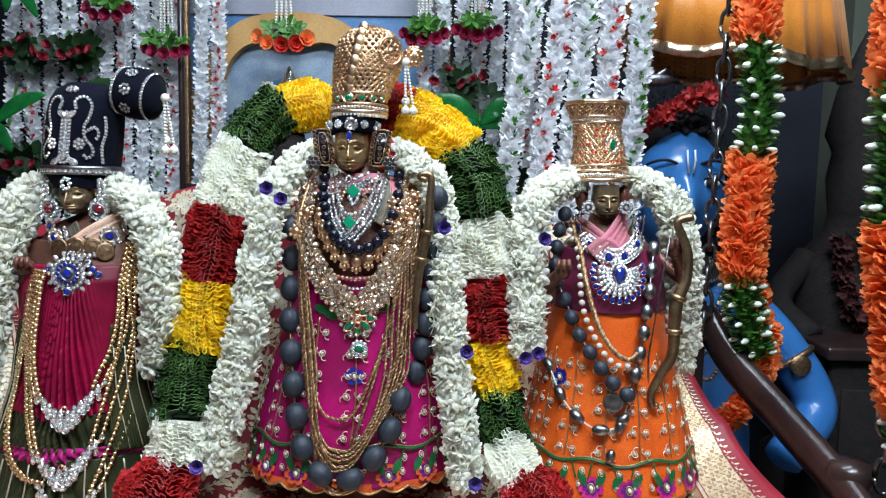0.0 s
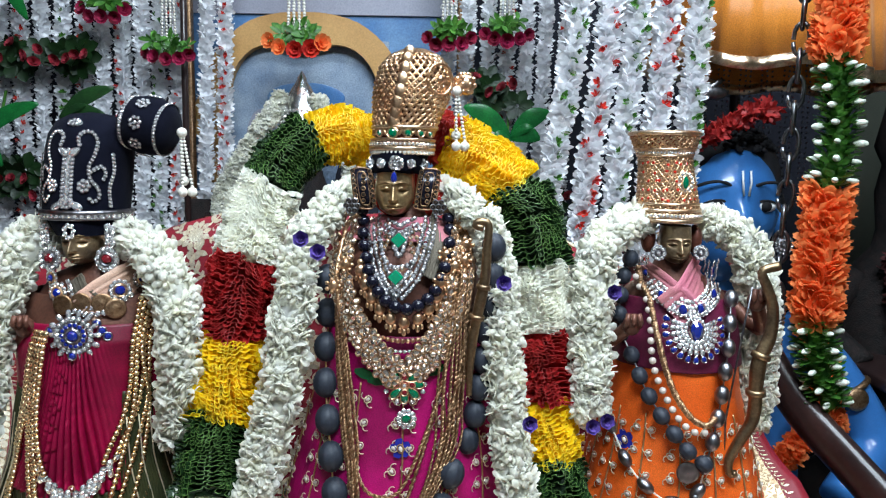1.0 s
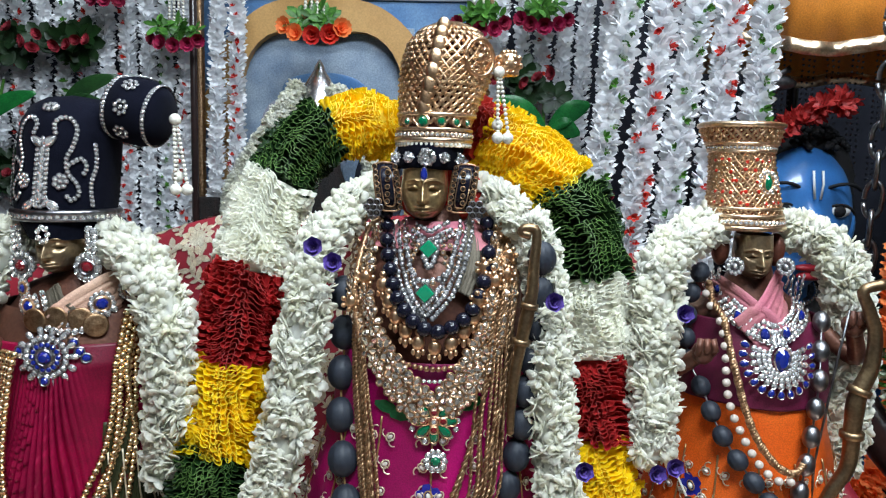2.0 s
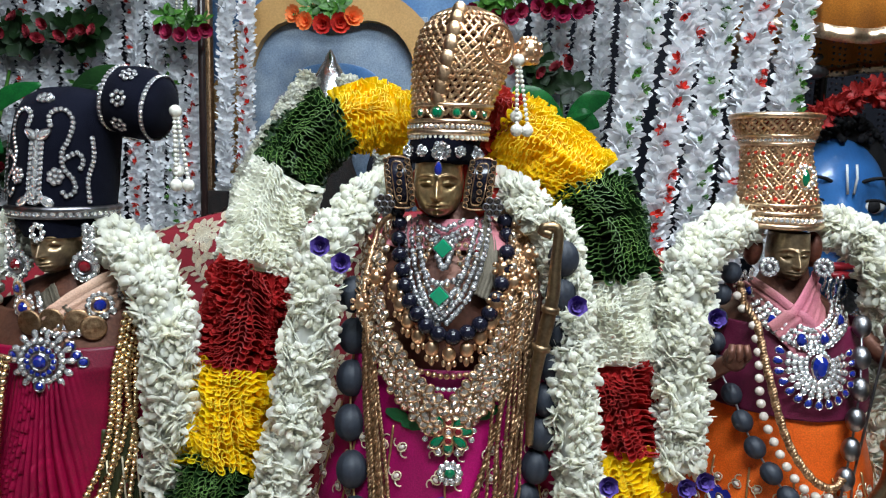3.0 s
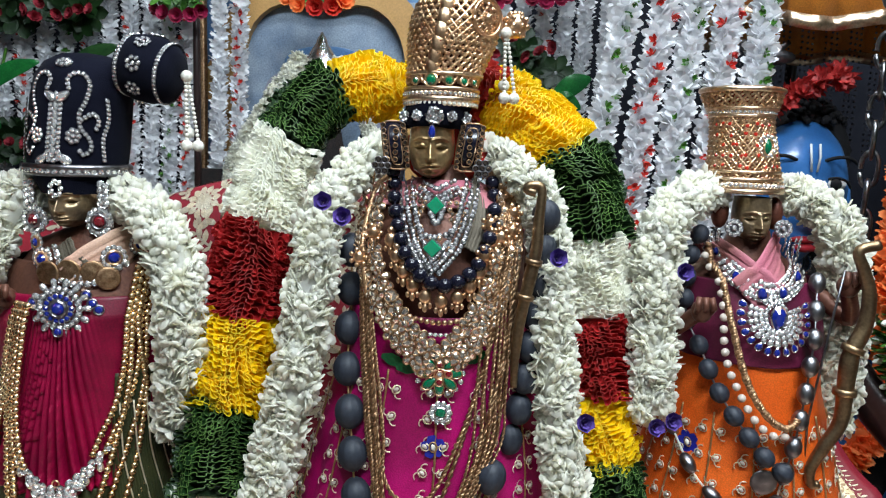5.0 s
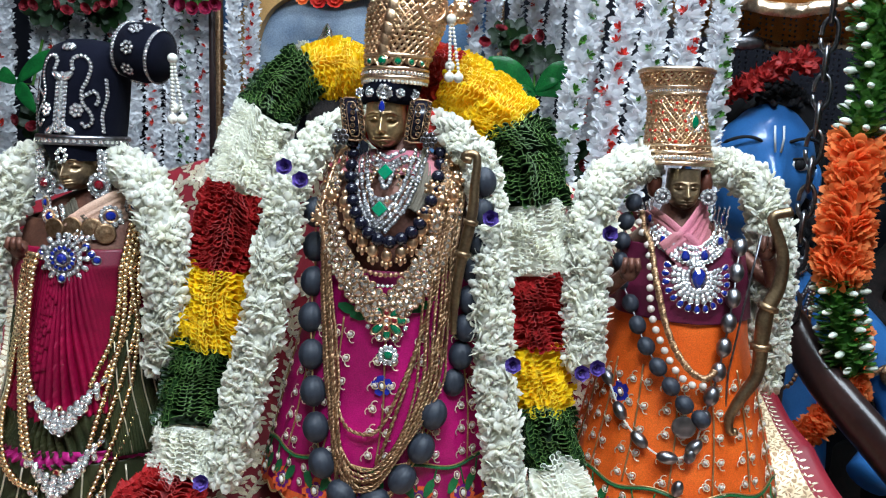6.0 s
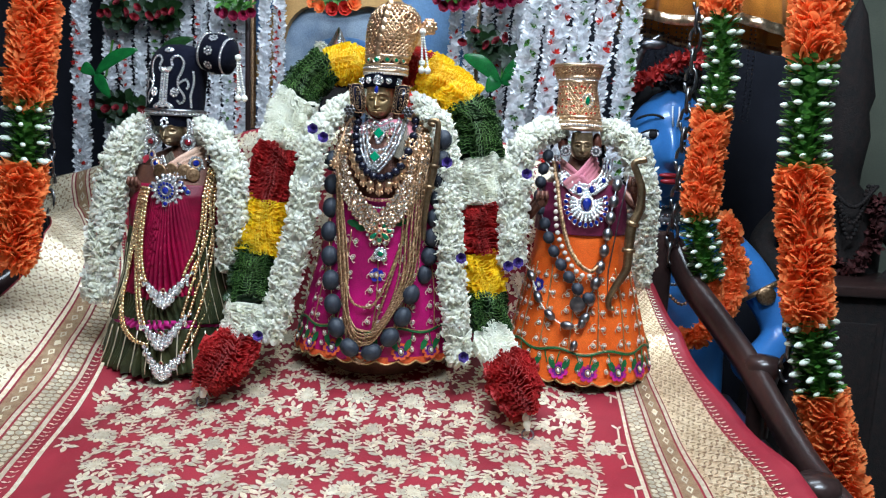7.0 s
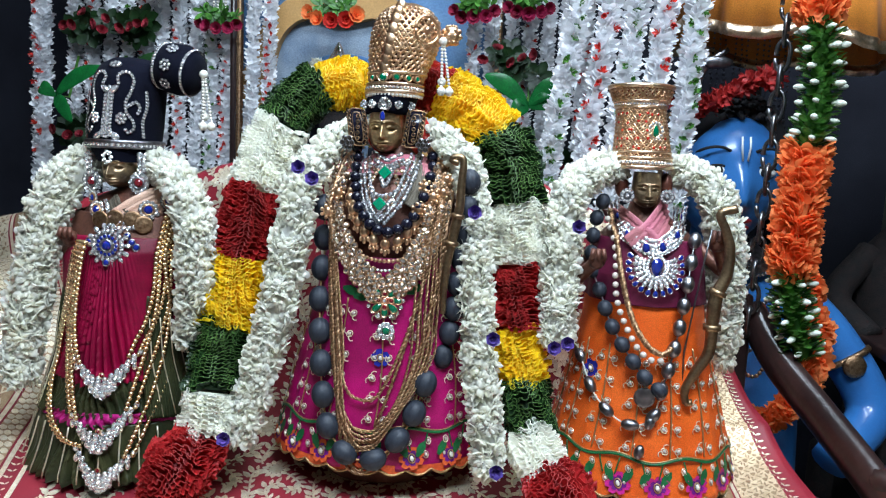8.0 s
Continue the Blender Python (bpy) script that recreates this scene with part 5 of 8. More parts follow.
# small dark framed icon and pole beside the arch
icon = thing("small_shrine_picture", "small dark picture with a pale figure in an arched frame", "picture")
build("panel", [box((-0.555, 1.74, 0.0), (-0.47, 1.76, 1.16), bevel=0.002)], SEED_BROWN, icon)
build("figure_shape", [ball((-0.513, 1.738, 1.10), (0.020, 0.006, 0.030), 18, 12), ball((-0.513, 1.737, 1.055), (0.030, 0.006, 0.03), 18, 12)], WOOD_DARK, icon)
pole = thing("curtain_pole", "slim dark metal pole beside the flower strings", "pole")
build("shaft", [tube(np.array([(-0.560, 1.735, 0.0), (-0.556, 1.735, 2.6)]), 0.007, 10)], WOOD_DARK, pole)

# ---- ornaments of the blue figure ----
t = thing("ear_ornaments", "pair of round clear stone earrings on the blue statue", "ear ornament")
for sgn in (-1, 1):
    c = np.array([KX + sgn * 0.110, KY - 0.025, KZ - 0.060])
    build("ear_disc", scatter([lathe([(-0.002, 0, 0, 0.018, 0.018), (0.002, 0, 0, 0.019, 0.019), (0.004, 0, 0, 0.001, 0.001)], 24)], [place(c, (0, -1, 0))]), SILVER_DARK, t)
    build("stone_setting", scatter([ball((0, 0, 0), (1, 1, 0.6), 7, 5)], [place(c + (r * np.cos(a), -0.004, r * np.sin(a)), (0, -1, 0), None, 0.0026) for r, n in ((0.0155, 16), (0.009, 9), (0.0, 1)) for a in np.arange(n) / n * 6.28]), CRYSTAL, t, smooth=False, kind="stuff")
t = thing("silver_collar", "broad silver collar with dark stones on the blue statue", "necklace")
a = np.linspace(np.pi * 0.95, np.pi * 2.05, 60)
rows = [np.stack([KX + r * np.cos(a), KY + 0.02 + r * 0.75 * np.sin(a), np.full(60, z) - 0.03 * (np.sin(a) < 0) * np.abs(np.sin(a))], -1) for r, z in ((0.062, 1.055), (0.085, 1.035), (0.115, 1.012))]
worn(build("plate", [(np.array(rows).reshape(-1, 3), grid(60, 3), 0)], SILVER_DARK, t), 0.002)
rng = np.random.default_rng(9)
for r, z, n in ((0.068, 1.050, 26), (0.09, 1.030, 32), (0.112, 1.014, 40)):
    q = np.linspace(np.pi, 2 * np.pi, n)
    build("stone_row", scatter([ball((0, 0, 0), (1, 1, 0.7), 7, 5)], [place((KX + r * np.cos(b), KY + 0.016 + r * 0.77 * np.sin(b), z - 0.03 * abs(np.sin(b))), (np.cos(b), np.sin(b), 0.4), None, 0.0042) for b in q]), SILVER, t, smooth=False, kind="stuff")
for k in range(3):
    line = spline([(KX - 0.10, KY - 0.05, 1.0), (KX - 0.05 + 0.03 * k, KY - 0.10, 0.92 - 0.04 * k), (KX + 0.03 + 0.02 * k, KY - 0.10, 0.90 - 0.04 * k), (KX + 0.11, KY - 0.05, 1.0)], 60)
    build("bead_strand", scatter([ball((0, 0, 0), 0.0042, 7, 5)], [place(p, (0, 0, 1)) for p in line]), SILVER_DARK if k < 2 else COPPER_GOLD, t, kind="stuff")
t = thing("flower_headband", "curved band of dull red-orange flowers with a grey plume", "head ornament")
line = spline([(KX - 0.105, KY - 0.05, KZ + 0.115), (KX - 0.06, KY - 0.09, KZ + 0.135), (KX - 0.01, KY - 0.10, KZ + 0.165), (KX + 0.045, KY - 0.085, KZ + 0.185)], 30)
build("flower_band", scatter([petals(6, 0.020, 0.009, 0.5, 0.1, 0.1, 0.0)], [place(line[k % 30] + rng.normal(0, 0.006, 3), rng.normal(0, 1, 3) + (0, -0.8, 0.2), None, 0.9) for k in range(110)]), FRILL_RED_RIM, t, kind="stuff")
build("plume", [tube(spline([(KX - 0.09, KY - 0.04, KZ + 0.14), (KX - 0.07, KY - 0.05, KZ + 0.20), (KX - 0.03, KY - 0.05, KZ + 0.235)], 14), np.linspace(0.012, 0.004, 14), 8, 0.4), ball((KX - 0.095, KY - 0.05, KZ + 0.225), (0.016, 0.006, 0.012), 12, 8), ball((KX - 0.05, KY - 0.055, KZ + 0.21), (0.030, 0.006, 0.012), 12, 8)], SILVER_DARK, t)
build("side_braid", scatter([ball((0, 0, 0), (0.007, 0.006, 0.009), 8, 6)], [place((KX - 0.12 + 0.012 * np.sin(k * 0.5), KY - 0.03, KZ + 0.11 - k * 0.013), (0, 0, 1)) for k in range(14)]), COPPER_GOLD, t, kind="stuff")
t = thing("fabric_garland", "dull orange petal garland looped over the blue statue's chest", "garland")
line = spline([(KX + 0.15, KY - 0.05, 0.99), (KX + 0.165, KY - 0.09, 0.88), (KX + 0.13, KY - 0.125, 0.79), (KX + 0.06, KY - 0.14, 0.735), (KX - 0.03, KY - 0.14, 0.76), (KX - 0.10, KY - 0.12, 0.85), (KX - 0.13, KY - 0.08, 0.97)], 120)
build("petal_rope", scatter(SPRAY, [place(line[int(k / 420 * 119)] + rng.normal(0, 0.004, 3), rng.normal(0, 1, 3) + (0, -0.7, 0), None, 0.72 + 0.3 * rng.random(), rng.random() * 6) for k in range(420)]) + [tube(line, 0.014, 8)], FABRIC_ORANGE, t, kind="stuff")
t = thing("arm_band", "round brass arm band on the blue statue", "bracelet")
c = np.array([KX + 0.245, KY - 0.02, 0.83])
d = np.array([0.5, -0.3, -0.8])
e1 = np.cross(d, (0, 1, 0))
e1 /= np.linalg.norm(e1)
e2 = np.cross(d / np.linalg.norm(d), e1)
build("band", [tube(np.array([c + 0.049 * (np.cos(q) * e1 + np.sin(q) * e2) for q in np.linspace(0, 2 * np.pi, 40)]), 0.006, 8, up=tuple(d)), ball(c + (0.0, -0.05, 0.0), (0.022, 0.008, 0.022), 18, 12)], COPPER_GOLD, t)
t = thing("bead_curtain", "fringe of fine dark bead strands below the canopy", "bead fringe")
for k in range(20):
    x = 0.47 + k * 0.015
    n = 24
    build("strand", scatter([ball((0, 0, 0), 0.0026, 5, 4)], [place((x + rng.normal(0, 0.0008), 1.70 + 0.01 * (k % 3), 1.47 - j * 0.0105), (0, 0, 1)) for j in range(n)]), SILVER_DARK, t, kind="stuff")

# dim carved figure and cloth-covered stand; the corner's shade is put into their colours
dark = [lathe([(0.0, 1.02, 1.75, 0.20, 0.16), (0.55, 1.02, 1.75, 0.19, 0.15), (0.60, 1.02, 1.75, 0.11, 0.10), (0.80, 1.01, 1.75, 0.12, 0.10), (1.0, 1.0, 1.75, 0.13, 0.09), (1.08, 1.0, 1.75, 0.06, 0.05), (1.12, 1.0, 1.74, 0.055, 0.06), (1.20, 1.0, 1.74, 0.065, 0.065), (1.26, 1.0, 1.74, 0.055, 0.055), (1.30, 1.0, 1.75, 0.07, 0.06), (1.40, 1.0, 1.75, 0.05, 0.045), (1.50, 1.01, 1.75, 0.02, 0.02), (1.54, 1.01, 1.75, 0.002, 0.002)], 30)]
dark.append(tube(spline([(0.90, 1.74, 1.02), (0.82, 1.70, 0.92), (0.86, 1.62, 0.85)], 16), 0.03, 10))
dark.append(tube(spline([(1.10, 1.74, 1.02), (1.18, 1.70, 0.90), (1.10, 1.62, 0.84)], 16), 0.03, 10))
tagged(build("statue", dark, SEED_BROWN), "dim painted figure standing in the corner, shade put into its colour", "statue")
t = thing("dimmed_garland", "red and near-black garland on corner statue, shade put into its colours", "garland")
line = spline([(0.93, 1.66, 1.06), (0.95, 1.64, 0.93), (1.0, 1.63, 0.87), (1.06, 1.64, 0.94), (1.07, 1.66, 1.06)], 60)
build("petal_rope", scatter([petals(5, 0.022, 0.012, 0.5, 0.1, 0.1, 0.0)], [place(line[int(k / 150 * 59)] + rng.normal(0, 0.006, 3), rng.normal(0, 1, 3) + (0, -0.8, 0), None, 0.9, rng.random() * 6) for k in range(150)]), DIMMED_RED, t, kind="stuff")
# gold beads, coloured near-black for the corner's shade
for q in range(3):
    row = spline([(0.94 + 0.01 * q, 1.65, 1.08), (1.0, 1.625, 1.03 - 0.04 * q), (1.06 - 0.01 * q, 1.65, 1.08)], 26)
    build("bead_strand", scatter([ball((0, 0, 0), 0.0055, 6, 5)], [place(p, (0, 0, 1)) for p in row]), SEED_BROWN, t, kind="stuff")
t = thing("side_stand", "plain dark wooden stand in the shadowed corner", "stand")
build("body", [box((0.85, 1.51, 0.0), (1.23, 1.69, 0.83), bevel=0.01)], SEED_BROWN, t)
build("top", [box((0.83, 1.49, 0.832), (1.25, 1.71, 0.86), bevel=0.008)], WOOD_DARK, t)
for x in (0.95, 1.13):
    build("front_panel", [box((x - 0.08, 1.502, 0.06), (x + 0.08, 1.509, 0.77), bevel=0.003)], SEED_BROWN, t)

# ---- clothes in detail ----
def stone(slot_gem=0, slot_set=1):
    """A small faceted stone in a round setting, unit radius, facing z."""
    a = np.arange(8) * np.pi / 4
    v = np.vstack([np.stack([0.9 * np.cos(a), 0.9 * np.sin(a), 0 * a + 0.1], 1), np.stack([0.5 * np.cos(a + 0.39), 0.5 * np.sin(a + 0.39), 0 * a + 0.55], 1), [(0, 0, 0.6)]])
    k = np.arange(8)
    n = (k + 1) % 8
    cut = np.vstack([np.stack([k, n, 8 + k], 1), np.stack([n, 8 + n, 8 + k], 1), np.stack([8 + k, 8 + n, np.full(8, 16)], 1)])
    return [(v, [cut], slot_gem), tube(np.array([(np.cos(a), np.sin(a), 0.1) for a in np.linspace(0, 2 * np.pi, 11)]), 0.22, 5, slot=slot_set, up=(0, 0, 1))]


STONE = stone()


def drop_stone(long=1.7, rim=0.17):
    """A pear-shaped stone in a setting, long side along y."""
    a = np.linspace(0, 2 * np.pi, 13)
    edge = np.stack([np.sin(a) * (0.9 - 0.25 * np.cos(a)), np.cos(a) * long, np.full(13, 0.1)], 1)
    top = np.stack([np.sin(a[:-1]) * 0.5, np.cos(a[:-1]) * long * 0.55, np.full(12, 0.55)], 1)
    v = np.vstack([edge[:-1], top, [(0, 0, 0.6)]])
    k = np.arange(12)
    f = np.stack([k, (k + 1) % 12, 12 + (k + 1) % 12, 12 + k], 1)
    c = np.stack([12 + k, 12 + (k + 1) % 12, np.full(12, 24)], 1)
    return [(v, [f, c], 0), tube(edge, rim, 5, slot=1, up=(0, 0, 1))]


DROP = drop_stone()


def along(fig, line, n, off):
    """n even points on a figure's front along a line of places, with the ways that they face and the line's direction."""
    q = spline(line, max(n, 2))
    p = fig.front(q[:, 0], q[:, 2], off)
    return p, fig.way(q[:, 0], q[:, 2]), np.gradient(p, axis=0)


def stones_on(name, parent, p, way, size, mats, shape=None, turn=None, label="", jitter=0.0, kind="stuff"):
    size = np.broadcast_to(size, len(p))
    ms = [place(p[k], way[k] + (RNG.random(3) - 0.5) * jitter, None if turn is None else turn[k], size[k]) for k in range(len(p))]
    return build(name, scatter(shape or STONE, ms), mats, parent, smooth=False, label=label, kind=kind)


def ring_at(fig, a, z, off=0.0, k=1.0):
    cx, cy, rx, ry = fig.row(z)
    return np.stack([cx + (rx * k + off) * np.cos(a), cy + (ry * k + off) * np.sin(a), z + 0 * a], -1)


def ring_way(fig, a, z):
    cx, cy, rx, ry = fig.row(z)
    n = np.stack([np.cos(a) / rx, np.sin(a) / ry, 0 * a + 2.0], -1)
    return n / np.linalg.norm(n, axis=-1)[..., None]


LEAF = [petals(1, 1.0, 0.42, 0.05, 0.0, -0.5, 0.0, fold=0.0)]
BEADSET = [ball((0, 0, 0.3), (0.55, 0.8, 0.5), 8, 6, 0), tube(np.array([(0.85 * np.cos(a), 1.15 * np.sin(a), 0.1) for a in np.linspace(0, 2 * np.pi, 13)]), 0.16, 5, slot=1, up=(0, 0, 1))]


CURL = [tube(np.array([(r * np.cos(q) + side * 0.9, r * np.sin(q) + 0.2, 0.1) for q, r in zip(np.linspace(0, 4.6, 16) * side + (0 if side > 0 else np.pi), np.linspace(0.95, 0.25, 16))]), 0.13, 4, up=(0, 0, 1)) for side in (-1, 1)]


def embroider(dress, fig, hem, line_z, stem_top, stems, flower_mats, pair_step, hem_mat, flowers):
    """Stems with paired gold beads, a green vine above the hem, flowers with leaves on the hem and its scalloped edge."""
    ms, ways = [], []
    for a in stems:
        zs = np.linspace(line_z + 0.004, stem_top, 24)
        line = np.stack([ring_at(fig, np.array(a + 0.02 * np.sin(30 * z)), z, 0.0030) for z in zs])
        build("stem", [tube(line, 0.0011, 5)], THREAD_GOLD, dress)
        for z in np.arange(line_z + 0.014, stem_top - 0.004, pair_step):
            for side in (-1, 1):
                b = np.array(a + side * 0.009 / fig.row(z)[2])
                ms.append(place(ring_at(fig, b, z, 0.0032), ring_way(fig, b, z), (side * -0.8, 0, 1), 0.0042))
    build("curl_work", scatter(CURL, [m @ np.diag([1.25, 1.25, 1, 1]) for m in ms]), ZARI, dress, kind="stuff", label="gold thread curls")
    for a in np.arange(np.pi, 2 * np.pi, 0.19):
        for z in ((line_z + hem) / 2 + 0.012, (line_z + hem) / 2 - 0.006):
            b = np.array(a + 0.05 * np.sin(40 * z))
            ms.append(place(ring_at(fig, b, z, 0.0032), ring_way(fig, b, z), None, 0.0040))
    build("bead_work", scatter(BEADSET, ms), [PEARL_WARM, ZARI], dress, label="pearl beads in gold thread", kind="stuff")
    a = np.linspace(np.pi * 0.92, np.pi * 2.08, 160)
    vine = ring_at(fig, a, line_z + 0.004 * np.sin(9 * a), 0.0034)
    build("green_vine", [tube(vine, 0.0020, 6, up=(0, 0, 1))], THREAD_GREEN, dress, label="green thread vine")
    build("gold_vine", [tube(vine + (0, -0.0004, 0.0030), 0.0009, 5, up=(0, 0, 1))], THREAD_GOLD, dress)
    twigs = []
    for k, b in enumerate(np.arange(np.pi * 0.98, np.pi * 2.02, 0.22)):
        zz = np.linspace(line_z, hem + 0.026, 8)
        twigs.append(tube(np.stack([ring_at(fig, np.array(b + 0.10 * (line_z - z) / (line_z - hem) * (1 if k % 2 else -1)), z, 0.0034) for z in zz]), 0.0011, 5))
    build("twig_work", twigs, THREAD_GREEN, dress, kind="stuff")
    z = np.stack([hem - 0.007 * np.abs(np.sin(13 * a)), np.full(len(a), hem + 0.006)], 0)
    edge = np.stack([ring_at(fig, a, zz, 0.0024) for zz in z])
    build("scalloped_hem", [(edge.reshape(-1, 3), grid(len(a), 2), 0)], hem_mat, dress, label="scalloped hem band")
    build("hem_braid", [tube(edge[0], 0.0016, 5, up=(0, 0, 1))], THREAD_GOLD, dress, label="gold braid")
    for k, b in enumerate(flowers):
        b, z = np.array(b), hem + 0.016
        w = ring_way(fig, b, z)
        p = ring_at(fig, b, z, 0.0036)
        for n, (mat, size, q) in enumerate(zip(flower_mats, (0.020, 0.0135), (0.0, 0.0006))):
            build("flower", scatter([petals(7, 1.0, 0.62, 0.06, 0.02, 0.0, 0.3, fold=0.03, tip=0.6)], [place(p + w * q, w, None, (size, size * 0.85, size))]), mat, dress)
        build("flower_bead", scatter(BEADSET, [place(p + w * 0.0016, w, None, 0.0052)]), [PEARL, THREAD_GOLD], dress)
        for side in (-1, 1):
            q = np.array(b + side * 0.013 / fig.row(z)[2])
            build("leaf", scatter(LEAF, [place(ring_at(fig, q, z + 0.014, 0.0046), ring_way(fig, q, z), (side * 0.55 if k % 2 else 0.7, 0, 1), (0.026, 0.026, 0.004))]), THREAD_GREEN, dress)


embroider(dress_mid, MID, 0.780, 0.832, 1.0, np.pi + np.array([0.30, 0.75, 1.15, 1.62, 2.05, 2.45, 2.85]), [THREAD_ORANGE, THREAD_PURPLE], 0.027, THREAD_ORANGE, np.pi + np.array([0.12, 0.42, 0.78, 1.15, 1.57, 1.98, 2.38, 2.75, 3.02]))
embroider(dress_right, RIGHT, 0.756, 0.805, 0.95, np.pi + np.array([0.2, 0.55, 0.95, 1.38, 1.78, 2.2, 2.6]), [SILK_PINK, THREAD_PURPLE], 0.028, SILK_ORANGE, np.pi + np.array([0.15, 0.45, 0.85, 1.25, 1.63, 2.05, 2.45, 2.8]))
blue = np.array([(-0.043, 0.955, 0.927)])[0]
p, w = MID.front(blue[0], blue[2], 0.003), MID.way(blue[0], blue[2])
build("blue_flower", scatter([petals(5, 1.0, 0.85, 0.05, 0.0, 0.1, 0.31, fold=0.02, tip=0.6)], [place(p, w, None, 0.0125)]), THREAD_BLUE, dress_mid, label="royal blue embroidered flower")
build("flower_bead", scatter(BEADSET, [place(p + w * 0.001, w, None, 0.0045)]), [PEARL, THREAD_GOLD], dress_mid)
for q, tilt in zip([(-0.083, 0.955, 1.010), (-0.067, 0.955, 1.005), (-0.003, 0.955, 1.018)], ((1, 0, -0.2), (1, 0, 0.1), (1, 0, 0.4))):
    build("leaf", scatter(LEAF, [place(MID.front(q[0], q[2], 0.004), MID.way(q[0], q[2]), tilt, (0.03, 0.03, 0.004))]), THREAD_GREEN, dress_mid)
blue = np.array([(0.231, 0.995, 0.911)])[0]
p, w = RIGHT.front(blue[0], blue[2], 0.003), RIGHT.way(blue[0], blue[2])
build("blue_flower", scatter([petals(5, 1.0, 0.85, 0.05, 0.0, 0.1, 0.31, fold=0.02, tip=0.6)], [place(p, w, None, 0.0135)]), THREAD_BLUE, dress_right, label="royal blue embroidered flower")
build("flower_bead", scatter(BEADSET, [place(p + w * 0.001, w, None, 0.0045)]), [PEARL, THREAD_GOLD], dress_right)

# maroon sari: pleats that fan out from the waist
dress_left = thing("sari", "maroon silk sari with a pleated fan and dark green gold-striped border", "sari")


def pleated(fig, z0, z1, count, depth, grow, rows=40, fan=0.0, gather=0.0, a0=np.pi * 0.9, a1=np.pi * 2.1, spread=0.30):
    """Knife pleats over a figure's front; fan: how far the foot spreads sideways."""
    z = np.linspace(z0, z1, rows)
    a = np.linspace(a0, a1, 420)
    v = []
    for q, zz in zip(np.linspace(1, 0, rows), z):
        cx, cy, rx, ry = fig.row(zz)
        off = (a - 1.5 * np.pi) / (a1 - a0)
        turn = off / (1 - gather + gather * (0.25 + 0.75 * q)) * count + 0.35 * np.sin(17 * off + 3 * q) + 0.2 * np.sin(41 * off)
        tri = np.abs(turn % 1.0 - 0.3) / 0.7
        reach = 0.45 * (1 - gather + gather * (0.35 + 0.65 * q))
        k = grow + depth * (0.25 + 0.75 * q) * (spread + 1.6 * np.exp(-(((a - 1.5 * np.pi) / reach) ** 2))) * (tri - 0.5) + 0.02 * np.sin(5 * a + 6 * q) + 0.03 * gather * (1 - q) * np.sin(2.2 * a + 1)
        v.append(np.stack([cx + rx * (k + fan * q**3) * np.cos(a), cy + ry * k * np.sin(a), zz + 0.004 * np.sin(5 * a) * q], -1))
    return np.array(v).reshape(-1, 3), grid(420, rows), 0


worn(build("maroon_pleats", [pleated(LEFT, 0.868, 1.060, 38, 0.15, 1.06, rows=70, gather=0.85, spread=0.06)], SILK_MAROON, dress_left))
worn(build("upper_border", [pleated(LEFT, 0.826, 0.870, 46, 0.08, 1.045)], SILK_OLIVE, dress_left, label="dark green gold-shot border"))
worn(build("pink_band", [pleated(LEFT, 0.812, 0.828, 40, 0.07, 1.05)], SILK_PINK, dress_left, label="bright pink band"))
worn(build("foot_fan", [pleated(LEFT, 0.735, 0.814, 30, 0.10, 1.06, fan=0.10)], SILK_OLIVE, dress_left, label="dark green pleated foot fan"))
ribs = []
for side in (-1, 1):
    mid = 1.5 * np.pi + side * 1.12
    worn(build("side_pleats", [pleated(LEFT, 0.818, 0.985, 46, 0.08, 1.10, a0=mid - 0.62 + side * 0.14, a1=mid + 0.62 + side * 0.14, spread=0.5)], SILK_OLIVE, dress_left, label="dark green pleats with gold lines"))
    for a in mid + side * np.linspace(-0.38, 0.62, 8):
        ribs.append(tube(np.array([(LEFT.row(z)[0] + LEFT.row(z)[2] * 1.135 * np.cos(a - side * 0.9 * (z - 0.9)), LEFT.row(z)[1] + LEFT.row(z)[3] * 1.135 * np.sin(a - side * 0.9 * (z - 0.9)), z) for z in np.linspace(0.822, 0.955, 9)]), 0.0009, 5))
for a in np.linspace(np.pi * 0.97, np.pi * 2.03, 19):
    zs = np.linspace(0.738, 0.81, 8)
    ribs.append(tube(np.array([(LEFT.row(z)[0] + LEFT.row(z)[2] * (1.115 + 0.10 * ((0.81 - z) / 0.075) ** 3) * np.cos(a), LEFT.row(z)[1] + LEFT.row(z)[3] * 1.115 * np.sin(a), z) for z in zs]), 0.0011, 5))
build("rib_work", ribs, ZARI, dress_left, kind="stuff", label="gold woven lines")


def shawl(name, label, fig, mat, z0, z1, a0, a1, grow, category="shawl"):
    t = thing(name, label, category)
    z = np.linspace(z0, z1, 30)
    a = np.linspace(a0, a1, 60)
    v = []
    for q, zz in enumerate(z):
        cx, cy, rx, ry = fig.row(zz)
        k = grow + 0.03 * np.sin(9 * a + zz * 120) + 0.012 * np.sin(23 * a - zz * 60)
        v.append(np.stack([cx + rx * k * np.cos(a), cy + ry * k * np.sin(a), np.full(60, zz)], -1))
    worn(build("fold", [(np.array(v).reshape(-1, 3), grid(60, 30), 0)], mat, t), 0.001)
    return t


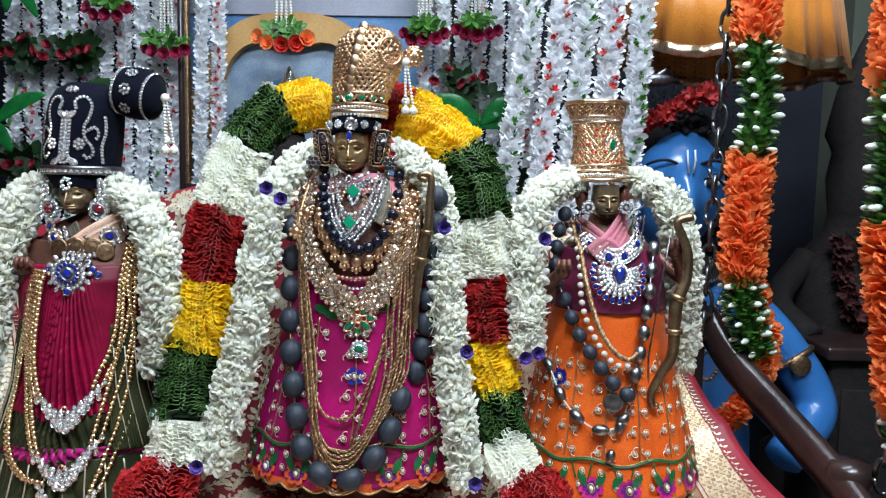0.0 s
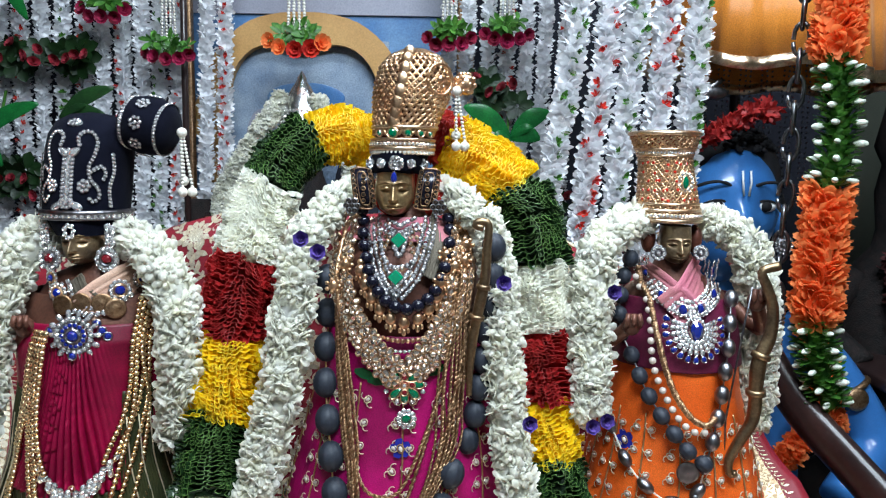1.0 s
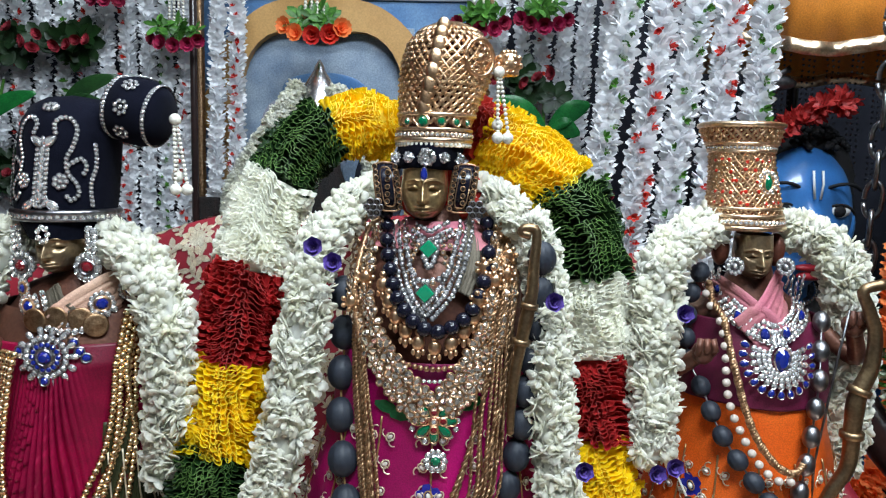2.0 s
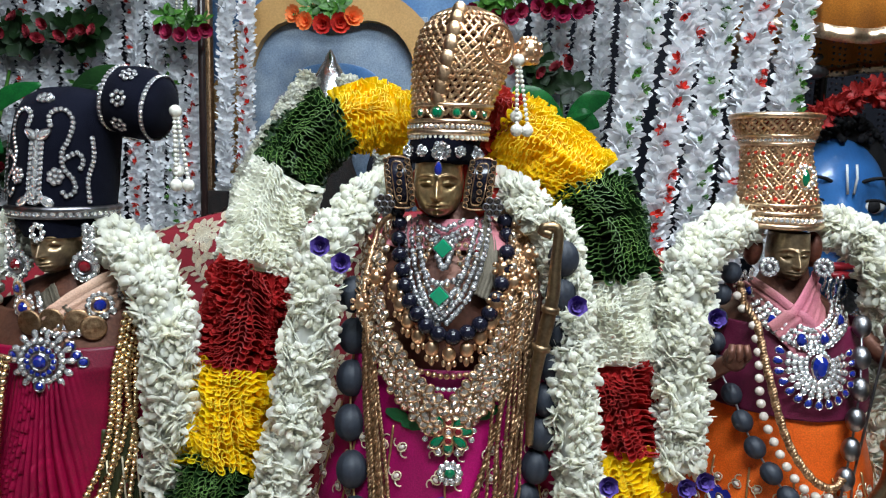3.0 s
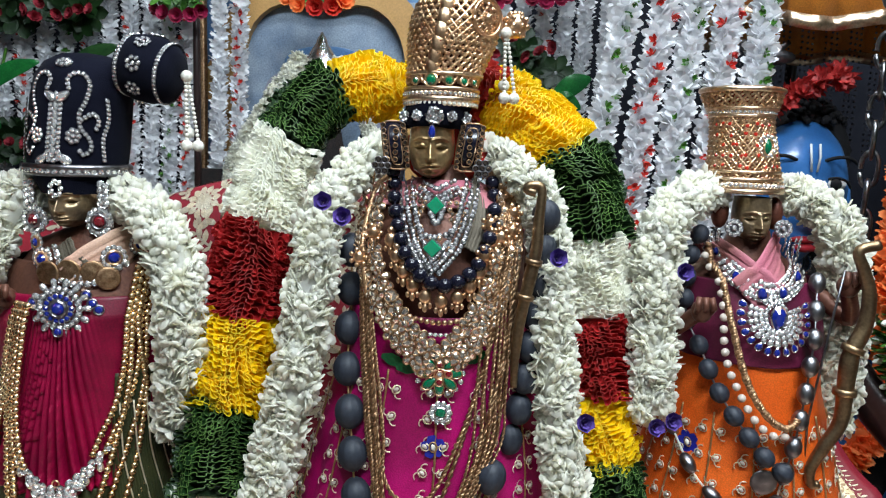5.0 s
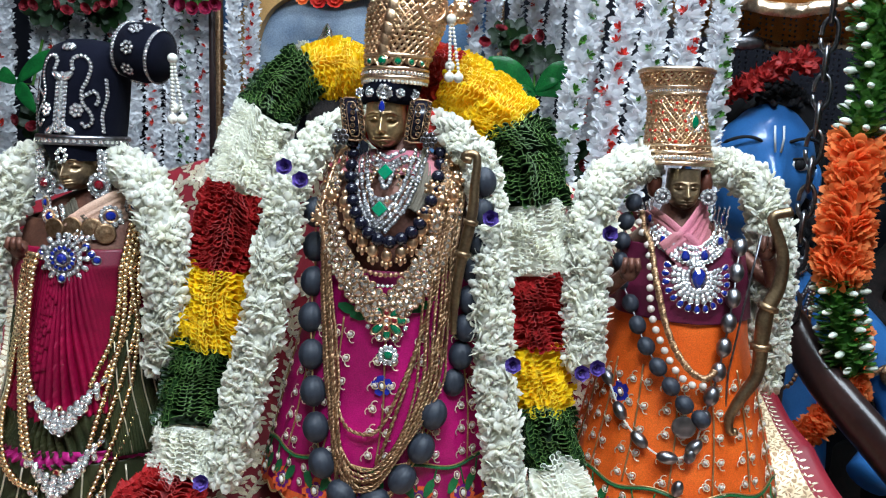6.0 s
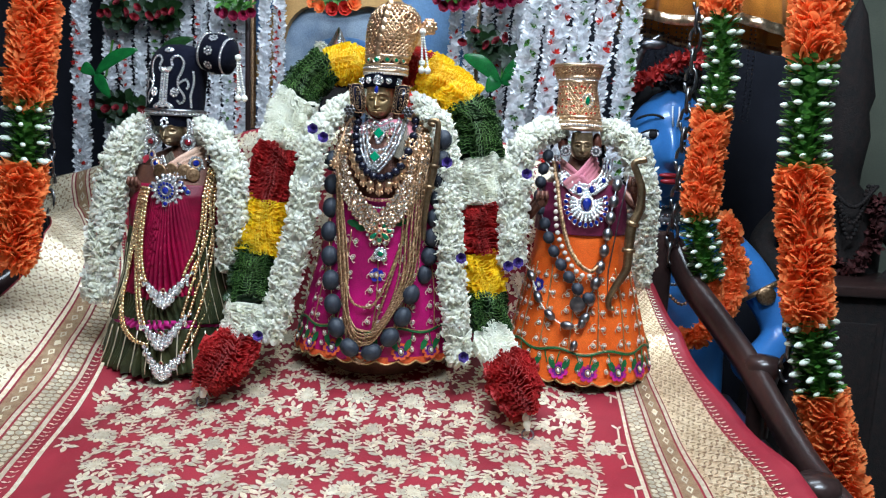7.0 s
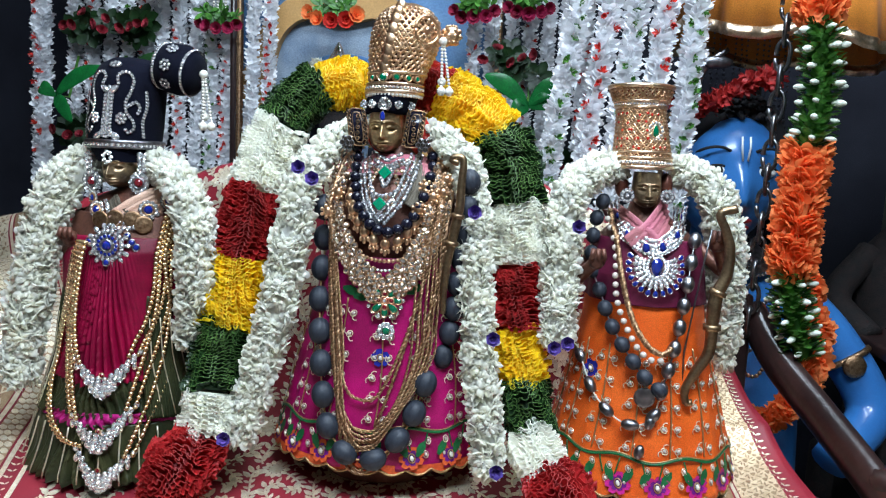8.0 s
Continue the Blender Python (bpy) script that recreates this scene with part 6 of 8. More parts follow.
def sash(parent, fig, line, width, mat, off, name="fold"):
    """A flat pleated band laid across a figure's front."""
    q = spline(line, 40)
    p = fig.front(q[:, 0], q[:, 2], off)
    t = np.gradient(p, axis=0)
    t /= np.linalg.norm(t, axis=1)[:, None]
    w = fig.way(q[:, 0], q[:, 2])
    side = np.cross(t, w)
    k = np.linspace(-0.5, 0.5, 15)
    v = p[:, None] + side[:, None] * (k * width)[None, :, None] + w[:, None] * (0.0022 * np.cos(k * 34))[None, :, None]
    return worn(build(name, [(v.reshape(-1, 3), grid(15, 40), 0)], mat, parent), 0.001)


s = thing("shawl", "dusty pink shawl crossed over the chest of the orange-skirted statue", "shawl")
worn(build("wrap", [skirt(RIGHT, 1.004, 1.088, 7, 0.02, grow=1.03)], SILK_PLUM, s, label="deep plum wrap"))
sash(s, RIGHT, [(0.240, 1.030, 1.122), (0.262, 1.030, 1.106), (0.286, 1.030, 1.084), (0.301, 1.030, 1.070)], 0.040, SILK_ROSE, 0.006)
sash(s, RIGHT, [(0.319, 1.030, 1.125), (0.303, 1.030, 1.103), (0.285, 1.030, 1.085), (0.273, 1.030, 1.074)], 0.048, SILK_ROSE, 0.009)
s = thing("shawl", "faded grey cloth with a beige gold net fold over chest", "shawl")
# the wrap's dark brown colour holds the arms and the shade at the sides
worn(build("wrap", [skirt(LEFT, 1.0, 1.09, 5, 0.02, grow=1.02)], BRONZE_DARK, s))
sash(s, LEFT, [(-0.355, 0.970, 1.114), (-0.371, 0.970, 1.101), (-0.386, 0.970, 1.090), (-0.400, 0.970, 1.076)], 0.040, SILK_BEIGE, 0.006, "net_fold")
sash(s, LEFT, [(-0.417, 0.970, 1.110), (-0.408, 0.970, 1.097), (-0.392, 0.970, 1.085)], 0.024, CLOTH_GREY, 0.006)
s = thing("shawl", "pale grey cloth over the middle statue's shoulder", "shawl")
sash(s, MID, [(-0.011, 0.970, 1.184), (-0.008, 0.970, 1.162), (-0.010, 0.970, 1.142), (-0.017, 0.970, 1.122)], 0.022, CLOTH_GREY, 0.004)
worn(build("collar", [skirt(MID, 1.158, 1.184, 5, 0.01, grow=1.03)], SILK_ROSE, s))
build("red_pad", [ball((-0.042, 1.035, 1.212), (0.044, 0.012, 0.034), 20, 12)], FABRIC_RED, s, label="red cloth pad behind the head")

# ---- crowns and caps ----
COPPER_DARK = surface("dark_red_gold", (0.16, 0.05, 0.03), (0.09, 0.03, 0.02), 0.45, 0.4, scale=80, bump=0.2)
def lattice(profile, turns, count, radius, seg=46):
    """Crossing helical bars over a turned shape: profile rows (z, centre x, centre y, half width, half depth)."""
    pr = np.asarray(profile, float)
    z = np.linspace(pr[0, 0], pr[-1, 0], seg)
    row = [np.interp(z, pr[:, 0], pr[:, k]) for k in (1, 2, 3, 4)]
    bars = []
    for way in (-1, 1):
        for k in range(count):
            a = 2 * np.pi * k / count + way * np.linspace(0, turns, seg)
            line = np.stack([row[0] + row[2] * np.cos(a), row[1] + row[3] * np.sin(a), z], 1)
            bars.append(tube(line, radius, 5, up=(0, 0.01, 1)))
    return bars


def crown_band(z, rows, r, grow=1.02, seg=60):
    f = Figure(rows)
    return tube(np.stack([ring_at(f, q, z, 0.0, grow) for q in np.linspace(0, 2 * np.pi, seg)]), r, 7, up=(0, 0, 1))


CM = [(1.2620, -0.040, 1.030, 0.0345, 0.037), (1.2778, -0.039, 1.031, 0.0345, 0.037), (1.2959, -0.036, 1.033, 0.037, 0.039), (1.3195, -0.031, 1.036, 0.0425, 0.043), (1.3392, -0.028, 1.038, 0.0435, 0.043), (1.3565, -0.027, 1.039, 0.039, 0.039), (1.3691, -0.027, 1.04, 0.028, 0.028), (1.3754, -0.027, 1.04, 0.013, 0.013), (1.3770, -0.027, 1.04, 0.002, 0.002)]
CM = [(z, x - 0.009, y, a, b) for z, x, y, a, b in CM]
crown = thing("crown", "tall domed pierced gold crown with green stones and side knob", "crown", "gold crowns")
inside = np.array(CM) * (1, 1, 1, 0.93, 0.93)
build("lining", [lathe(inside, 40)], COPPER_DARK, crown, label="dark lining behind the gold lattice")
build("lattice", lattice(np.array(CM)[1:], 2.1, 30, 0.0020, 60), GOLD, crown, label="pierced gold lattice")
fm = Figure(CM)
knots = [ring_at(fm, np.array(a), z, 0.001) for j, z in enumerate(np.arange(1.288, 1.371, 0.0056)) for a in np.arange(0, 6.28, 2 * np.pi / 30) + (j % 2) * np.pi / 30]
build("knot_work", scatter([ball((0, 0, 0), (0.0026, 0.0018, 0.0030), 6, 5)], [place(p, (0, -1, 0.2)) for p in knots]), GOLD_PALE, crown, kind="stuff")
for k, z in enumerate((1.292, 1.302, 1.313, 1.325, 1.337, 1.349, 1.359, 1.368)):
    p = ring_at(fm, np.array(np.pi * 1.5 - 0.30 + 0.02 * k), z, 0.001)
    build("ridge_leaf", [ball(p, (0.0072, 0.0032, 0.0100), 12, 8)], GOLD, crown)
ring_c = ring_at(fm, np.array(np.pi * 1.5 + 0.75), 1.340, 0.002)
w = np.array([0.62, -0.75, 0.12])
e1 = np.cross(w, (0, 0, 1)) / np.linalg.norm(np.cross(w, (0, 0, 1)))
build("medallion", [tube(np.array([ring_c + 0.017 * (np.cos(a) * e1 + np.sin(a) * np.array([0, 0, 1])) for a in np.linspace(0, 2 * np.pi, 30)]), 0.0019, 6, up=tuple(w)), ball(ring_c, (0.005, 0.004, 0.005))], GOLD, crown, label="round gold medallion")
for z, r in ((1.2625, 0.0028), (1.2725, 0.0020), (1.2865, 0.0020)):
    build("band", [crown_band(z, CM, r, 1.05)], GOLD_PALE, crown)
a = np.linspace(np.pi, 2 * np.pi, 25)
stones_on("clear_setting", crown, ring_at(fm, a, 1.2675, 0.003), ring_way(fm, a, 1.2675), 0.0022, [CRYSTAL, GOLD_PALE])
stones_on("clear_setting", crown, ring_at(fm, a, 1.2585, 0.002), ring_way(fm, a, 1.2675), 0.0024, [PEARL, GOLD_PALE])
a = np.pi * 1.5 + np.array([-0.75, -0.28, 0.2, 0.62, 1.0])
stones_on("green_stone", crown, ring_at(fm, a, 1.2795, 0.002), ring_way(fm, a, 1.2795), np.array([0.0042, 0.0062, 0.0046, 0.0042, 0.004]), [EMERALD, GOLD], label="green glass stones")
knob = np.array([(0.022, 1.030, 1.338)])[0]
build("knob_arm", [tube(spline([(0.010, 1.033, 1.325), (0.018, 1.03, 1.33), knob], 10), 0.004, 8)], GOLD, crown)
build("side_knob", [ball(knob, 0.0125, 16, 12)] + [ball(knob + 0.0118 * np.array([np.sin(t) * np.cos(f), np.sin(t) * np.sin(f), np.cos(t)]), 0.0030, 6, 5) for t in (0.5, 1.1, 1.7, 2.4) for f in np.arange(0, 6.28, 0.75)], GOLD, crown, label="round pierced gold knob")


def tassel(name, label, top, strands, long, parent=None):
    """Strings of small pearls that end in bigger ones."""
    t = thing(name, label, "tassel")
    build("cap_pearl", [ball(top, 0.0058, 12, 9)], PEARL, t)
    for k in range(strands):
        ang = 6.28 * k / strands
        off = np.array([np.cos(ang) * 0.007, np.sin(ang) * 0.004, 0])
        n = int(long / 0.0042)
        pts = [np.array(top) + off * (0.25 + 0.75 * j / n) + (0.004 * (j / n), 0, -0.006 - j * 0.0042) for j in range(n - k % 2 * 3)]
        build("strand", [ball(p, 0.0021, 7, 5) for p in pts] + [ball(pts[-1] + (0, 0, -0.006), 0.0058, 10, 8)], PEARL, t, kind="stuff")
    return t


tassel("pearl_tassel", "white pearl tassel hanging from the gold crown's knob", np.array([(0.013, 1.020, 1.329)])[0], 3, 0.058)

CR = [(1.1800, 0.284, 1.095, 0.0385, 0.040), (1.1976, 0.283, 1.096, 0.0375, 0.039), (1.2283, 0.281, 1.098, 0.0338, 0.035), (1.2500, 0.279, 1.10, 0.0316, 0.033), (1.2640, 0.278, 1.101, 0.0322, 0.034), (1.2740, 0.278, 1.102, 0.0375, 0.039), (1.2840, 0.277, 1.103, 0.0408, 0.042), (1.2890, 0.277, 1.103, 0.0405, 0.042)]
crown = thing("crown", "waisted pierced gold crown with red stones and one green stone", "crown", "gold crowns")
build("lining", [lathe(np.array(CR + [(1.2894, 0.277, 1.103, 0.001, 0.001)]) * (1, 1, 1, 0.95, 0.95), 40)], FRILL_RED, crown, label="dark red lining")
build("lattice", lattice(CR, 2.45, 26, 0.0017), GOLD, crown, label="pierced gold lattice")
fr = Figure(CR)
knots = [ring_at(fr, np.array(a), z, 0.001) for j, z in enumerate(np.arange(1.1854, 1.2872, 0.00538)) for a in np.arange(0, 6.28, 2 * np.pi / 26) + (j % 2) * np.pi / 26]
build("knot_work", scatter([ball((0, 0, 0), (0.0021, 0.0016, 0.0021), 6, 5)], [place(p, (0, -1, 0.2)) for p in knots]), GOLD_PALE, crown, kind="stuff")
for z, r in ((1.1818, 0.0030), (1.1941, 0.0022), (1.2020, 0.0018), (1.2609, 0.0018), (1.2688, 0.0018), (1.2881, 0.0030)):
    build("band", [crown_band(z, CR, r, 1.04)], GOLD_PALE, crown)
a = np.linspace(np.pi * 0.95, 2.05 * np.pi, 30)
stones_on("clear_setting", crown, ring_at(fr, a, 1.2648, 0.002), ring_way(fr, a, 1.2648), 0.0024, [CRYSTAL, GOLD_PALE])
stones_on("clear_setting", crown, ring_at(fr, a, 1.1879, 0.003), ring_way(fr, a, 1.1879), 0.0026, [CRYSTAL, GOLD_PALE])
reds = [(np.pi * 1.5 + q + RNG.normal(0, 0.04), z + RNG.normal(0, 0.0008)) for z in np.arange(1.2080, 1.2580, 0.0108) for q in np.arange(-1.2, 0.9, 0.242) if RNG.random() < 0.72]
p = np.array([ring_at(fr, np.array(q), z, 0.001) for q, z in reds])
stones_on("red_stone", crown, p, np.array([ring_way(fr, np.array(q), z) for q, z in reds]), 0.0026, [RUBY_CLEAR, GOLD], label="small red stones")
a = np.array([np.pi * 1.5 + 0.35])
stones_on("green_stone", crown, ring_at(fr, a, 1.2292, 0.003), ring_way(fr, a, 1.2292), 0.0052, [EMERALD, GOLD], shape=DROP, turn=[(1, 0, 0.02)], label="oval green glass stone")
a9 = np.linspace(0, 6.28, 12, endpoint=False)
c = ring_at(fr, np.array(np.pi * 1.5 + 0.35), 1.2292, 0.003)
stones_on("clear_setting", crown, np.stack([c[0] + 0.0085 * np.cos(a9), np.full(12, c[1]), c[2] + 0.0105 * np.sin(a9)], 1), np.tile((0.2, -1, 0.0), (12, 1)), 0.0026, [CRYSTAL, GOLD_PALE])
build("crown_top", [lathe([(1.2886, 0.277, 1.103, 0.042, 0.043), (1.2916, 0.277, 1.103, 0.040, 0.041), (1.2930, 0.277, 1.103, 0.001, 0.001)], 40)], GOLD_PALE, crown)

CL = [(1.172, -0.398, 1.030, 0.043, 0.045), (1.180, -0.398, 1.030, 0.0445, 0.046), (1.20, -0.397, 1.031, 0.0455, 0.047), (1.25, -0.393, 1.033, 0.0450, 0.046), (1.270, -0.391, 1.034, 0.0430, 0.044), (1.285, -0.390, 1.035, 0.036, 0.037), (1.294, -0.390, 1.035, 0.022, 0.022), (1.297, -0.390, 1.035, 0.002, 0.002)]
CL = [(1.180 + (z - 1.172) * 0.95, x - 0.022, y, a * 1.06, b * 1.03) for z, x, y, a, b in CL]
cap = thing("velvet_cap", "black velvet cap with rhinestone scrolls and a round side bun", "cap")
build("crown_cloth", [lathe(CL, 48)], VELVET, cap, label="black velvet")
fl = Figure(CL)
build("rim", [crown_band(1.1840, CL, 0.0034, 1.04), crown_band(1.1775, CL, 0.0022, 1.05)], SILVER_DARK, cap, label="silver rim")
a = np.linspace(np.pi * 0.95, 2.05 * np.pi, 26)
stones_on("rim_stone", cap, ring_at(fl, a, 1.1808, 0.003), ring_way(fl, a, 1.187), 0.0034, [CRYSTAL, SILVER_DARK])


def cap_at(u, v):
    """Front of the cap: u -1..1 across, v 0..1 up."""
    z = 1.187 + v * 0.099
    return ring_at(fl, np.pi * 1.5 + np.asarray(u) * 1.35, z, 0.0012)


def cap_line(pts, pitch=0.0042):
    q = spline([(u, v, 0) for u, v in pts], 400)
    p = cap_at(q[:, 0], q[:, 1])
    s = np.r_[0, np.cumsum(np.linalg.norm(np.diff(p, axis=0), axis=1))]
    k = [int(np.argmin(np.abs(s - e))) for e in np.arange(0, s[-1], pitch)]
    return p[k]


def scroll_stones(parent, p, size):
    c = np.array([-0.422, 1.032])
    w = np.stack([p[:, 0] - c[0], p[:, 1] - c[1], 0.01 + 0 * p[:, 0]], 1)
    stones_on("rhinestone_line", parent, p, w, size, [CRYSTAL, SILVER_DARK])


for side in (-1, 1):
    scroll_stones(cap, cap_line([(side * 0.16, 0.74), (side * 0.13, 0.82), (side * 0.20, 0.88), (side * 0.34, 0.88), (side * 0.44, 0.78), (side * 0.40, 0.62), (side * 0.33, 0.50), (side * 0.36, 0.36), (side * 0.48, 0.26), (side * 0.52, 0.16), (side * 0.42, 0.10), (side * 0.34, 0.16)]), 0.0021)
    scroll_stones(cap, cap_line([(side * 0.36, 0.44), (side * 0.52, 0.50), (side * 0.60, 0.42), (side * 0.56, 0.34)]), 0.0021)
    scroll_stones(cap, cap_line([(side * 0.72, 0.05), (side * 0.68, 0.25), (side * 0.74, 0.45), (side * 0.70, 0.65)]), 0.0021)
    scroll_stones(cap, cap_line([(side * 0.075, 0.08), (side * 0.065, 0.6)], 0.0045), 0.0022)
    f = np.array([(side * 0.27 + 0.07 * np.cos(q), 0.28 + 0.055 * np.sin(q)) for q in np.arange(0, 6.28, 0.9)] + [(side * 0.27, 0.28)])
    scroll_stones(cap, cap_at(f[:, 0], f[:, 1]), 0.0025)
    q = np.array([(side * 0.17, 0.05), (side * 0.09, 0.66)])
    p = cap_at(q[:, 0], q[:, 1])
    stones_on("leaf_stone", cap, p, np.tile((side * 0.2, -1, 0.1), (2, 1)), 0.0042, [CRYSTAL, SILVER_DARK], shape=DROP, turn=[(0.6, 0, side * 0.8), (0.6, 0, -side * 0.8)])
f = np.array([(0, v) for v in np.arange(0.14, 0.66, 0.085)])
stones_on("leaf_stone", cap, cap_at(f[:, 0], f[:, 1]), np.tile((0, -1, 0.1), (len(f), 1)), 0.0032, [CRYSTAL, SILVER_DARK], shape=DROP, turn=[(1, 0, 0.02)] * len(f))
f = np.array([(0.09 * np.cos(q), 0.09 + 0.05 * np.sin(q)) for q in np.arange(0, 6.28, 0.7)] + [(0, 0.09)])
scroll_stones(cap, cap_at(f[:, 0], f[:, 1]), 0.0026)
f = np.array([(0.10 * np.cos(q), 0.99 + 0.02 * np.sin(q)) for q in np.arange(0, 6.28, 0.9)])
scroll_stones(cap, cap_at(f[:, 0], f[:, 1]), 0.0026)
bun = np.array([(-0.343, 1.030, 1.284)])[0]
turn = Matrix(place(bun, (0.97, -0.1, -0.20), (0, 0, 1)).tolist())
prof = [(-0.031, 0.012), (-0.029, 0.022), (-0.022, 0.0295), (-0.008, 0.0335), (0.008, 0.0335), (0.022, 0.029), (0.029, 0.021), (0.031, 0.01), (0.0315, 0.001)]
v, f, _ = lathe([(z, 0, 0, r, r) for z, r in prof], 30)
R3, T3 = np.array(turn.to_3x3()), bun
build("side_bun", [(v @ R3.T + T3, f, 0)], VELVET, cap, label="round black velvet bun")
pts, wys = [], []
for h, r in ((-0.020, 0.0312), (0.021, 0.0302)):
    for q in np.arange(0, 6.28, 0.135):
        d = R3 @ np.array([np.cos(q), np.sin(q), 0])
        pts.append(T3 + R3 @ np.array([0, 0, h]) + d * r), wys.append(d)
for q0 in np.arange(0, 6.28, 0.75):
    for j in range(8):
        q, h = q0 + (0.17 * np.cos(j * 0.9) if j < 7 else 0), (0.0058 * np.sin(j * 0.9) if j < 7 else 0)
        d = R3 @ np.array([np.cos(q), np.sin(q), 0])
        pts.append(T3 + R3 @ np.array([0, 0, h]) + d * 0.0345), wys.append(d)
stones_on("bun_stone", cap, np.array(pts), np.array(wys), 0.0021, [CRYSTAL, SILVER_DARK])
tassel("pearl_tassel", "white pearl tassel hanging from the velvet cap's bun", np.array([(-0.295, 1.000, 1.276)])[0], 3, 0.060)
build("headband", [lathe([(1.158, -0.418, 1.027, 0.032, 0.043), (1.184, -0.422, 1.028, 0.045, 0.047)], 30)], VELVET, cap, label="black band under the cap")

# ---- necklaces and ornaments ----
def jewel(name, label, category="necklace", group=""):
    return thing(name, label, category, group)


def seed_bead(radius, stretch):
    """A bead with five shallow seams from end to end."""
    v, f, slot = ball((0, 0, 0), (radius, radius, radius * stretch), 40, 12)
    a = np.arctan2(v[:, 1], v[:, 0])
    v[:, :2] *= (1 - 0.07 * np.maximum(0, np.cos(5 * a)) ** 8)[:, None]
    return v, f, slot


def bead_string(t, fig, line, off, radius, mat, pitch=None, stretch=1.0, name="bead", joined=False, cord=None):
    """Beads strung along a line on a figure's front."""
    p0, _, _ = along(fig, line, 200, off)
    n = max(2, int(length(p0) / (pitch or 2.05 * radius * stretch)) + 1)
    p, w, d = along(fig, line, n, off)
    if cord:
        build("cord", [tube(p0, cord[0], 5)], cord[1], t)
    if joined:
        build(name, scatter([ball((0, 0, 0), (radius, radius, radius * stretch), 8, 6)], [place(p[k], d[k]) for k in range(n)]), mat, t, kind="stuff")
        return
    data = None
    for k in range(n):
        if data is None:
            ob = build(name, [seed_bead(radius, stretch) if mat is BEAD_SLATE else ball((0, 0, 0), (radius, radius, radius * stretch), 18, 12)], mat, t)
            data = ob.data
        else:
            ob = new(name, data)
            ob.parent = t
        ob.matrix_basis = Matrix(place(p[k], d[k]).tolist())


def band_of_stones(t, fig, line, across, rows, size, mats, off, shape=None, jitter=0.25, name="stone_band"):
    """Rows of stones side by side along a line."""
    p0, _, _ = along(fig, line, 100, off)
    n = int(length(p0) / (size * 2.1)) + 1
    q = spline(line, n)
    d = np.gradient(q, axis=0)
    d /= np.linalg.norm(d, axis=1)[:, None]
    pts, tr = [], []
    for k in range(n):
        for j in np.linspace(-0.5, 0.5, rows):
            x, z = q[k, 0] + d[k, 2] * j * across + (RNG.random() - 0.5) * size * 0.5, q[k, 2] - d[k, 0] * j * across + (RNG.random() - 0.5) * size * 0.5 + abs(j) * size
            pts.append((x, z)), tr.append((j * 2 + 0.01, 0, -0.8))
    pts = np.array(pts)
    stones_on(name, t, fig.front(pts[:, 0], pts[:, 1], off), fig.way(pts[:, 0], pts[:, 1]), size, mats, shape=shape, turn=tr, jitter=jitter)


def flower_stone(t, fig, at, off, petals_n, ring, size, mats_petal, mats_centre, size_c, shape=None, name="stone_flower"):
    p, w = fig.front(at[0], at[2], off), fig.way(at[0], at[2])
    e = np.cross((0, 0, 1), w)
    pts, tr = [], []
    for q in np.arange(petals_n) / petals_n * 2 * np.pi:
        v = np.cos(q) * e + np.sin(q) * np.array([0, 0, 1])
        pts.append(p + v * ring), tr.append(np.cross(w, v) if shape else v)
    stones_on(name, t, np.array(pts), np.tile(w, (petals_n, 1)), size, mats_petal, shape=shape, turn=tr)
    stones_on("centre_stone", t, np.array([p + w * 0.001]), np.array([w]), size_c, mats_centre, kind="")


def floweret_band(t, fig, line, off, mats=None, pitch=0.0155, apart=0.0080, size=0.0037):
    """Two staggered columns of six-petalled stone flowerets along a line."""
    p0, _, _ = along(fig, line, 100, off)
    n = int(length(p0) / pitch) + 1
    q = spline(line, n)
    d = np.gradient(q, axis=0)
    d /= np.linalg.norm(d, axis=1)[:, None]
    leaf, ways, turns, mids, mways = [], [], [], [], []
    for k in range(n):
        for j in (-1, 1):
            x, z = q[k, 0] + d[k, 2] * j * apart + d[k, 0] * max(j, 0) * pitch * 0.5, q[k, 2] - d[k, 0] * j * apart + d[k, 2] * max(j, 0) * pitch * 0.5
            p, w = fig.front(x, z, off + 0.001 * (k % 2)), fig.way(x, z)
            e = np.cross((0, 0, 1), w)
            mids.append(p + w * 0.0008), mways.append(w)
            for a in np.arange(6) * np.pi / 3 + 0.5 * k:
                v = np.cos(a) * e + np.sin(a) * np.array([0, 0, 1])
                leaf.append(p + v * 0.0062), ways.append(w + 0.25 * v), turns.append(np.cross(w, v))
    mats = mats or [KUNDAN, COPPER_GOLD]
    stones_on("stone_band", t, np.array(leaf), np.array(ways), size, mats, shape=drop_stone(1.25, 0.24), turn=turns, jitter=0.9)
    stones_on("stone_band", t, np.array(mids), np.array(mways), size * 0.8, mats, jitter=0.8)


# middle figure
t = jewel("necklace", "sparkling white stone bib necklace with two square green stones")
for line in ([(-0.081, 0.955, 1.182), (-0.078, 0.955, 1.167), (-0.072, 0.955, 1.143), (-0.063, 0.955, 1.121), (-0.050, 0.955, 1.102)], [(-0.014, 0.955, 1.183), (-0.016, 0.955, 1.169), (-0.022, 0.955, 1.144), (-0.032, 0.955, 1.122), (-0.048, 0.955, 1.103)], [(-0.065, 0.955, 1.176), (-0.058, 0.955, 1.172), (-0.048, 0.955, 1.169), (-0.039, 0.955, 1.173), (-0.029, 0.955, 1.178)]):
    band_of_stones(t, MID, line, 0.0125, 3, 0.0023, [CRYSTAL, SILVER_DARK], 0.011, jitter=0.8)
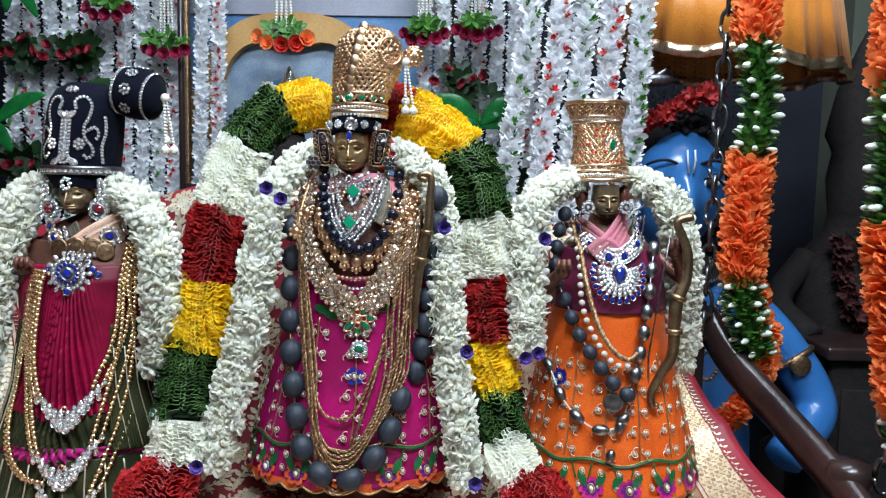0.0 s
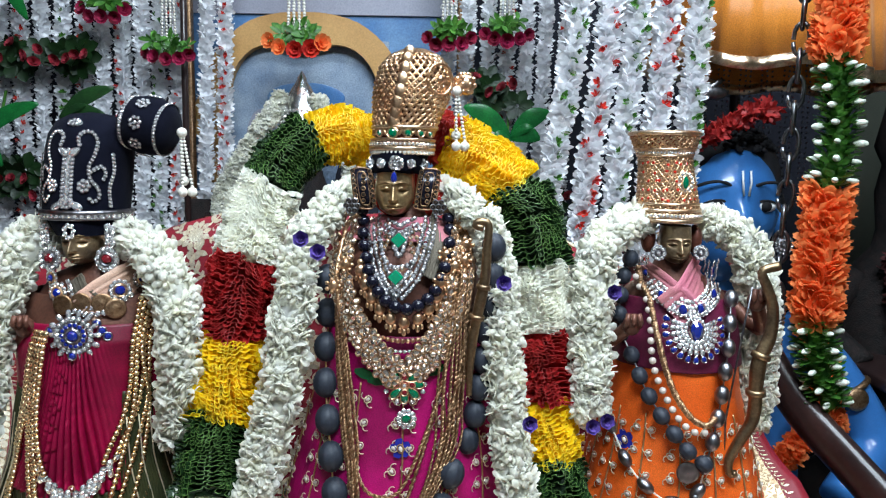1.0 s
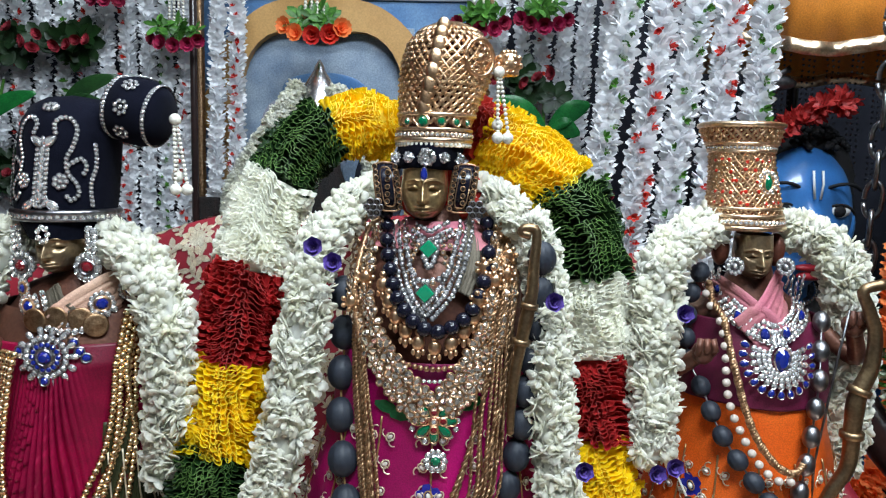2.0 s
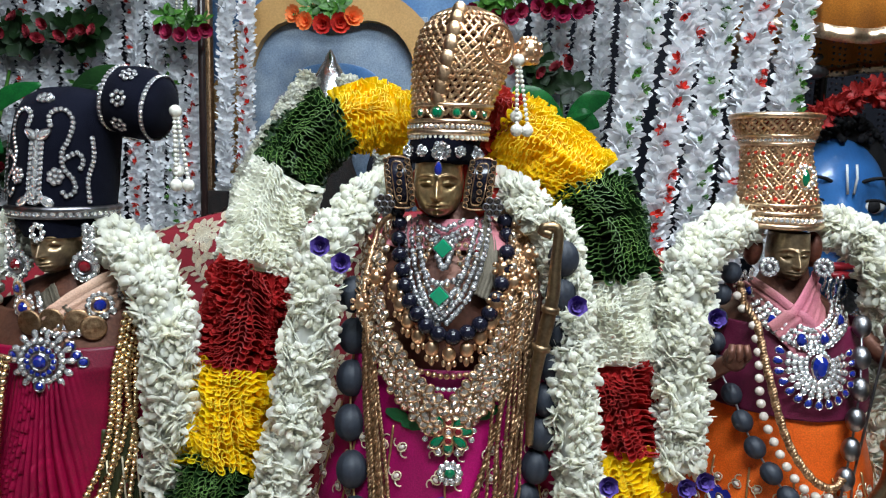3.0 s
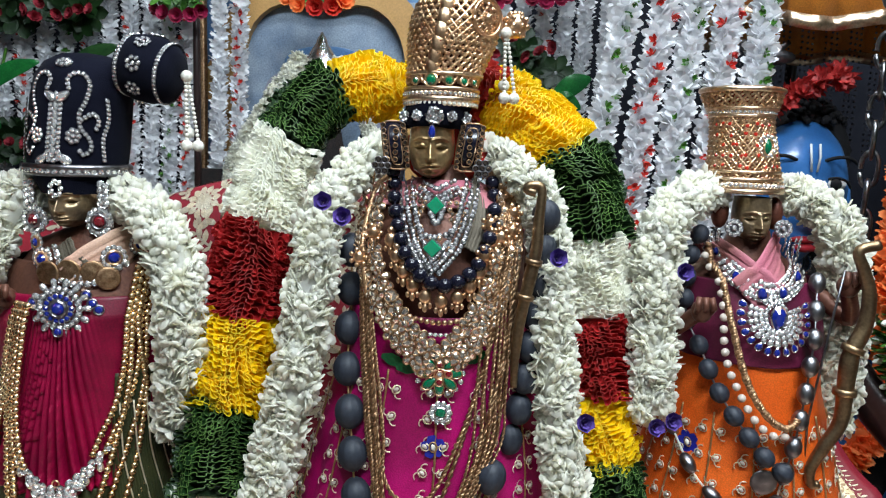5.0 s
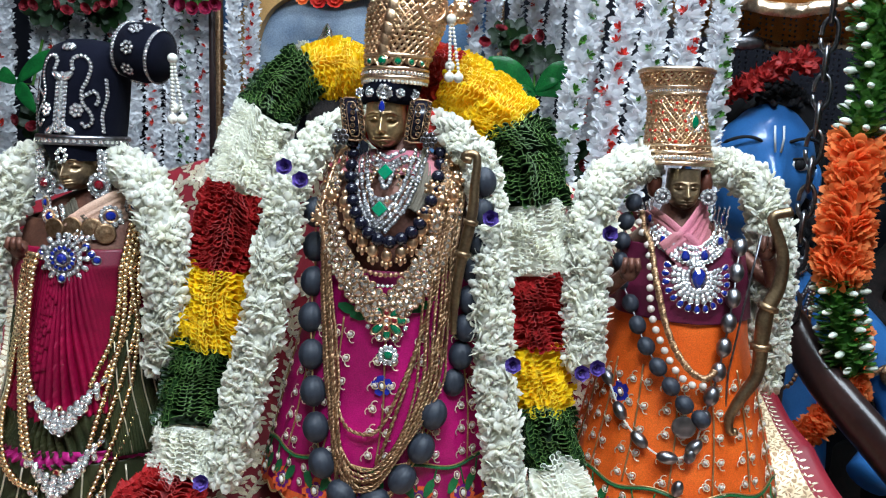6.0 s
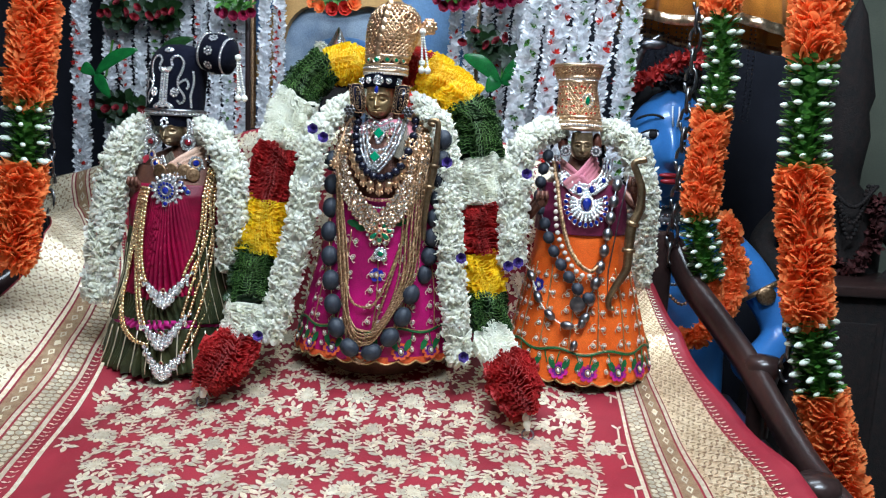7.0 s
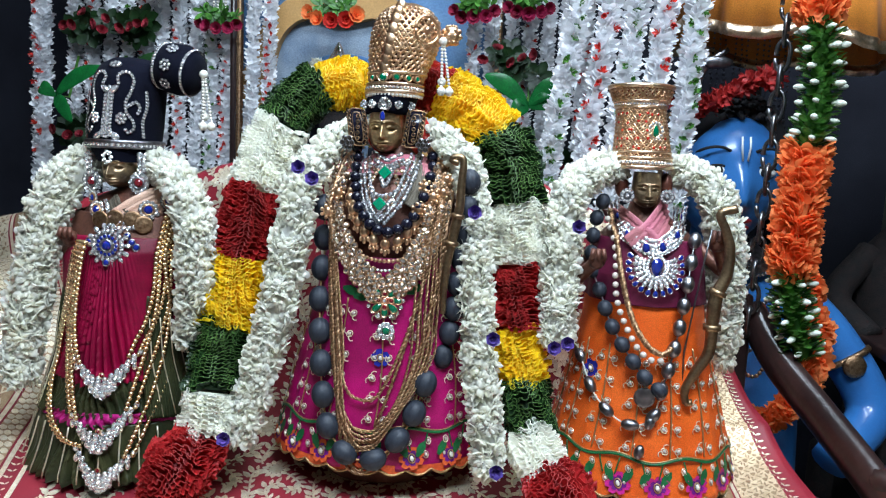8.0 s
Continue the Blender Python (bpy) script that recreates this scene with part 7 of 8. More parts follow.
left_edge = np.array([(1.100, -0.050), (1.121, -0.062), (1.143, -0.071), (1.167, -0.077), (1.184, -0.080)])
right_edge = np.array([(1.100, -0.048), (1.122, -0.033), (1.144, -0.023), (1.169, -0.017), (1.184, -0.015)])
fill = []
for j, z in enumerate(np.arange(1.108, 1.180, 0.0046)):
    lo, hi = np.interp(z, *left_edge.T), np.interp(z, *right_edge.T)
    for x in np.arange(lo + (j % 2) * 0.0026, hi, 0.0052):
        if min(np.hypot(x + 0.049, z - 1.161), np.hypot(x + 0.050, z - 1.123)) > 0.0105 and (z < 1.150 or abs(x + 0.048) > 0.011) and (not 1.134 < z < 1.152 or abs(x + 0.048) > 0.0135) and RNG.random() < 0.74:
            fill.append((x + RNG.normal(0, 0.0006), z + RNG.normal(0, 0.0006)))
fill = np.array(fill)
stones_on("stone_field", t, MID.front(fill[:, 0], fill[:, 1], 0.0085), MID.way(fill[:, 0], fill[:, 1]), 0.0023, [KUNDAN, COPPER_GOLD], jitter=0.9)
for line in ([(-0.059, 0.955, 1.170), (-0.056, 0.955, 1.155), (-0.052, 0.955, 1.144), (-0.048, 0.955, 1.141), (-0.043, 0.955, 1.145), (-0.040, 0.955, 1.156), (-0.039, 0.955, 1.170)], [(-0.063, 0.955, 1.134), (-0.057, 0.955, 1.130), (-0.048, 0.955, 1.128), (-0.040, 0.955, 1.131), (-0.033, 0.955, 1.135)]):
    band_of_stones(t, MID, line, 0.004, 1, 0.0026, [CRYSTAL, SILVER_DARK], 0.009)
for q in [(-0.051, 0.955, 1.099), (-0.056, 0.955, 1.105), (-0.046, 0.955, 1.105), (-0.061, 0.955, 1.114), (-0.039, 0.955, 1.115), (-0.067, 0.955, 1.124), (-0.034, 0.955, 1.125)]:
    stones_on("hanging_stone", t, np.array([MID.front(q[0], q[2], 0.008)]), np.array([MID.way(q[0], q[2])]), 0.0030, [CRYSTAL, SILVER_DARK], shape=DROP, turn=[(1, 0, 0.01)], kind="")
for q in [(-0.049, 0.950, 1.161), (-0.050, 0.950, 1.123)]:
    w = MID.way(q[0], q[2])
    m = place(MID.front(q[0], q[2], 0.011), w, (1, 0, 1), 1)
    build("green_stone", scatter([box((-0.0062, -0.0062, 0), (0.0062, 0.0062, 0.004), 0, 0.0022)], [m]), EMERALD_CLEAR, t, smooth=False, label="square green glass stone")
    build("stone_setting", scatter([box((-0.0075, -0.0075, -0.002), (0.0075, 0.0075, 0.001), 0, 0.0008)], [m]), SILVER, t, smooth=False)
reds = [(-0.071, 0.955, 1.172), (-0.075, 0.955, 1.160), (-0.024, 0.955, 1.171), (-0.019, 0.955, 1.159), (-0.061, 0.955, 1.174), (-0.035, 0.955, 1.175)]
stones_on("red_stone", t, np.array([MID.front(q[0], q[2], 0.010) for q in reds]), np.array([MID.way(q[0], q[2]) for q in reds]), 0.0024, [RUBY, SILVER])

t = jewel("necklace", "glossy black bead necklace with small gold pendants")
bead_string(t, MID, [(-0.094, 0.955, 1.191), (-0.090, 0.955, 1.165), (-0.084, 0.955, 1.141), (-0.076, 0.955, 1.119), (-0.062, 0.955, 1.099), (-0.046, 0.955, 1.090), (-0.029, 0.955, 1.091), (-0.009, 0.955, 1.106), (0.004, 0.955, 1.136), (0.008, 0.955, 1.164), (0.006, 0.955, 1.183)], 0.016, 0.0074, BEAD_BLACK, cord=(0.001, BEAD_BLACK))
for q in spline([(-0.090, 0.950, 1.128), (-0.077, 0.950, 1.101), (-0.061, 0.950, 1.082), (-0.042, 0.950, 1.074), (-0.021, 0.950, 1.081), (-0.004, 0.950, 1.104), (0.005, 0.950, 1.131)], 11):
    p, w = MID.front(q[0], q[2], 0.015), MID.way(q[0], q[2])
    build("gold_pendant", [ball(p, (0.0062, 0.004, 0.0072), 10, 8), ball(p + (0, 0, 0.0095), (0.0034, 0.003, 0.0034)), ball(p + (0, -0.001, -0.0105), (0.0026, 0.0026, 0.0044)), ball(p + (0.0045, 0, -0.0085), (0.002, 0.002, 0.0032)), ball(p + (-0.0045, 0, -0.0085), (0.002, 0.002, 0.0032))], GOLD, t, kind="stuff")

t = jewel("necklace", "broad white stone necklace in gold with red and green pendant")
for line in ([(-0.106, 0.955, 1.185), (-0.113, 0.955, 1.168), (-0.116, 0.955, 1.147), (-0.115, 0.955, 1.117), (-0.106, 0.955, 1.087), (-0.090, 0.955, 1.059), (-0.072, 0.955, 1.036), (-0.055, 0.955, 1.021)], [(0.014, 0.955, 1.187), (0.022, 0.955, 1.163), (0.020, 0.955, 1.118), (0.013, 0.955, 1.087), (-0.000, 0.955, 1.058), (-0.014, 0.955, 1.036), (-0.026, 0.955, 1.022)]):
    floweret_band(t, MID, line, 0.011)
c = np.array([(-0.039, 0.950, 1.003)])[0]
flower_stone(t, MID, c, 0.010, 8, 0.0135, 0.0048, [EMERALD, GOLD], [RUBY, GOLD], 0.005, shape=DROP, name="green_petal_stone")
flower_stone(t, MID, c, 0.012, 4, 0.0085, 0.0036, [RUBY, GOLD], [CRYSTAL, GOLD], 0.003, name="red_petal_stone")
flower_stone(t, MID, c, 0.008, 16, 0.022, 0.0024, [CRYSTAL, SILVER], [RUBY, GOLD], 0.004, name="clear_petal_stone")
flower_stone(t, MID, np.array([(-0.037, 0.950, 0.963)])[0], 0.008, 10, 0.0085, 0.0030, [CRYSTAL, SILVER], [EMERALD, SILVER], 0.0055)

t = jewel("waist_chain", "slack chain of clear stones and gold beads above the skirt", "chain")
bead_string(t, MID, [(-0.108, 0.955, 1.078), (-0.080, 0.955, 1.060), (-0.042, 0.955, 1.052), (-0.005, 0.955, 1.060), (0.018, 0.955, 1.078)], 0.008, 0.0028, GOLD, 0.0058, joined=True, name="bead_strand")
bead_string(t, MID, [(-0.108, 0.955, 1.068), (-0.080, 0.955, 1.048), (-0.042, 0.955, 1.040), (-0.005, 0.955, 1.048), (0.018, 0.955, 1.068)], 0.008, 0.0024, CRYSTAL, 0.0052, joined=True, name="clear_strand")

t = jewel("chain_bundle", "bundle of long twisted antique gold chains hanging to the hem", "chain")


def rope_chain(t, fig, line, off, r, mat, seedling=0.0):
    p, w, d = along(fig, line, 340, off)
    s = np.arange(340) * 1.23
    side = np.cross(d, w)
    side /= np.linalg.norm(side, axis=1)[:, None]
    two = []
    for k in (0, np.pi):
        two.append(tube(p + r * 0.7 * (np.sin(s * 0.62 + k)[:, None] * side + np.cos(s * 0.62 + k)[:, None] * w), r * (0.62 + 0.42 * np.abs(np.sin(s * 0.5 + k))), 5))
    build("twisted_chain", two, mat, t)


for j, line in enumerate(([(-0.118, 0.960, 1.102), (-0.115, 0.960, 1.056), (-0.111, 0.960, 1.010), (-0.102, 0.960, 0.938), (-0.096, 0.960, 0.855), (-0.085, 0.960, 0.792), (-0.066, 0.960, 0.775), (-0.046, 0.960, 0.786), (-0.022, 0.960, 0.815), (0.005, 0.960, 0.881), (0.022, 0.960, 0.960), (0.030, 0.960, 1.039), (0.033, 0.960, 1.112)], [(-0.115, 0.960, 1.094), (-0.108, 0.960, 1.010), (-0.097, 0.960, 0.930), (-0.088, 0.960, 0.890), (-0.072, 0.960, 0.874), (-0.044, 0.960, 0.880), (-0.018, 0.960, 0.937), (0.003, 0.960, 1.006), (0.019, 0.960, 1.077), (0.027, 0.960, 1.115)], [(-0.112, 0.960, 1.087), (-0.105, 0.960, 1.002), (-0.094, 0.960, 0.906), (-0.083, 0.960, 0.839), (-0.062, 0.960, 0.811), (-0.032, 0.960, 0.834), (-0.002, 0.960, 0.909), (0.016, 0.960, 0.987), (0.027, 0.960, 1.058), (0.030, 0.960, 1.115)], [(-0.116, 0.960, 1.091), (-0.110, 0.960, 0.990), (-0.099, 0.960, 0.889), (-0.091, 0.960, 0.821), (-0.074, 0.960, 0.784), (-0.058, 0.960, 0.785), (-0.046, 0.960, 0.834), (-0.018, 0.960, 0.924), (0.003, 0.960, 1.006), (0.023, 0.960, 1.089)], [(-0.113, 0.960, 1.091), (-0.107, 0.960, 0.994), (-0.096, 0.960, 0.906), (-0.088, 0.960, 0.830), (-0.063, 0.960, 0.807), (-0.016, 0.960, 0.858), (0.013, 0.960, 0.951), (0.025, 0.960, 1.020), (0.032, 0.960, 1.101)])):
    rope_chain(t, MID, line, 0.0075 + 0.0022 * (j % 3), 0.0016, COPPER_GOLD)
for j, line in enumerate(([(-0.002, 0.955, 1.194), (0.012, 0.955, 1.180), (0.030, 0.955, 1.164), (0.035, 0.955, 1.135), (0.030, 0.955, 1.082)], [(-0.000, 0.955, 1.192), (0.017, 0.955, 1.173), (0.027, 0.955, 1.154), (0.024, 0.955, 1.121), (0.016, 0.955, 1.079)], [(-0.089, 0.955, 1.192), (-0.110, 0.955, 1.177), (-0.117, 0.955, 1.150), (-0.119, 0.955, 1.116), (-0.113, 0.955, 1.074)], [(0.001, 0.955, 1.193), (0.021, 0.955, 1.176), (0.034, 0.955, 1.145), (0.031, 0.955, 1.116), (0.023, 0.955, 1.079)], [(-0.001, 0.955, 1.193), (0.015, 0.955, 1.168), (0.023, 0.955, 1.140), (0.020, 0.955, 1.106), (0.011, 0.955, 1.079)])):
    rope_chain(t, MID, line, 0.010 + 0.0015 * (j % 3), 0.0019, GOLD)

def chain_fan(t, inner, outer, count, off, r, mat, tail):
    """Chains that lie side by side between two lines."""
    inner, outer = np.vstack([inner, tail]), np.vstack([outer, np.array(tail) - (0, 0, 0.022)])
    for k, q in enumerate(np.linspace(0, 1, count)):
        rope_chain(t, MID, inner * (1 - q) + outer * q + (RNG.normal(0, 0.0012), 0, 0), off + 0.002 * (k % 3), r * (0.8 + 0.4 * RNG.random()), mat)


t = jewel("chain_bundle", "thick bundle of gold chains from the shoulder to the skirt", "chain")
chain_fan(t, [(-0.004, 0.955, 1.196), (0.014, 0.955, 1.163), (0.013, 0.955, 1.123), (0.007, 0.955, 1.087), (0.002, 0.955, 1.045), (-0.002, 0.955, 0.986), (-0.004, 0.955, 0.930)], [(0.003, 0.955, 1.197), (0.027, 0.955, 1.164), (0.032, 0.955, 1.124), (0.028, 0.955, 1.083), (0.028, 0.955, 1.025), (0.027, 0.955, 0.971), (0.023, 0.955, 0.926)], 6, 0.011, 0.0013, COPPER_GOLD, [(-0.018, 0.96, 0.875), (-0.042, 0.96, 0.838), (-0.062, 0.96, 0.83)])
chain_fan(t, [(-0.117, 0.955, 1.117), (-0.120, 0.955, 1.086), (-0.120, 0.955, 1.055), (-0.118, 0.955, 1.018), (-0.113, 0.955, 0.969), (-0.108, 0.955, 0.925)], [(-0.109, 0.955, 1.107), (-0.110, 0.955, 1.081), (-0.107, 0.955, 1.050), (-0.102, 0.955, 1.013), (-0.096, 0.955, 0.970), (-0.091, 0.955, 0.920)], 5, 0.008, 0.0013, COPPER_GOLD, [(-0.096, 0.96, 0.875), (-0.078, 0.96, 0.838), (-0.062, 0.96, 0.83)])
for q in [(0.021, 0.950, 1.178), (0.027, 0.950, 1.155), (0.014, 0.950, 1.134), (0.025, 0.950, 1.139), (-0.001, 0.950, 1.118), (0.004, 0.950, 1.146), (-0.122, 0.950, 1.108), (-0.108, 0.950, 1.133)]:
    p = MID.front(q[0], q[2], 0.020)
    build("gold_charm", [ball(p, (0.0062, 0.003, 0.0062), 8, 6)] + [ball(p + (0.0075 * np.cos(a), -0.001, 0.0075 * np.sin(a)), 0.0026, 6, 5) for a in np.arange(0, 6.2, 0.9)], GOLD, t, kind="stuff")

t = jewel("bead_garland", "string of large slate blue seed beads over the magenta skirt")
bead_string(t, MID, [(-0.133, 0.965, 1.111), (-0.133, 0.965, 1.060), (-0.134, 0.965, 1.019), (-0.132, 0.965, 0.977), (-0.125, 0.965, 0.926), (-0.119, 0.965, 0.877), (-0.106, 0.965, 0.827), (-0.076, 0.965, 0.797), (-0.041, 0.965, 0.799), (-0.012, 0.965, 0.829), (0.004, 0.965, 0.860), (0.015, 0.965, 0.896)], 0.010, 0.0150, BEAD_SLATE, 0.0400, 1.18, cord=(0.0012, THREAD_GOLD))
side_line = spline([(0.033, 0.990, 0.927), (0.042, 0.990, 0.965), (0.047, 0.990, 1.010), (0.051, 0.990, 1.050), (0.055, 0.990, 1.081), (0.057, 0.990, 1.123), (0.058, 0.990, 1.154)], 8)
first = build("bead", [seed_bead(0.0140, 1.18)], BEAD_SLATE, t)
first.location = Vector(side_line[0])
for p in side_line[1:]:
    ob = new("bead", first.data)
    ob.parent, ob.location = t, Vector(p)
build("cord", [tube(side_line, 0.0012, 5)], THREAD_GOLD, t)

t = jewel("ear_ornaments", "pair of dark stone ear ornaments in oxidised silver frames", "ear ornament")
for sgn in (-1, 1):
    cx_, cy_, cz_ = -0.055 + sgn * 0.0365, 1.008, 1.217
    q = np.linspace(0, 2 * np.pi, 41)
    sq = np.stack([np.sign(np.cos(q)) * np.abs(np.cos(q)) ** 0.55, 0 * q, np.sign(np.sin(q)) * np.abs(np.sin(q)) ** 0.55], 1)
    lean = np.array([sgn * 0.003, 0, 0])
    outline = lambda w, h: sq * (w, 1, h) + (cx_, cy_, cz_) + (sq[:, 2:3] + 0.0) * lean
    build("plate", [tube(np.array([(cx_, cy_ + 0.001, cz_ - 0.022), (cx_, cy_ + 0.001, cz_ + 0.023)]), 0.0115, 14, 0.12)], BEAD_BLACK, t)
    build("ear_frame", [tube(outline(0.0125, 0.0235), 0.0010, 6), tube(outline(0.0060, 0.019), 0.0007, 6)], COPPER_GOLD, t, label="antique metal frame")
    pp = np.array([(cx_ + c * 0.0098 + (zz / 0.02) * lean[0], cy_ - 0.0015, cz_ + zz) for c in (-1, 1) for zz in np.linspace(-0.0195, 0.0195, 8)] + [(cx_, cy_ - 0.0015, cz_ + zz) for zz in np.linspace(-0.014, 0.014, 5)])
    stones_on("dark_stone", t, pp, np.tile((0, -1, 0.1), (len(pp), 1)), 0.0023, [DARKSTONE, COPPER_GOLD], jitter=0.1)
    pp = np.array([(cx_ + sgn * 0.013 + 0.0062 * np.cos(a), cy_ - 0.003, cz_ - 0.020 + 0.0062 * np.sin(a)) for a in np.arange(0, 6.2, 1.047)] + [(cx_ + sgn * 0.013, cy_ - 0.003, cz_ - 0.020)])
    stones_on("dark_flower", t, pp, np.tile((0, -1, 0), (len(pp), 1)), 0.0031, [DARKSTONE, SILVER_DARK])
t = jewel("forehead_band", "row of round white stone clusters on a black band", "head ornament")
build("band", [lathe([(1.2345, -0.055, 1.030, 0.0290, 0.037), (1.2385, -0.055, 1.027, 0.0315, 0.040), (1.262, -0.050, 1.03, 0.0335, 0.0395)], 34)], VELVET, t, label="black cloth band")
for x, r in ((-0.0835, 0.0066), (-0.0705, 0.0064), (-0.053, 0.0102), (-0.0365, 0.0064), (-0.0235, 0.0070)):
    y = 1.028 - 0.040 * np.sqrt(max(0, 1 - ((x + 0.054) / 0.034) ** 2))
    pp = np.array([(x + r * 0.62 * np.cos(a) * k, y - 0.003, 1.246 + r * 0.62 * np.sin(a) * k) for k, n in ((0, 1), (0.5, 6), (1.0, 12)) for a in np.arange(n) / n * 6.28])
    stones_on("stone_rosette", t, pp, np.tile((x + 0.054, -0.03, 0), (len(pp), 1)), r * 0.25, [CRYSTAL, SILVER], jitter=0.3)
stones_on("blue_stone", t, np.array([(-0.055, 0.983, 1.231)]), np.array([(0, -1, 0.1)]), 0.0036, [SAPPHIRE, SILVER], shape=DROP, turn=[(1, 0, 0)], label="blue drop stone", kind="")


def bow(label, line, string, r):
    t = thing("bow", label, "bow")
    q = spline(line, 90)
    rad = np.interp(np.linspace(0, 1, 90), [0, 0.06, 0.3, 0.45, 0.5, 0.55, 0.8, 1], np.array([0.75, 0.7, 0.95, 1.1, 1.2, 1.1, 0.9, 0.6]) * r)
    build("limb", [tube(q, rad, 12)], BRASS_BOW, t)
    for k in (38, 52):
        build("collar", [tube(q[k : k + 3], r * 1.5, 12)], BRASS_BOW, t)
    if string is not None:
        build("bowstring", [tube(np.array(string), 0.0012, 6)], SILVER_DARK, t)
    return t


bow("worn brass bow with a curled tip beside the middle statue", [(0.045, 0.970, 1.177), (0.036, 0.970, 1.180), (0.039, 0.970, 1.184), (0.050, 0.970, 1.181), (0.049, 0.970, 1.151), (0.048, 0.970, 1.123), (0.042, 0.970, 1.089), (0.036, 0.970, 1.054), (0.033, 0.970, 1.018), (0.033, 0.970, 0.988)], None, 0.0056)
bow("worn brass bow with a curled tip held by the orange-skirted statue", [(0.390, 1.010, 1.136), (0.371, 1.010, 1.129), (0.378, 1.010, 1.110), (0.386, 1.010, 1.086), (0.385, 1.010, 1.053), (0.375, 1.010, 1.025), (0.373, 1.010, 0.994), (0.372, 1.010, 0.953), (0.358, 1.010, 0.925), (0.347, 1.010, 0.901), (0.349, 1.010, 0.884), (0.357, 1.010, 0.884)], [(0.365, 1.020, 1.108), (0.358, 1.020, 1.060), (0.344, 1.020, 0.948), (0.345, 1.020, 0.897)], 0.0075)

# black-capped figure
t = jewel("brooch", "large round blue stone brooch in clear stones with pointed ends", "brooch")
c = np.array([(-0.405, 0.955, 1.051)])[0]
flower_stone(t, LEFT, c, 0.012, 14, 0.012, 0.0030, [SAPPHIRE, SILVER_DARK], [SAPPHIRE, SILVER_DARK], 0.0075, name="blue_ring_stone")
flower_stone(t, LEFT, c, 0.010, 20, 0.0185, 0.0032, [CRYSTAL, SILVER_DARK], [SAPPHIRE, SILVER_DARK], 0.007, name="clear_ring_stone")
flower_stone(t, LEFT, c, 0.011, 10, 0.0072, 0.0018, [CRYSTAL, SILVER_DARK], [SAPPHIRE, SILVER_DARK], 0.0065, name="clear_ring_stone")
flower_stone(t, LEFT, c, 0.008, 14, 0.024, 0.0030, [CRYSTAL, SILVER_DARK], [SAPPHIRE, SILVER_DARK], 0.006, shape=DROP, name="clear_drop_stone")
for q in [(-0.371, 0.955, 1.049), (-0.383, 0.955, 1.063), (-0.405, 0.955, 1.029), (-0.433, 0.955, 1.055), (-0.377, 0.955, 1.055)]:
    stones_on("blue_stone", t, np.array([LEFT.front(q[0], q[2], 0.010)]), np.array([LEFT.way(q[0], q[2])]), 0.0045, [SAPPHIRE, SILVER_DARK], kind="")
t = jewel("necklace", "gold coin necklace with blue stones ringed in clear stones")
for q, r in zip([(-0.431, 0.955, 1.095), (-0.366, 0.955, 1.097), (-0.352, 0.955, 1.108), (-0.446, 0.955, 1.109)], (0.0064, 0.0068, 0.0062, 0.0056)):
    flower_stone(t, LEFT, q, 0.011, 12, r * 1.45, 0.0026, [CRYSTAL, SILVER], [SAPPHIRE, GOLD], r)
for q in [(-0.422, 0.955, 1.083), (-0.402, 0.955, 1.085), (-0.380, 0.955, 1.084), (-0.367, 0.955, 1.078)]:
    p, w = LEFT.front(q[0], q[2], 0.010), LEFT.way(q[0], q[2])
    build("gold_coin", scatter([lathe([(-0.0012, 0, 0, 0.0105, 0.0105), (0.0, 0, 0, 0.0118, 0.0118), (0.0012, 0, 0, 0.0105, 0.0105), (0.0006, 0, 0, 0.008, 0.008), (0.0022, 0, 0, 0.003, 0.003), (0.0024, 0, 0, 0.0002, 0.0002)], 20)], [place(p, w)]), COPPER_GOLD, t)
band_of_stones(t, LEFT, [(-0.427, 0.955, 1.103), (-0.417, 0.955, 1.088), (-0.402, 0.955, 1.076), (-0.381, 0.955, 1.076), (-0.365, 0.955, 1.087), (-0.358, 0.955, 1.092)], 0.008, 2, 0.0028, [CRYSTAL, SILVER], 0.008)
t = jewel("bead_chain_bundle", "long strings of small gold beads with three clear stone crescents", "chain")
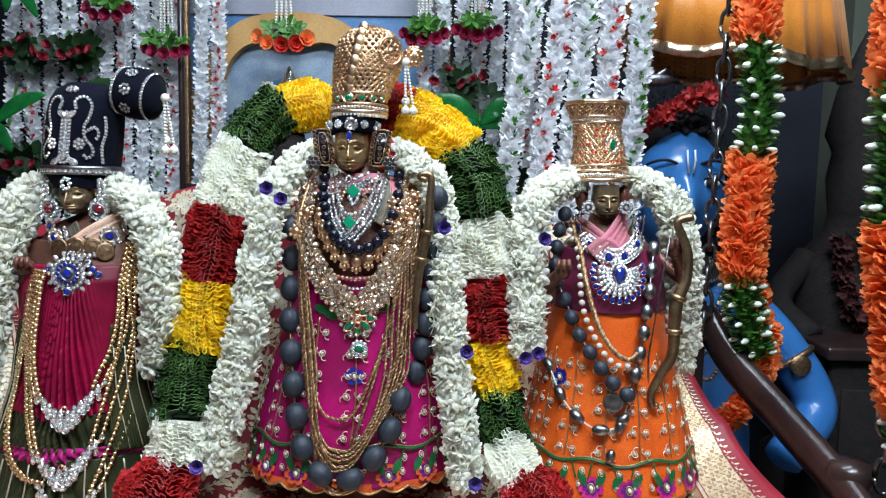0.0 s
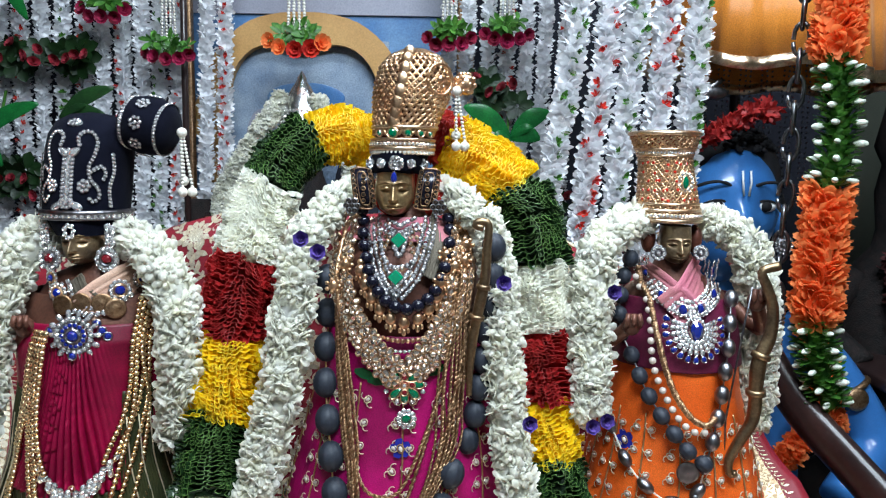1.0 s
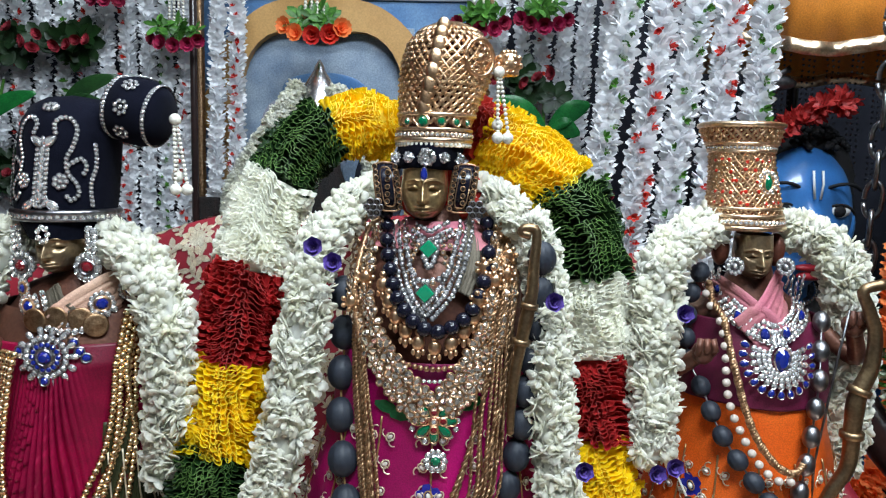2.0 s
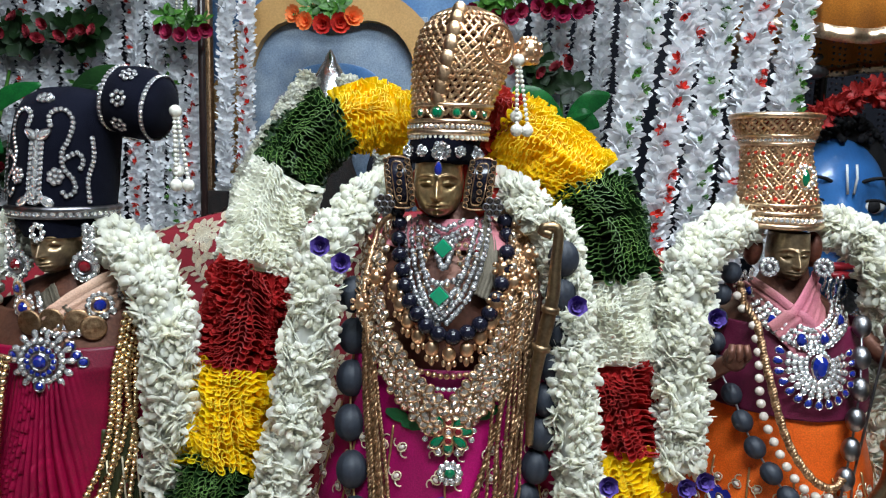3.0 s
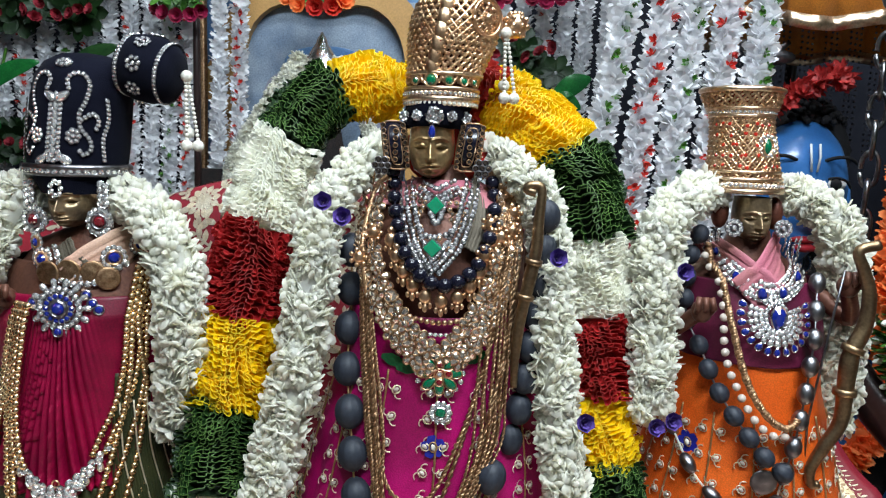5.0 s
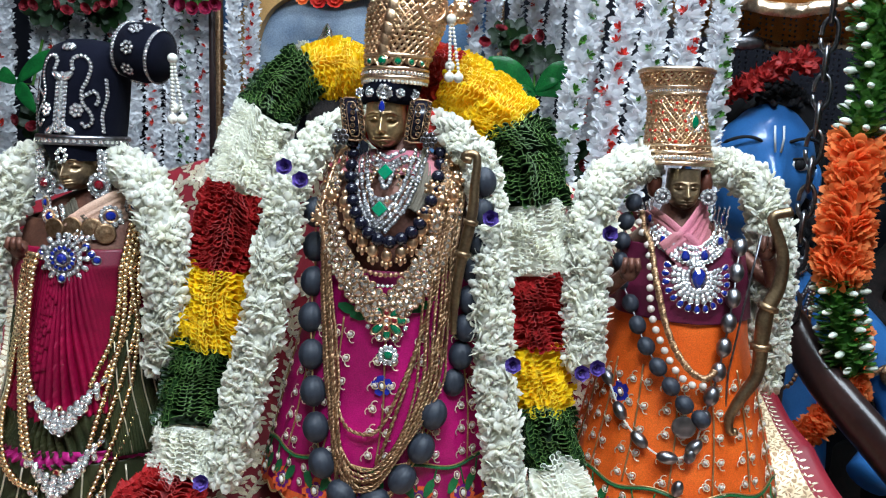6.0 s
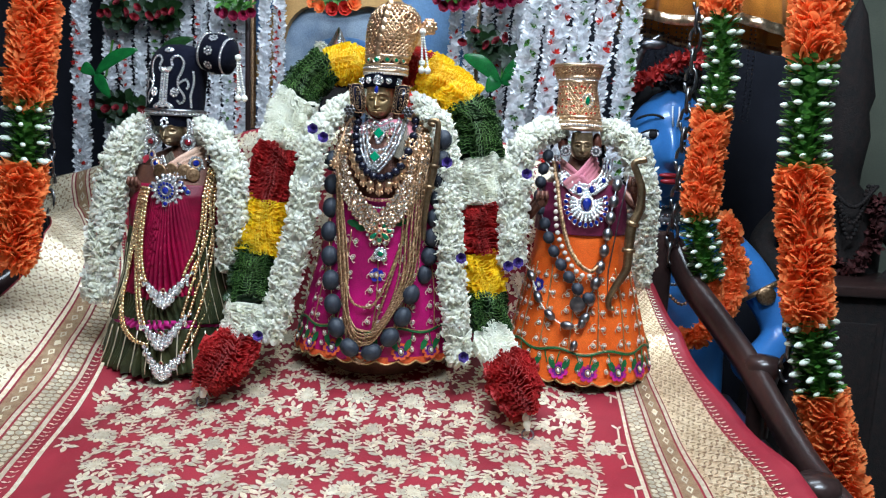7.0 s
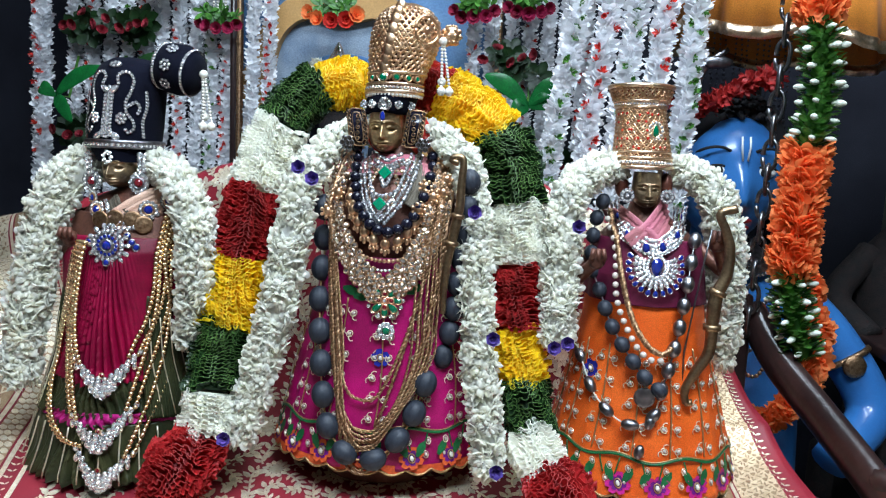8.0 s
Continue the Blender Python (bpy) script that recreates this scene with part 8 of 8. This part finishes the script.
for j, line in enumerate(([(-0.448, 0.955, 1.053), (-0.458, 0.955, 1.015), (-0.466, 0.955, 0.979), (-0.475, 0.955, 0.948), (-0.490, 0.955, 0.894), (-0.495, 0.955, 0.856), (-0.486, 0.955, 0.819), (-0.462, 0.955, 0.796), (-0.438, 0.955, 0.790)], [(-0.444, 0.955, 1.053), (-0.453, 0.955, 1.010), (-0.458, 0.955, 0.970), (-0.458, 0.955, 0.939), (-0.456, 0.955, 0.892), (-0.449, 0.955, 0.844), (-0.444, 0.955, 0.826)], [(-0.441, 0.955, 1.053), (-0.447, 0.955, 1.011), (-0.452, 0.955, 0.970), (-0.452, 0.955, 0.939), (-0.448, 0.955, 0.913), (-0.443, 0.955, 0.899)], [(-0.336, 0.955, 1.087), (-0.339, 0.955, 1.033), (-0.343, 0.955, 0.988), (-0.350, 0.955, 0.952), (-0.360, 0.955, 0.926), (-0.366, 0.955, 0.908)], [(-0.332, 0.955, 1.088), (-0.335, 0.955, 1.034), (-0.338, 0.955, 0.989), (-0.343, 0.955, 0.948), (-0.355, 0.955, 0.889), (-0.366, 0.955, 0.839)], [(-0.328, 0.955, 1.090), (-0.331, 0.955, 1.034), (-0.330, 0.955, 0.989), (-0.330, 0.955, 0.954), (-0.340, 0.955, 0.864), (-0.353, 0.955, 0.814), (-0.365, 0.955, 0.777)])):
    for side in (0.0, 0.0085 if j < 3 else -0.0085):
        bead_string(t, LEFT, np.array(line) + (side, 0, 0), 0.014 + 0.001 * (j % 3) + abs(side) * 0.2, 0.0038, GOLD_BRIGHT, 0.0066, joined=True, name="bead_strand")
for a0, c0, b0 in ([(-0.441, 0.950, 0.904), (-0.404, 0.950, 0.877), (-0.363, 0.950, 0.912)], [(-0.443, 0.950, 0.829), (-0.406, 0.950, 0.804), (-0.364, 0.950, 0.843)], [(-0.434, 0.950, 0.786), (-0.403, 0.950, 0.754), (-0.364, 0.950, 0.780)]):
    arc = spline([a0, c0, b0], 60)
    mid = np.array(c0)
    for k in range(5):
        n = 13 - 2 * k
        row = mid + (arc - mid) * (1 - 0.17 * k) - (0, 0, 0.0052 * k)
        p, w, d = along(LEFT, row[[0, 10, 20, 30, 40, 50, 59]], n, 0.0165)
        stones_on("crescent_stone", t, p, w, 0.0034 + 0.0003 * k, [CRYSTAL, SILVER], jitter=0.5)
    tips = arc[::9] - (0, 0, 0.012)
    stones_on("crescent_drop", t, LEFT.front(tips[:, 0], tips[:, 2], 0.015), LEFT.way(tips[:, 0], tips[:, 2]), 0.0030, [CRYSTAL, GOLD_PALE], shape=DROP, turn=[(1, 0, 0.02)] * len(tips))
    stones_on("red_stone", t, np.array([LEFT.front(c0[0], c0[2] + 0.006, 0.017)]), np.array([(0, -1, 0.0)]), 0.0035, [RUBY, GOLD], kind="")
t = jewel("ear_ornaments", "pair of round clear stone earrings with dark red centres", "ear ornament")
for sgn in (-1, 1):
    c = np.array([-0.417 + sgn * 0.033, 0.998, 1.131])
    pp = np.array([c + (0.0105 * np.cos(a), 0, 0.0115 * np.sin(a)) for a in np.arange(0, 6.28, 0.5)] + [c + (sgn * 0.002, 0, 0.019 + 0.006 * q) for q in range(4)] + [c + (sgn * 0.007, 0, 0.017 + 0.006 * q) for q in range(4)])
    stones_on("clear_stone", t, pp, np.tile((sgn * 0.2, -1, 0), (len(pp), 1)), 0.0034, [CRYSTAL, SILVER], jitter=0.4)
    stones_on("red_stone", t, np.array([c + (0, -0.001, 0)]), np.array([(sgn * 0.2, -1, 0)]), 0.007, [RUBY, SILVER_DARK], kind="")
stones_on("forehead_stone", t, np.array([(-0.417 + 0.005 * np.cos(a), 0.980, 1.164 + 0.007 * np.sin(a)) for a in np.arange(0, 6.28, 0.9)]), np.tile((0, -1, 0.1), (7, 1)), 0.0024, [CRYSTAL, SILVER])

# orange-skirted figure
t = jewel("necklace", "clear stone necklace with deep blue drops and a large fan pendant")
for q in [(0.255, 1.020, 1.117), (0.264, 1.020, 1.094), (0.286, 1.020, 1.080), (0.307, 1.020, 1.082), (0.327, 1.020, 1.097), (0.337, 1.020, 1.118)]:
    stones_on("blue_stone", t, np.array([RIGHT.front(q[0], q[2], 0.014)]), np.array([RIGHT.way(q[0], q[2])]), 0.0050, [SAPPHIRE, SILVER], shape=drop_stone(1.3), turn=[(1, 0, 0.2)], kind="")
band_of_stones(t, RIGHT, [(0.247, 1.020, 1.132), (0.253, 1.020, 1.113), (0.262, 1.020, 1.096), (0.280, 1.020, 1.083), (0.297, 1.020, 1.078), (0.315, 1.020, 1.085), (0.330, 1.020, 1.099), (0.336, 1.020, 1.116), (0.336, 1.020, 1.130)], 0.016, 4, 0.0027, [CRYSTAL, SILVER], 0.011)
c = np.array([(0.299, 1.015, 1.057)])[0]
p, w = RIGHT.front(c[0], c[2], 0.018), RIGHT.way(c[0], c[2])
stones_on("blue_drop", t, np.array([p]), np.array([w]), 0.0082, [SAPPHIRE, SILVER], shape=drop_stone(1.5), turn=[(-1, 0, 0)], label="large deep blue drop stone", kind="")
rays, blues, tr = [], [], []
for a in np.linspace(-3.5, 0.36, 15):
    v = np.array([np.cos(a), 0, np.sin(a)])
    blues.append(c + v * 0.0335), tr.append(np.cross((0, -1, 0), v))
    rays += [c + v * q for q in (0.0155, 0.0205, 0.0255)]
rays, blues = np.array(rays), np.array(blues)
stones_on("clear_ray", t, RIGHT.front(rays[:, 0], rays[:, 2], 0.015), RIGHT.way(rays[:, 0], rays[:, 2]), 0.0029, [CRYSTAL, SILVER])
stones_on("blue_tip", t, RIGHT.front(blues[:, 0], blues[:, 2], 0.015), RIGHT.way(blues[:, 0], blues[:, 2]), 0.0036, [SAPPHIRE, SILVER], shape=drop_stone(1.2), turn=tr)
ringc = np.array([c + (0.0112 * np.cos(a), 0, 0.0145 * np.sin(a)) for a in np.arange(0, 6.28, 0.33)])
stones_on("clear_ring", t, RIGHT.front(ringc[:, 0], ringc[:, 2], 0.016), RIGHT.way(ringc[:, 0], ringc[:, 2]), 0.0022, [CRYSTAL, SILVER])
t = jewel("bead_garland", "string of dark grey seed beads with coin on orange skirt")
bead_string(t, RIGHT, [(0.233, 1.010, 1.134), (0.227, 1.010, 1.113), (0.223, 1.010, 1.089), (0.222, 1.010, 1.063), (0.227, 1.010, 1.036), (0.236, 1.010, 1.012), (0.245, 1.010, 0.986), (0.258, 1.010, 0.962), (0.275, 1.010, 0.938), (0.292, 1.010, 0.917), (0.311, 1.010, 0.902)], 0.017, 0.0098, BEAD_SLATE, 0.0245, 1.12, cord=(0.0012, SILVER_DARK))
bead_string(t, RIGHT, [(0.351, 1.000, 1.090), (0.343, 1.000, 1.051), (0.337, 1.000, 1.011), (0.331, 1.000, 0.971), (0.323, 1.000, 0.934), (0.314, 1.000, 0.901)], 0.016, 0.0085, SILVER_DARK, 0.027, 1.35, cord=(0.0012, SILVER_DARK))
bead_string(t, RIGHT, [(0.196, 0.990, 0.945), (0.215, 0.990, 0.929), (0.219, 0.990, 0.916), (0.237, 0.990, 0.878), (0.271, 0.990, 0.853), (0.303, 0.990, 0.860), (0.316, 0.990, 0.898)], 0.010, 0.0075, SILVER_DARK, 0.036, 1.6, cord=(0.0012, PETAL_WHITE))
bead_string(t, RIGHT, [(0.303, 0.990, 0.858), (0.294, 0.990, 0.834), (0.292, 0.990, 0.819)], 0.012, 0.0065, SILVER_DARK, 0.03, 1.5)
q = np.array([(0.294, 0.990, 0.890)])[0]
build("coin", scatter([lathe([(-0.001, 0, 0, 0.012, 0.012), (0.0, 0, 0, 0.0135, 0.0135), (0.0012, 0, 0, 0.0125, 0.0125), (0.0008, 0, 0, 0.010, 0.010), (0.0016, 0, 0, 0.004, 0.004), (0.0017, 0, 0, 0.0002, 0.0002)], 24)], [place(RIGHT.front(q[0], q[2], 0.014), RIGHT.way(q[0], q[2]))]), SILVER_DARK, t, label="round dark coin")
t = jewel("pearl_string", "string of cream pearls on the orange-skirted statue")
bead_string(t, RIGHT, [(0.241, 1.000, 1.111), (0.247, 1.000, 1.087), (0.250, 1.000, 1.062), (0.250, 1.000, 1.040), (0.252, 1.000, 1.019), (0.257, 1.000, 0.999), (0.266, 1.000, 0.979), (0.274, 1.000, 0.964), (0.285, 1.000, 0.949), (0.299, 1.000, 0.940), (0.310, 1.000, 0.940)], 0.020, 0.0043, PEARL_WARM, 0.0128)
t = jewel("gold_mesh_chain", "flat woven copper gold chain", "chain")
rope_chain(t, RIGHT, [(0.244, 1.000, 1.124), (0.249, 1.000, 1.095), (0.258, 1.000, 1.040), (0.273, 1.000, 0.989), (0.293, 1.000, 0.958), (0.312, 1.000, 0.948), (0.323, 1.000, 0.957)], 0.020, 0.0026, COPPER_GOLD)
t = jewel("ear_ornaments", "pair of round silver earrings with dark stones", "ear ornament")
for q in [(0.261, 1.050, 1.144), (0.312, 1.050, 1.145)]:
    pp = np.array([np.array(q) + (0.0068 * np.cos(a), -0.002, 0.0068 * np.sin(a)) for a in np.arange(0, 6.28, 0.6)])
    stones_on("dark_stone", t, np.vstack([pp, [np.array(q) - (0, 0.003, 0)]]), np.tile((0, -1, 0.1), (len(pp) + 1, 1)), 0.0026, [CRYSTAL, SILVER_DARK])
    build("ear_disc", scatter([ball((0, 0, 0), (0.0095, 0.0095, 0.002), 18, 8)], [place(np.array(q), (0, -1, 0.1))]), SILVER_DARK, t)
hood = thing("hair_piece", "pierced dark gold side plates below the gold crown", "head ornament")
for sgn in (-1, 1):
    build("side_plate", [ball((0.287 + sgn * 0.029, 1.085, 1.158), (0.009, 0.012, 0.018), 16, 12)], COPPER_DARK, hood)

# ---- woven flowers of the silk cloth ----
LAYS = []


def flat_shape(pts, x, s, turn, size):
    """Places a flat shape of (a, b) points on the cloth at (x, s)."""
    c, d = np.cos(turn), np.sin(turn)
    a, b = pts[:, 0] * size, pts[:, 1] * size
    X, S = x + c * a - d * b, s + d * a + c * b
    LAYS.append(1)
    return silk(X, S) + (0.0007 + 0.00009 * (len(LAYS) % 9)) * silk_up(X, S)


rng = np.random.default_rng(21)
q = np.linspace(0, 2 * np.pi, 28, endpoint=False)
leaf_pts = np.array([(0, 0), (0.25, 0.16), (0.55, 0.2), (0.8, 0.12), (1, 0), (0.8, -0.10), (0.55, -0.17), (0.25, -0.14)])
motif = []


def centre_fan(edge_pts, x, s, turn, size):
    v = flat_shape(np.vstack([[edge_pts.mean(0)], edge_pts]), x, s, turn, size)
    n = len(edge_pts)
    k = np.arange(1, n + 1)
    return v, [np.stack([np.zeros(n, int), k, k % n + 1], 1)], 0


petal_ring = np.array([(np.cos(a) * (1 + 0.16 * np.cos(14 * a)), np.sin(a) * (1 + 0.16 * np.cos(14 * a))) for a in np.linspace(0, 2 * np.pi, 84, endpoint=False)])
STEP_X, STEP_S = 0.0880, 0.0860
s_top = SEC_S[-1] - 0.02
row = 0
s = 0.03
while s < s_top:
    x = -0.90 + (0.5 * STEP_X if row % 2 else 0)
    while x < 0.5:
        if edge_left(np.array(s)) + 0.022 < x < edge_right(np.array(s)) - 0.018:
            jx, js = x + rng.normal(0, 0.002), s + rng.normal(0, 0.002)
            size = 0.0196 * (0.92 + 0.16 * rng.random())
            turn0 = rng.random()
            motif.append(centre_fan(petal_ring, jx, js, turn0, size * 0.60))
            for k in range(12):
                a = turn0 + k / 12 * 6.2832
                motif.append(centre_fan(leaf_pts * (1, 1.9), jx + 0.52 * size * np.cos(a), js + 0.52 * size * np.sin(a), a, size * 0.62))
            # vine to the flower in the next row, with leaves on both sides
            for side, fall in ((-1, 0), (1, 0), (-1 if row % 2 else 1, 1)):
                if not fall and side == (1 if row % 2 else -1):
                    t = np.linspace(0.2, 0.82, 17)
                    vx = jx + side * STEP_X * (0.5 * t + 0.16 * np.sin(t * 6.28))
                    vs = js + STEP_S * (t - 0.12 * np.sin(t * 6.28))
                else:
                    t = np.linspace(0.0, 1.0, 15)
                    vx = jx + side * (0.018 + 0.026 * np.sin(t * 2.7))
                    vs = js + (-0.8 if fall else 1.0) * (0.010 + 0.064 * t - 0.018 * t * t)
                inside = (vx > edge_left(vs) + 0.006) & (vx < edge_right(vs) - 0.006) & (vs < s_top)
                if inside.sum() < 4:
                    continue
                vx, vs = vx[inside], vs[inside]
                dx, ds = np.gradient(vx), np.gradient(vs)
                nn = np.hypot(dx, ds)
                ox, os_ = -ds / nn * 0.0016, dx / nn * 0.0016
                X, S = np.stack([vx - ox, vx + ox], 1), np.stack([vs - os_, vs + os_], 1)
                motif.append(((silk(X, S) + 0.0007 * silk_up(X, S)).reshape(-1, 3), grid(2, len(vx)), 0))
                for k in range(1, len(vx), 2):
                    ang = np.arctan2(ds[k], dx[k])
                    for way_ in (-1, 1):
                        motif.append(centre_fan(leaf_pts * (1, 1.25), vx[k], vs[k], ang + way_ * (0.6 + 0.5 * rng.random()), 0.0150 * (0.6 + 0.7 * rng.random())))
            cur = np.linspace(0, 4.2, 12)
            cx2, cs2 = jx + 0.030 + 0.008 * np.cos(cur) * (1 - cur / 7), js + 0.002 + 0.008 * np.sin(cur) * (1 - cur / 7)
            if cx2.max() < edge_right(np.array(s)) - 0.01:
                X, S = np.stack([cx2 - 0.0008, cx2 + 0.0008], 1), np.stack([cs2 - 0.0008, cs2 + 0.0008], 1)
                motif.append(((silk(X, S) + 0.0007 * silk_up(X, S)).reshape(-1, 3), grid(2, 12), 0))
        x += STEP_X
    s += STEP_S
    row += 1
build("woven_pattern", motif, ZARI, cloth, smooth=False, label="woven gold flowers and vines", kind="stuff")
# small woven motifs of the borders: ringed dots, diamonds and large sprays, with a toothed edge
diamond = np.array([(1, 0), (0.12, 0.5), (-1, 0), (0.12, -0.5)]) * 0.5
for edge, out, sign in ((edge_left, out_left, -1), (edge_right, out_right, 1)):
    pale, dull = [], []
    where = lambda k, s: float(edge(np.array(s)) + (out(np.array(s)) - edge(np.array(s))) * k)
    dotted, chained, broad, teeth = ((0.215, 0.26, 0.305), 0.442, (0.62, 0.70, 0.78, 0.86, 0.94), 0.10) if sign < 0 else ((0.095, 0.142, 0.19), 0.337, (0.505, 0.575, 0.645, 0.715, 0.77), 0.83)
    for s in np.arange(0.05, 1.30, 0.0115):
        for i, k in enumerate(dotted):
            pale.append(centre_fan(petal_ring[::6], where(k, s + 0.00575 * (i % 2)), s + 0.00575 * (i % 2), 0.4, 0.0042))
        pale.append(centre_fan(leaf_pts, where(teeth, s), s, 0.0 if sign > 0 else np.pi, 0.0085))
        pale.append(centre_fan(leaf_pts, where(teeth, s), s, 1.9 if sign > 0 else 1.2, 0.006))
    for s in np.arange(0.05, 1.30, 0.026):
        pale.append(centre_fan(diamond, where(chained, s), s, 1.5708, 0.021))
        dull.append(centre_fan(diamond, where(chained, s), s, 1.5708, 0.010))
        for i, k in enumerate(broad):
            at = s + 0.013 * (i % 2)
            dull.append(centre_fan(petal_ring[::5], where(k, at), at, 0.3, 0.0032))
            for q in range(6):
                dull.append(centre_fan(leaf_pts * (1, 0.8), where(k, at) + 0.005 * np.cos(q * 1.047), at + 0.005 * np.sin(q * 1.047), q * 1.047 + 0.5, 0.0072))
    build("border_weave", [(v + (0, 0, 0.0006), f, 0) for v, f, _ in pale] + [(v + (0, 0, 0.0009), f, 1) for v, f, _ in dull], [ZARI, ZARI_DULL], cloth, smooth=False, label="small woven border motifs", kind="stuff")
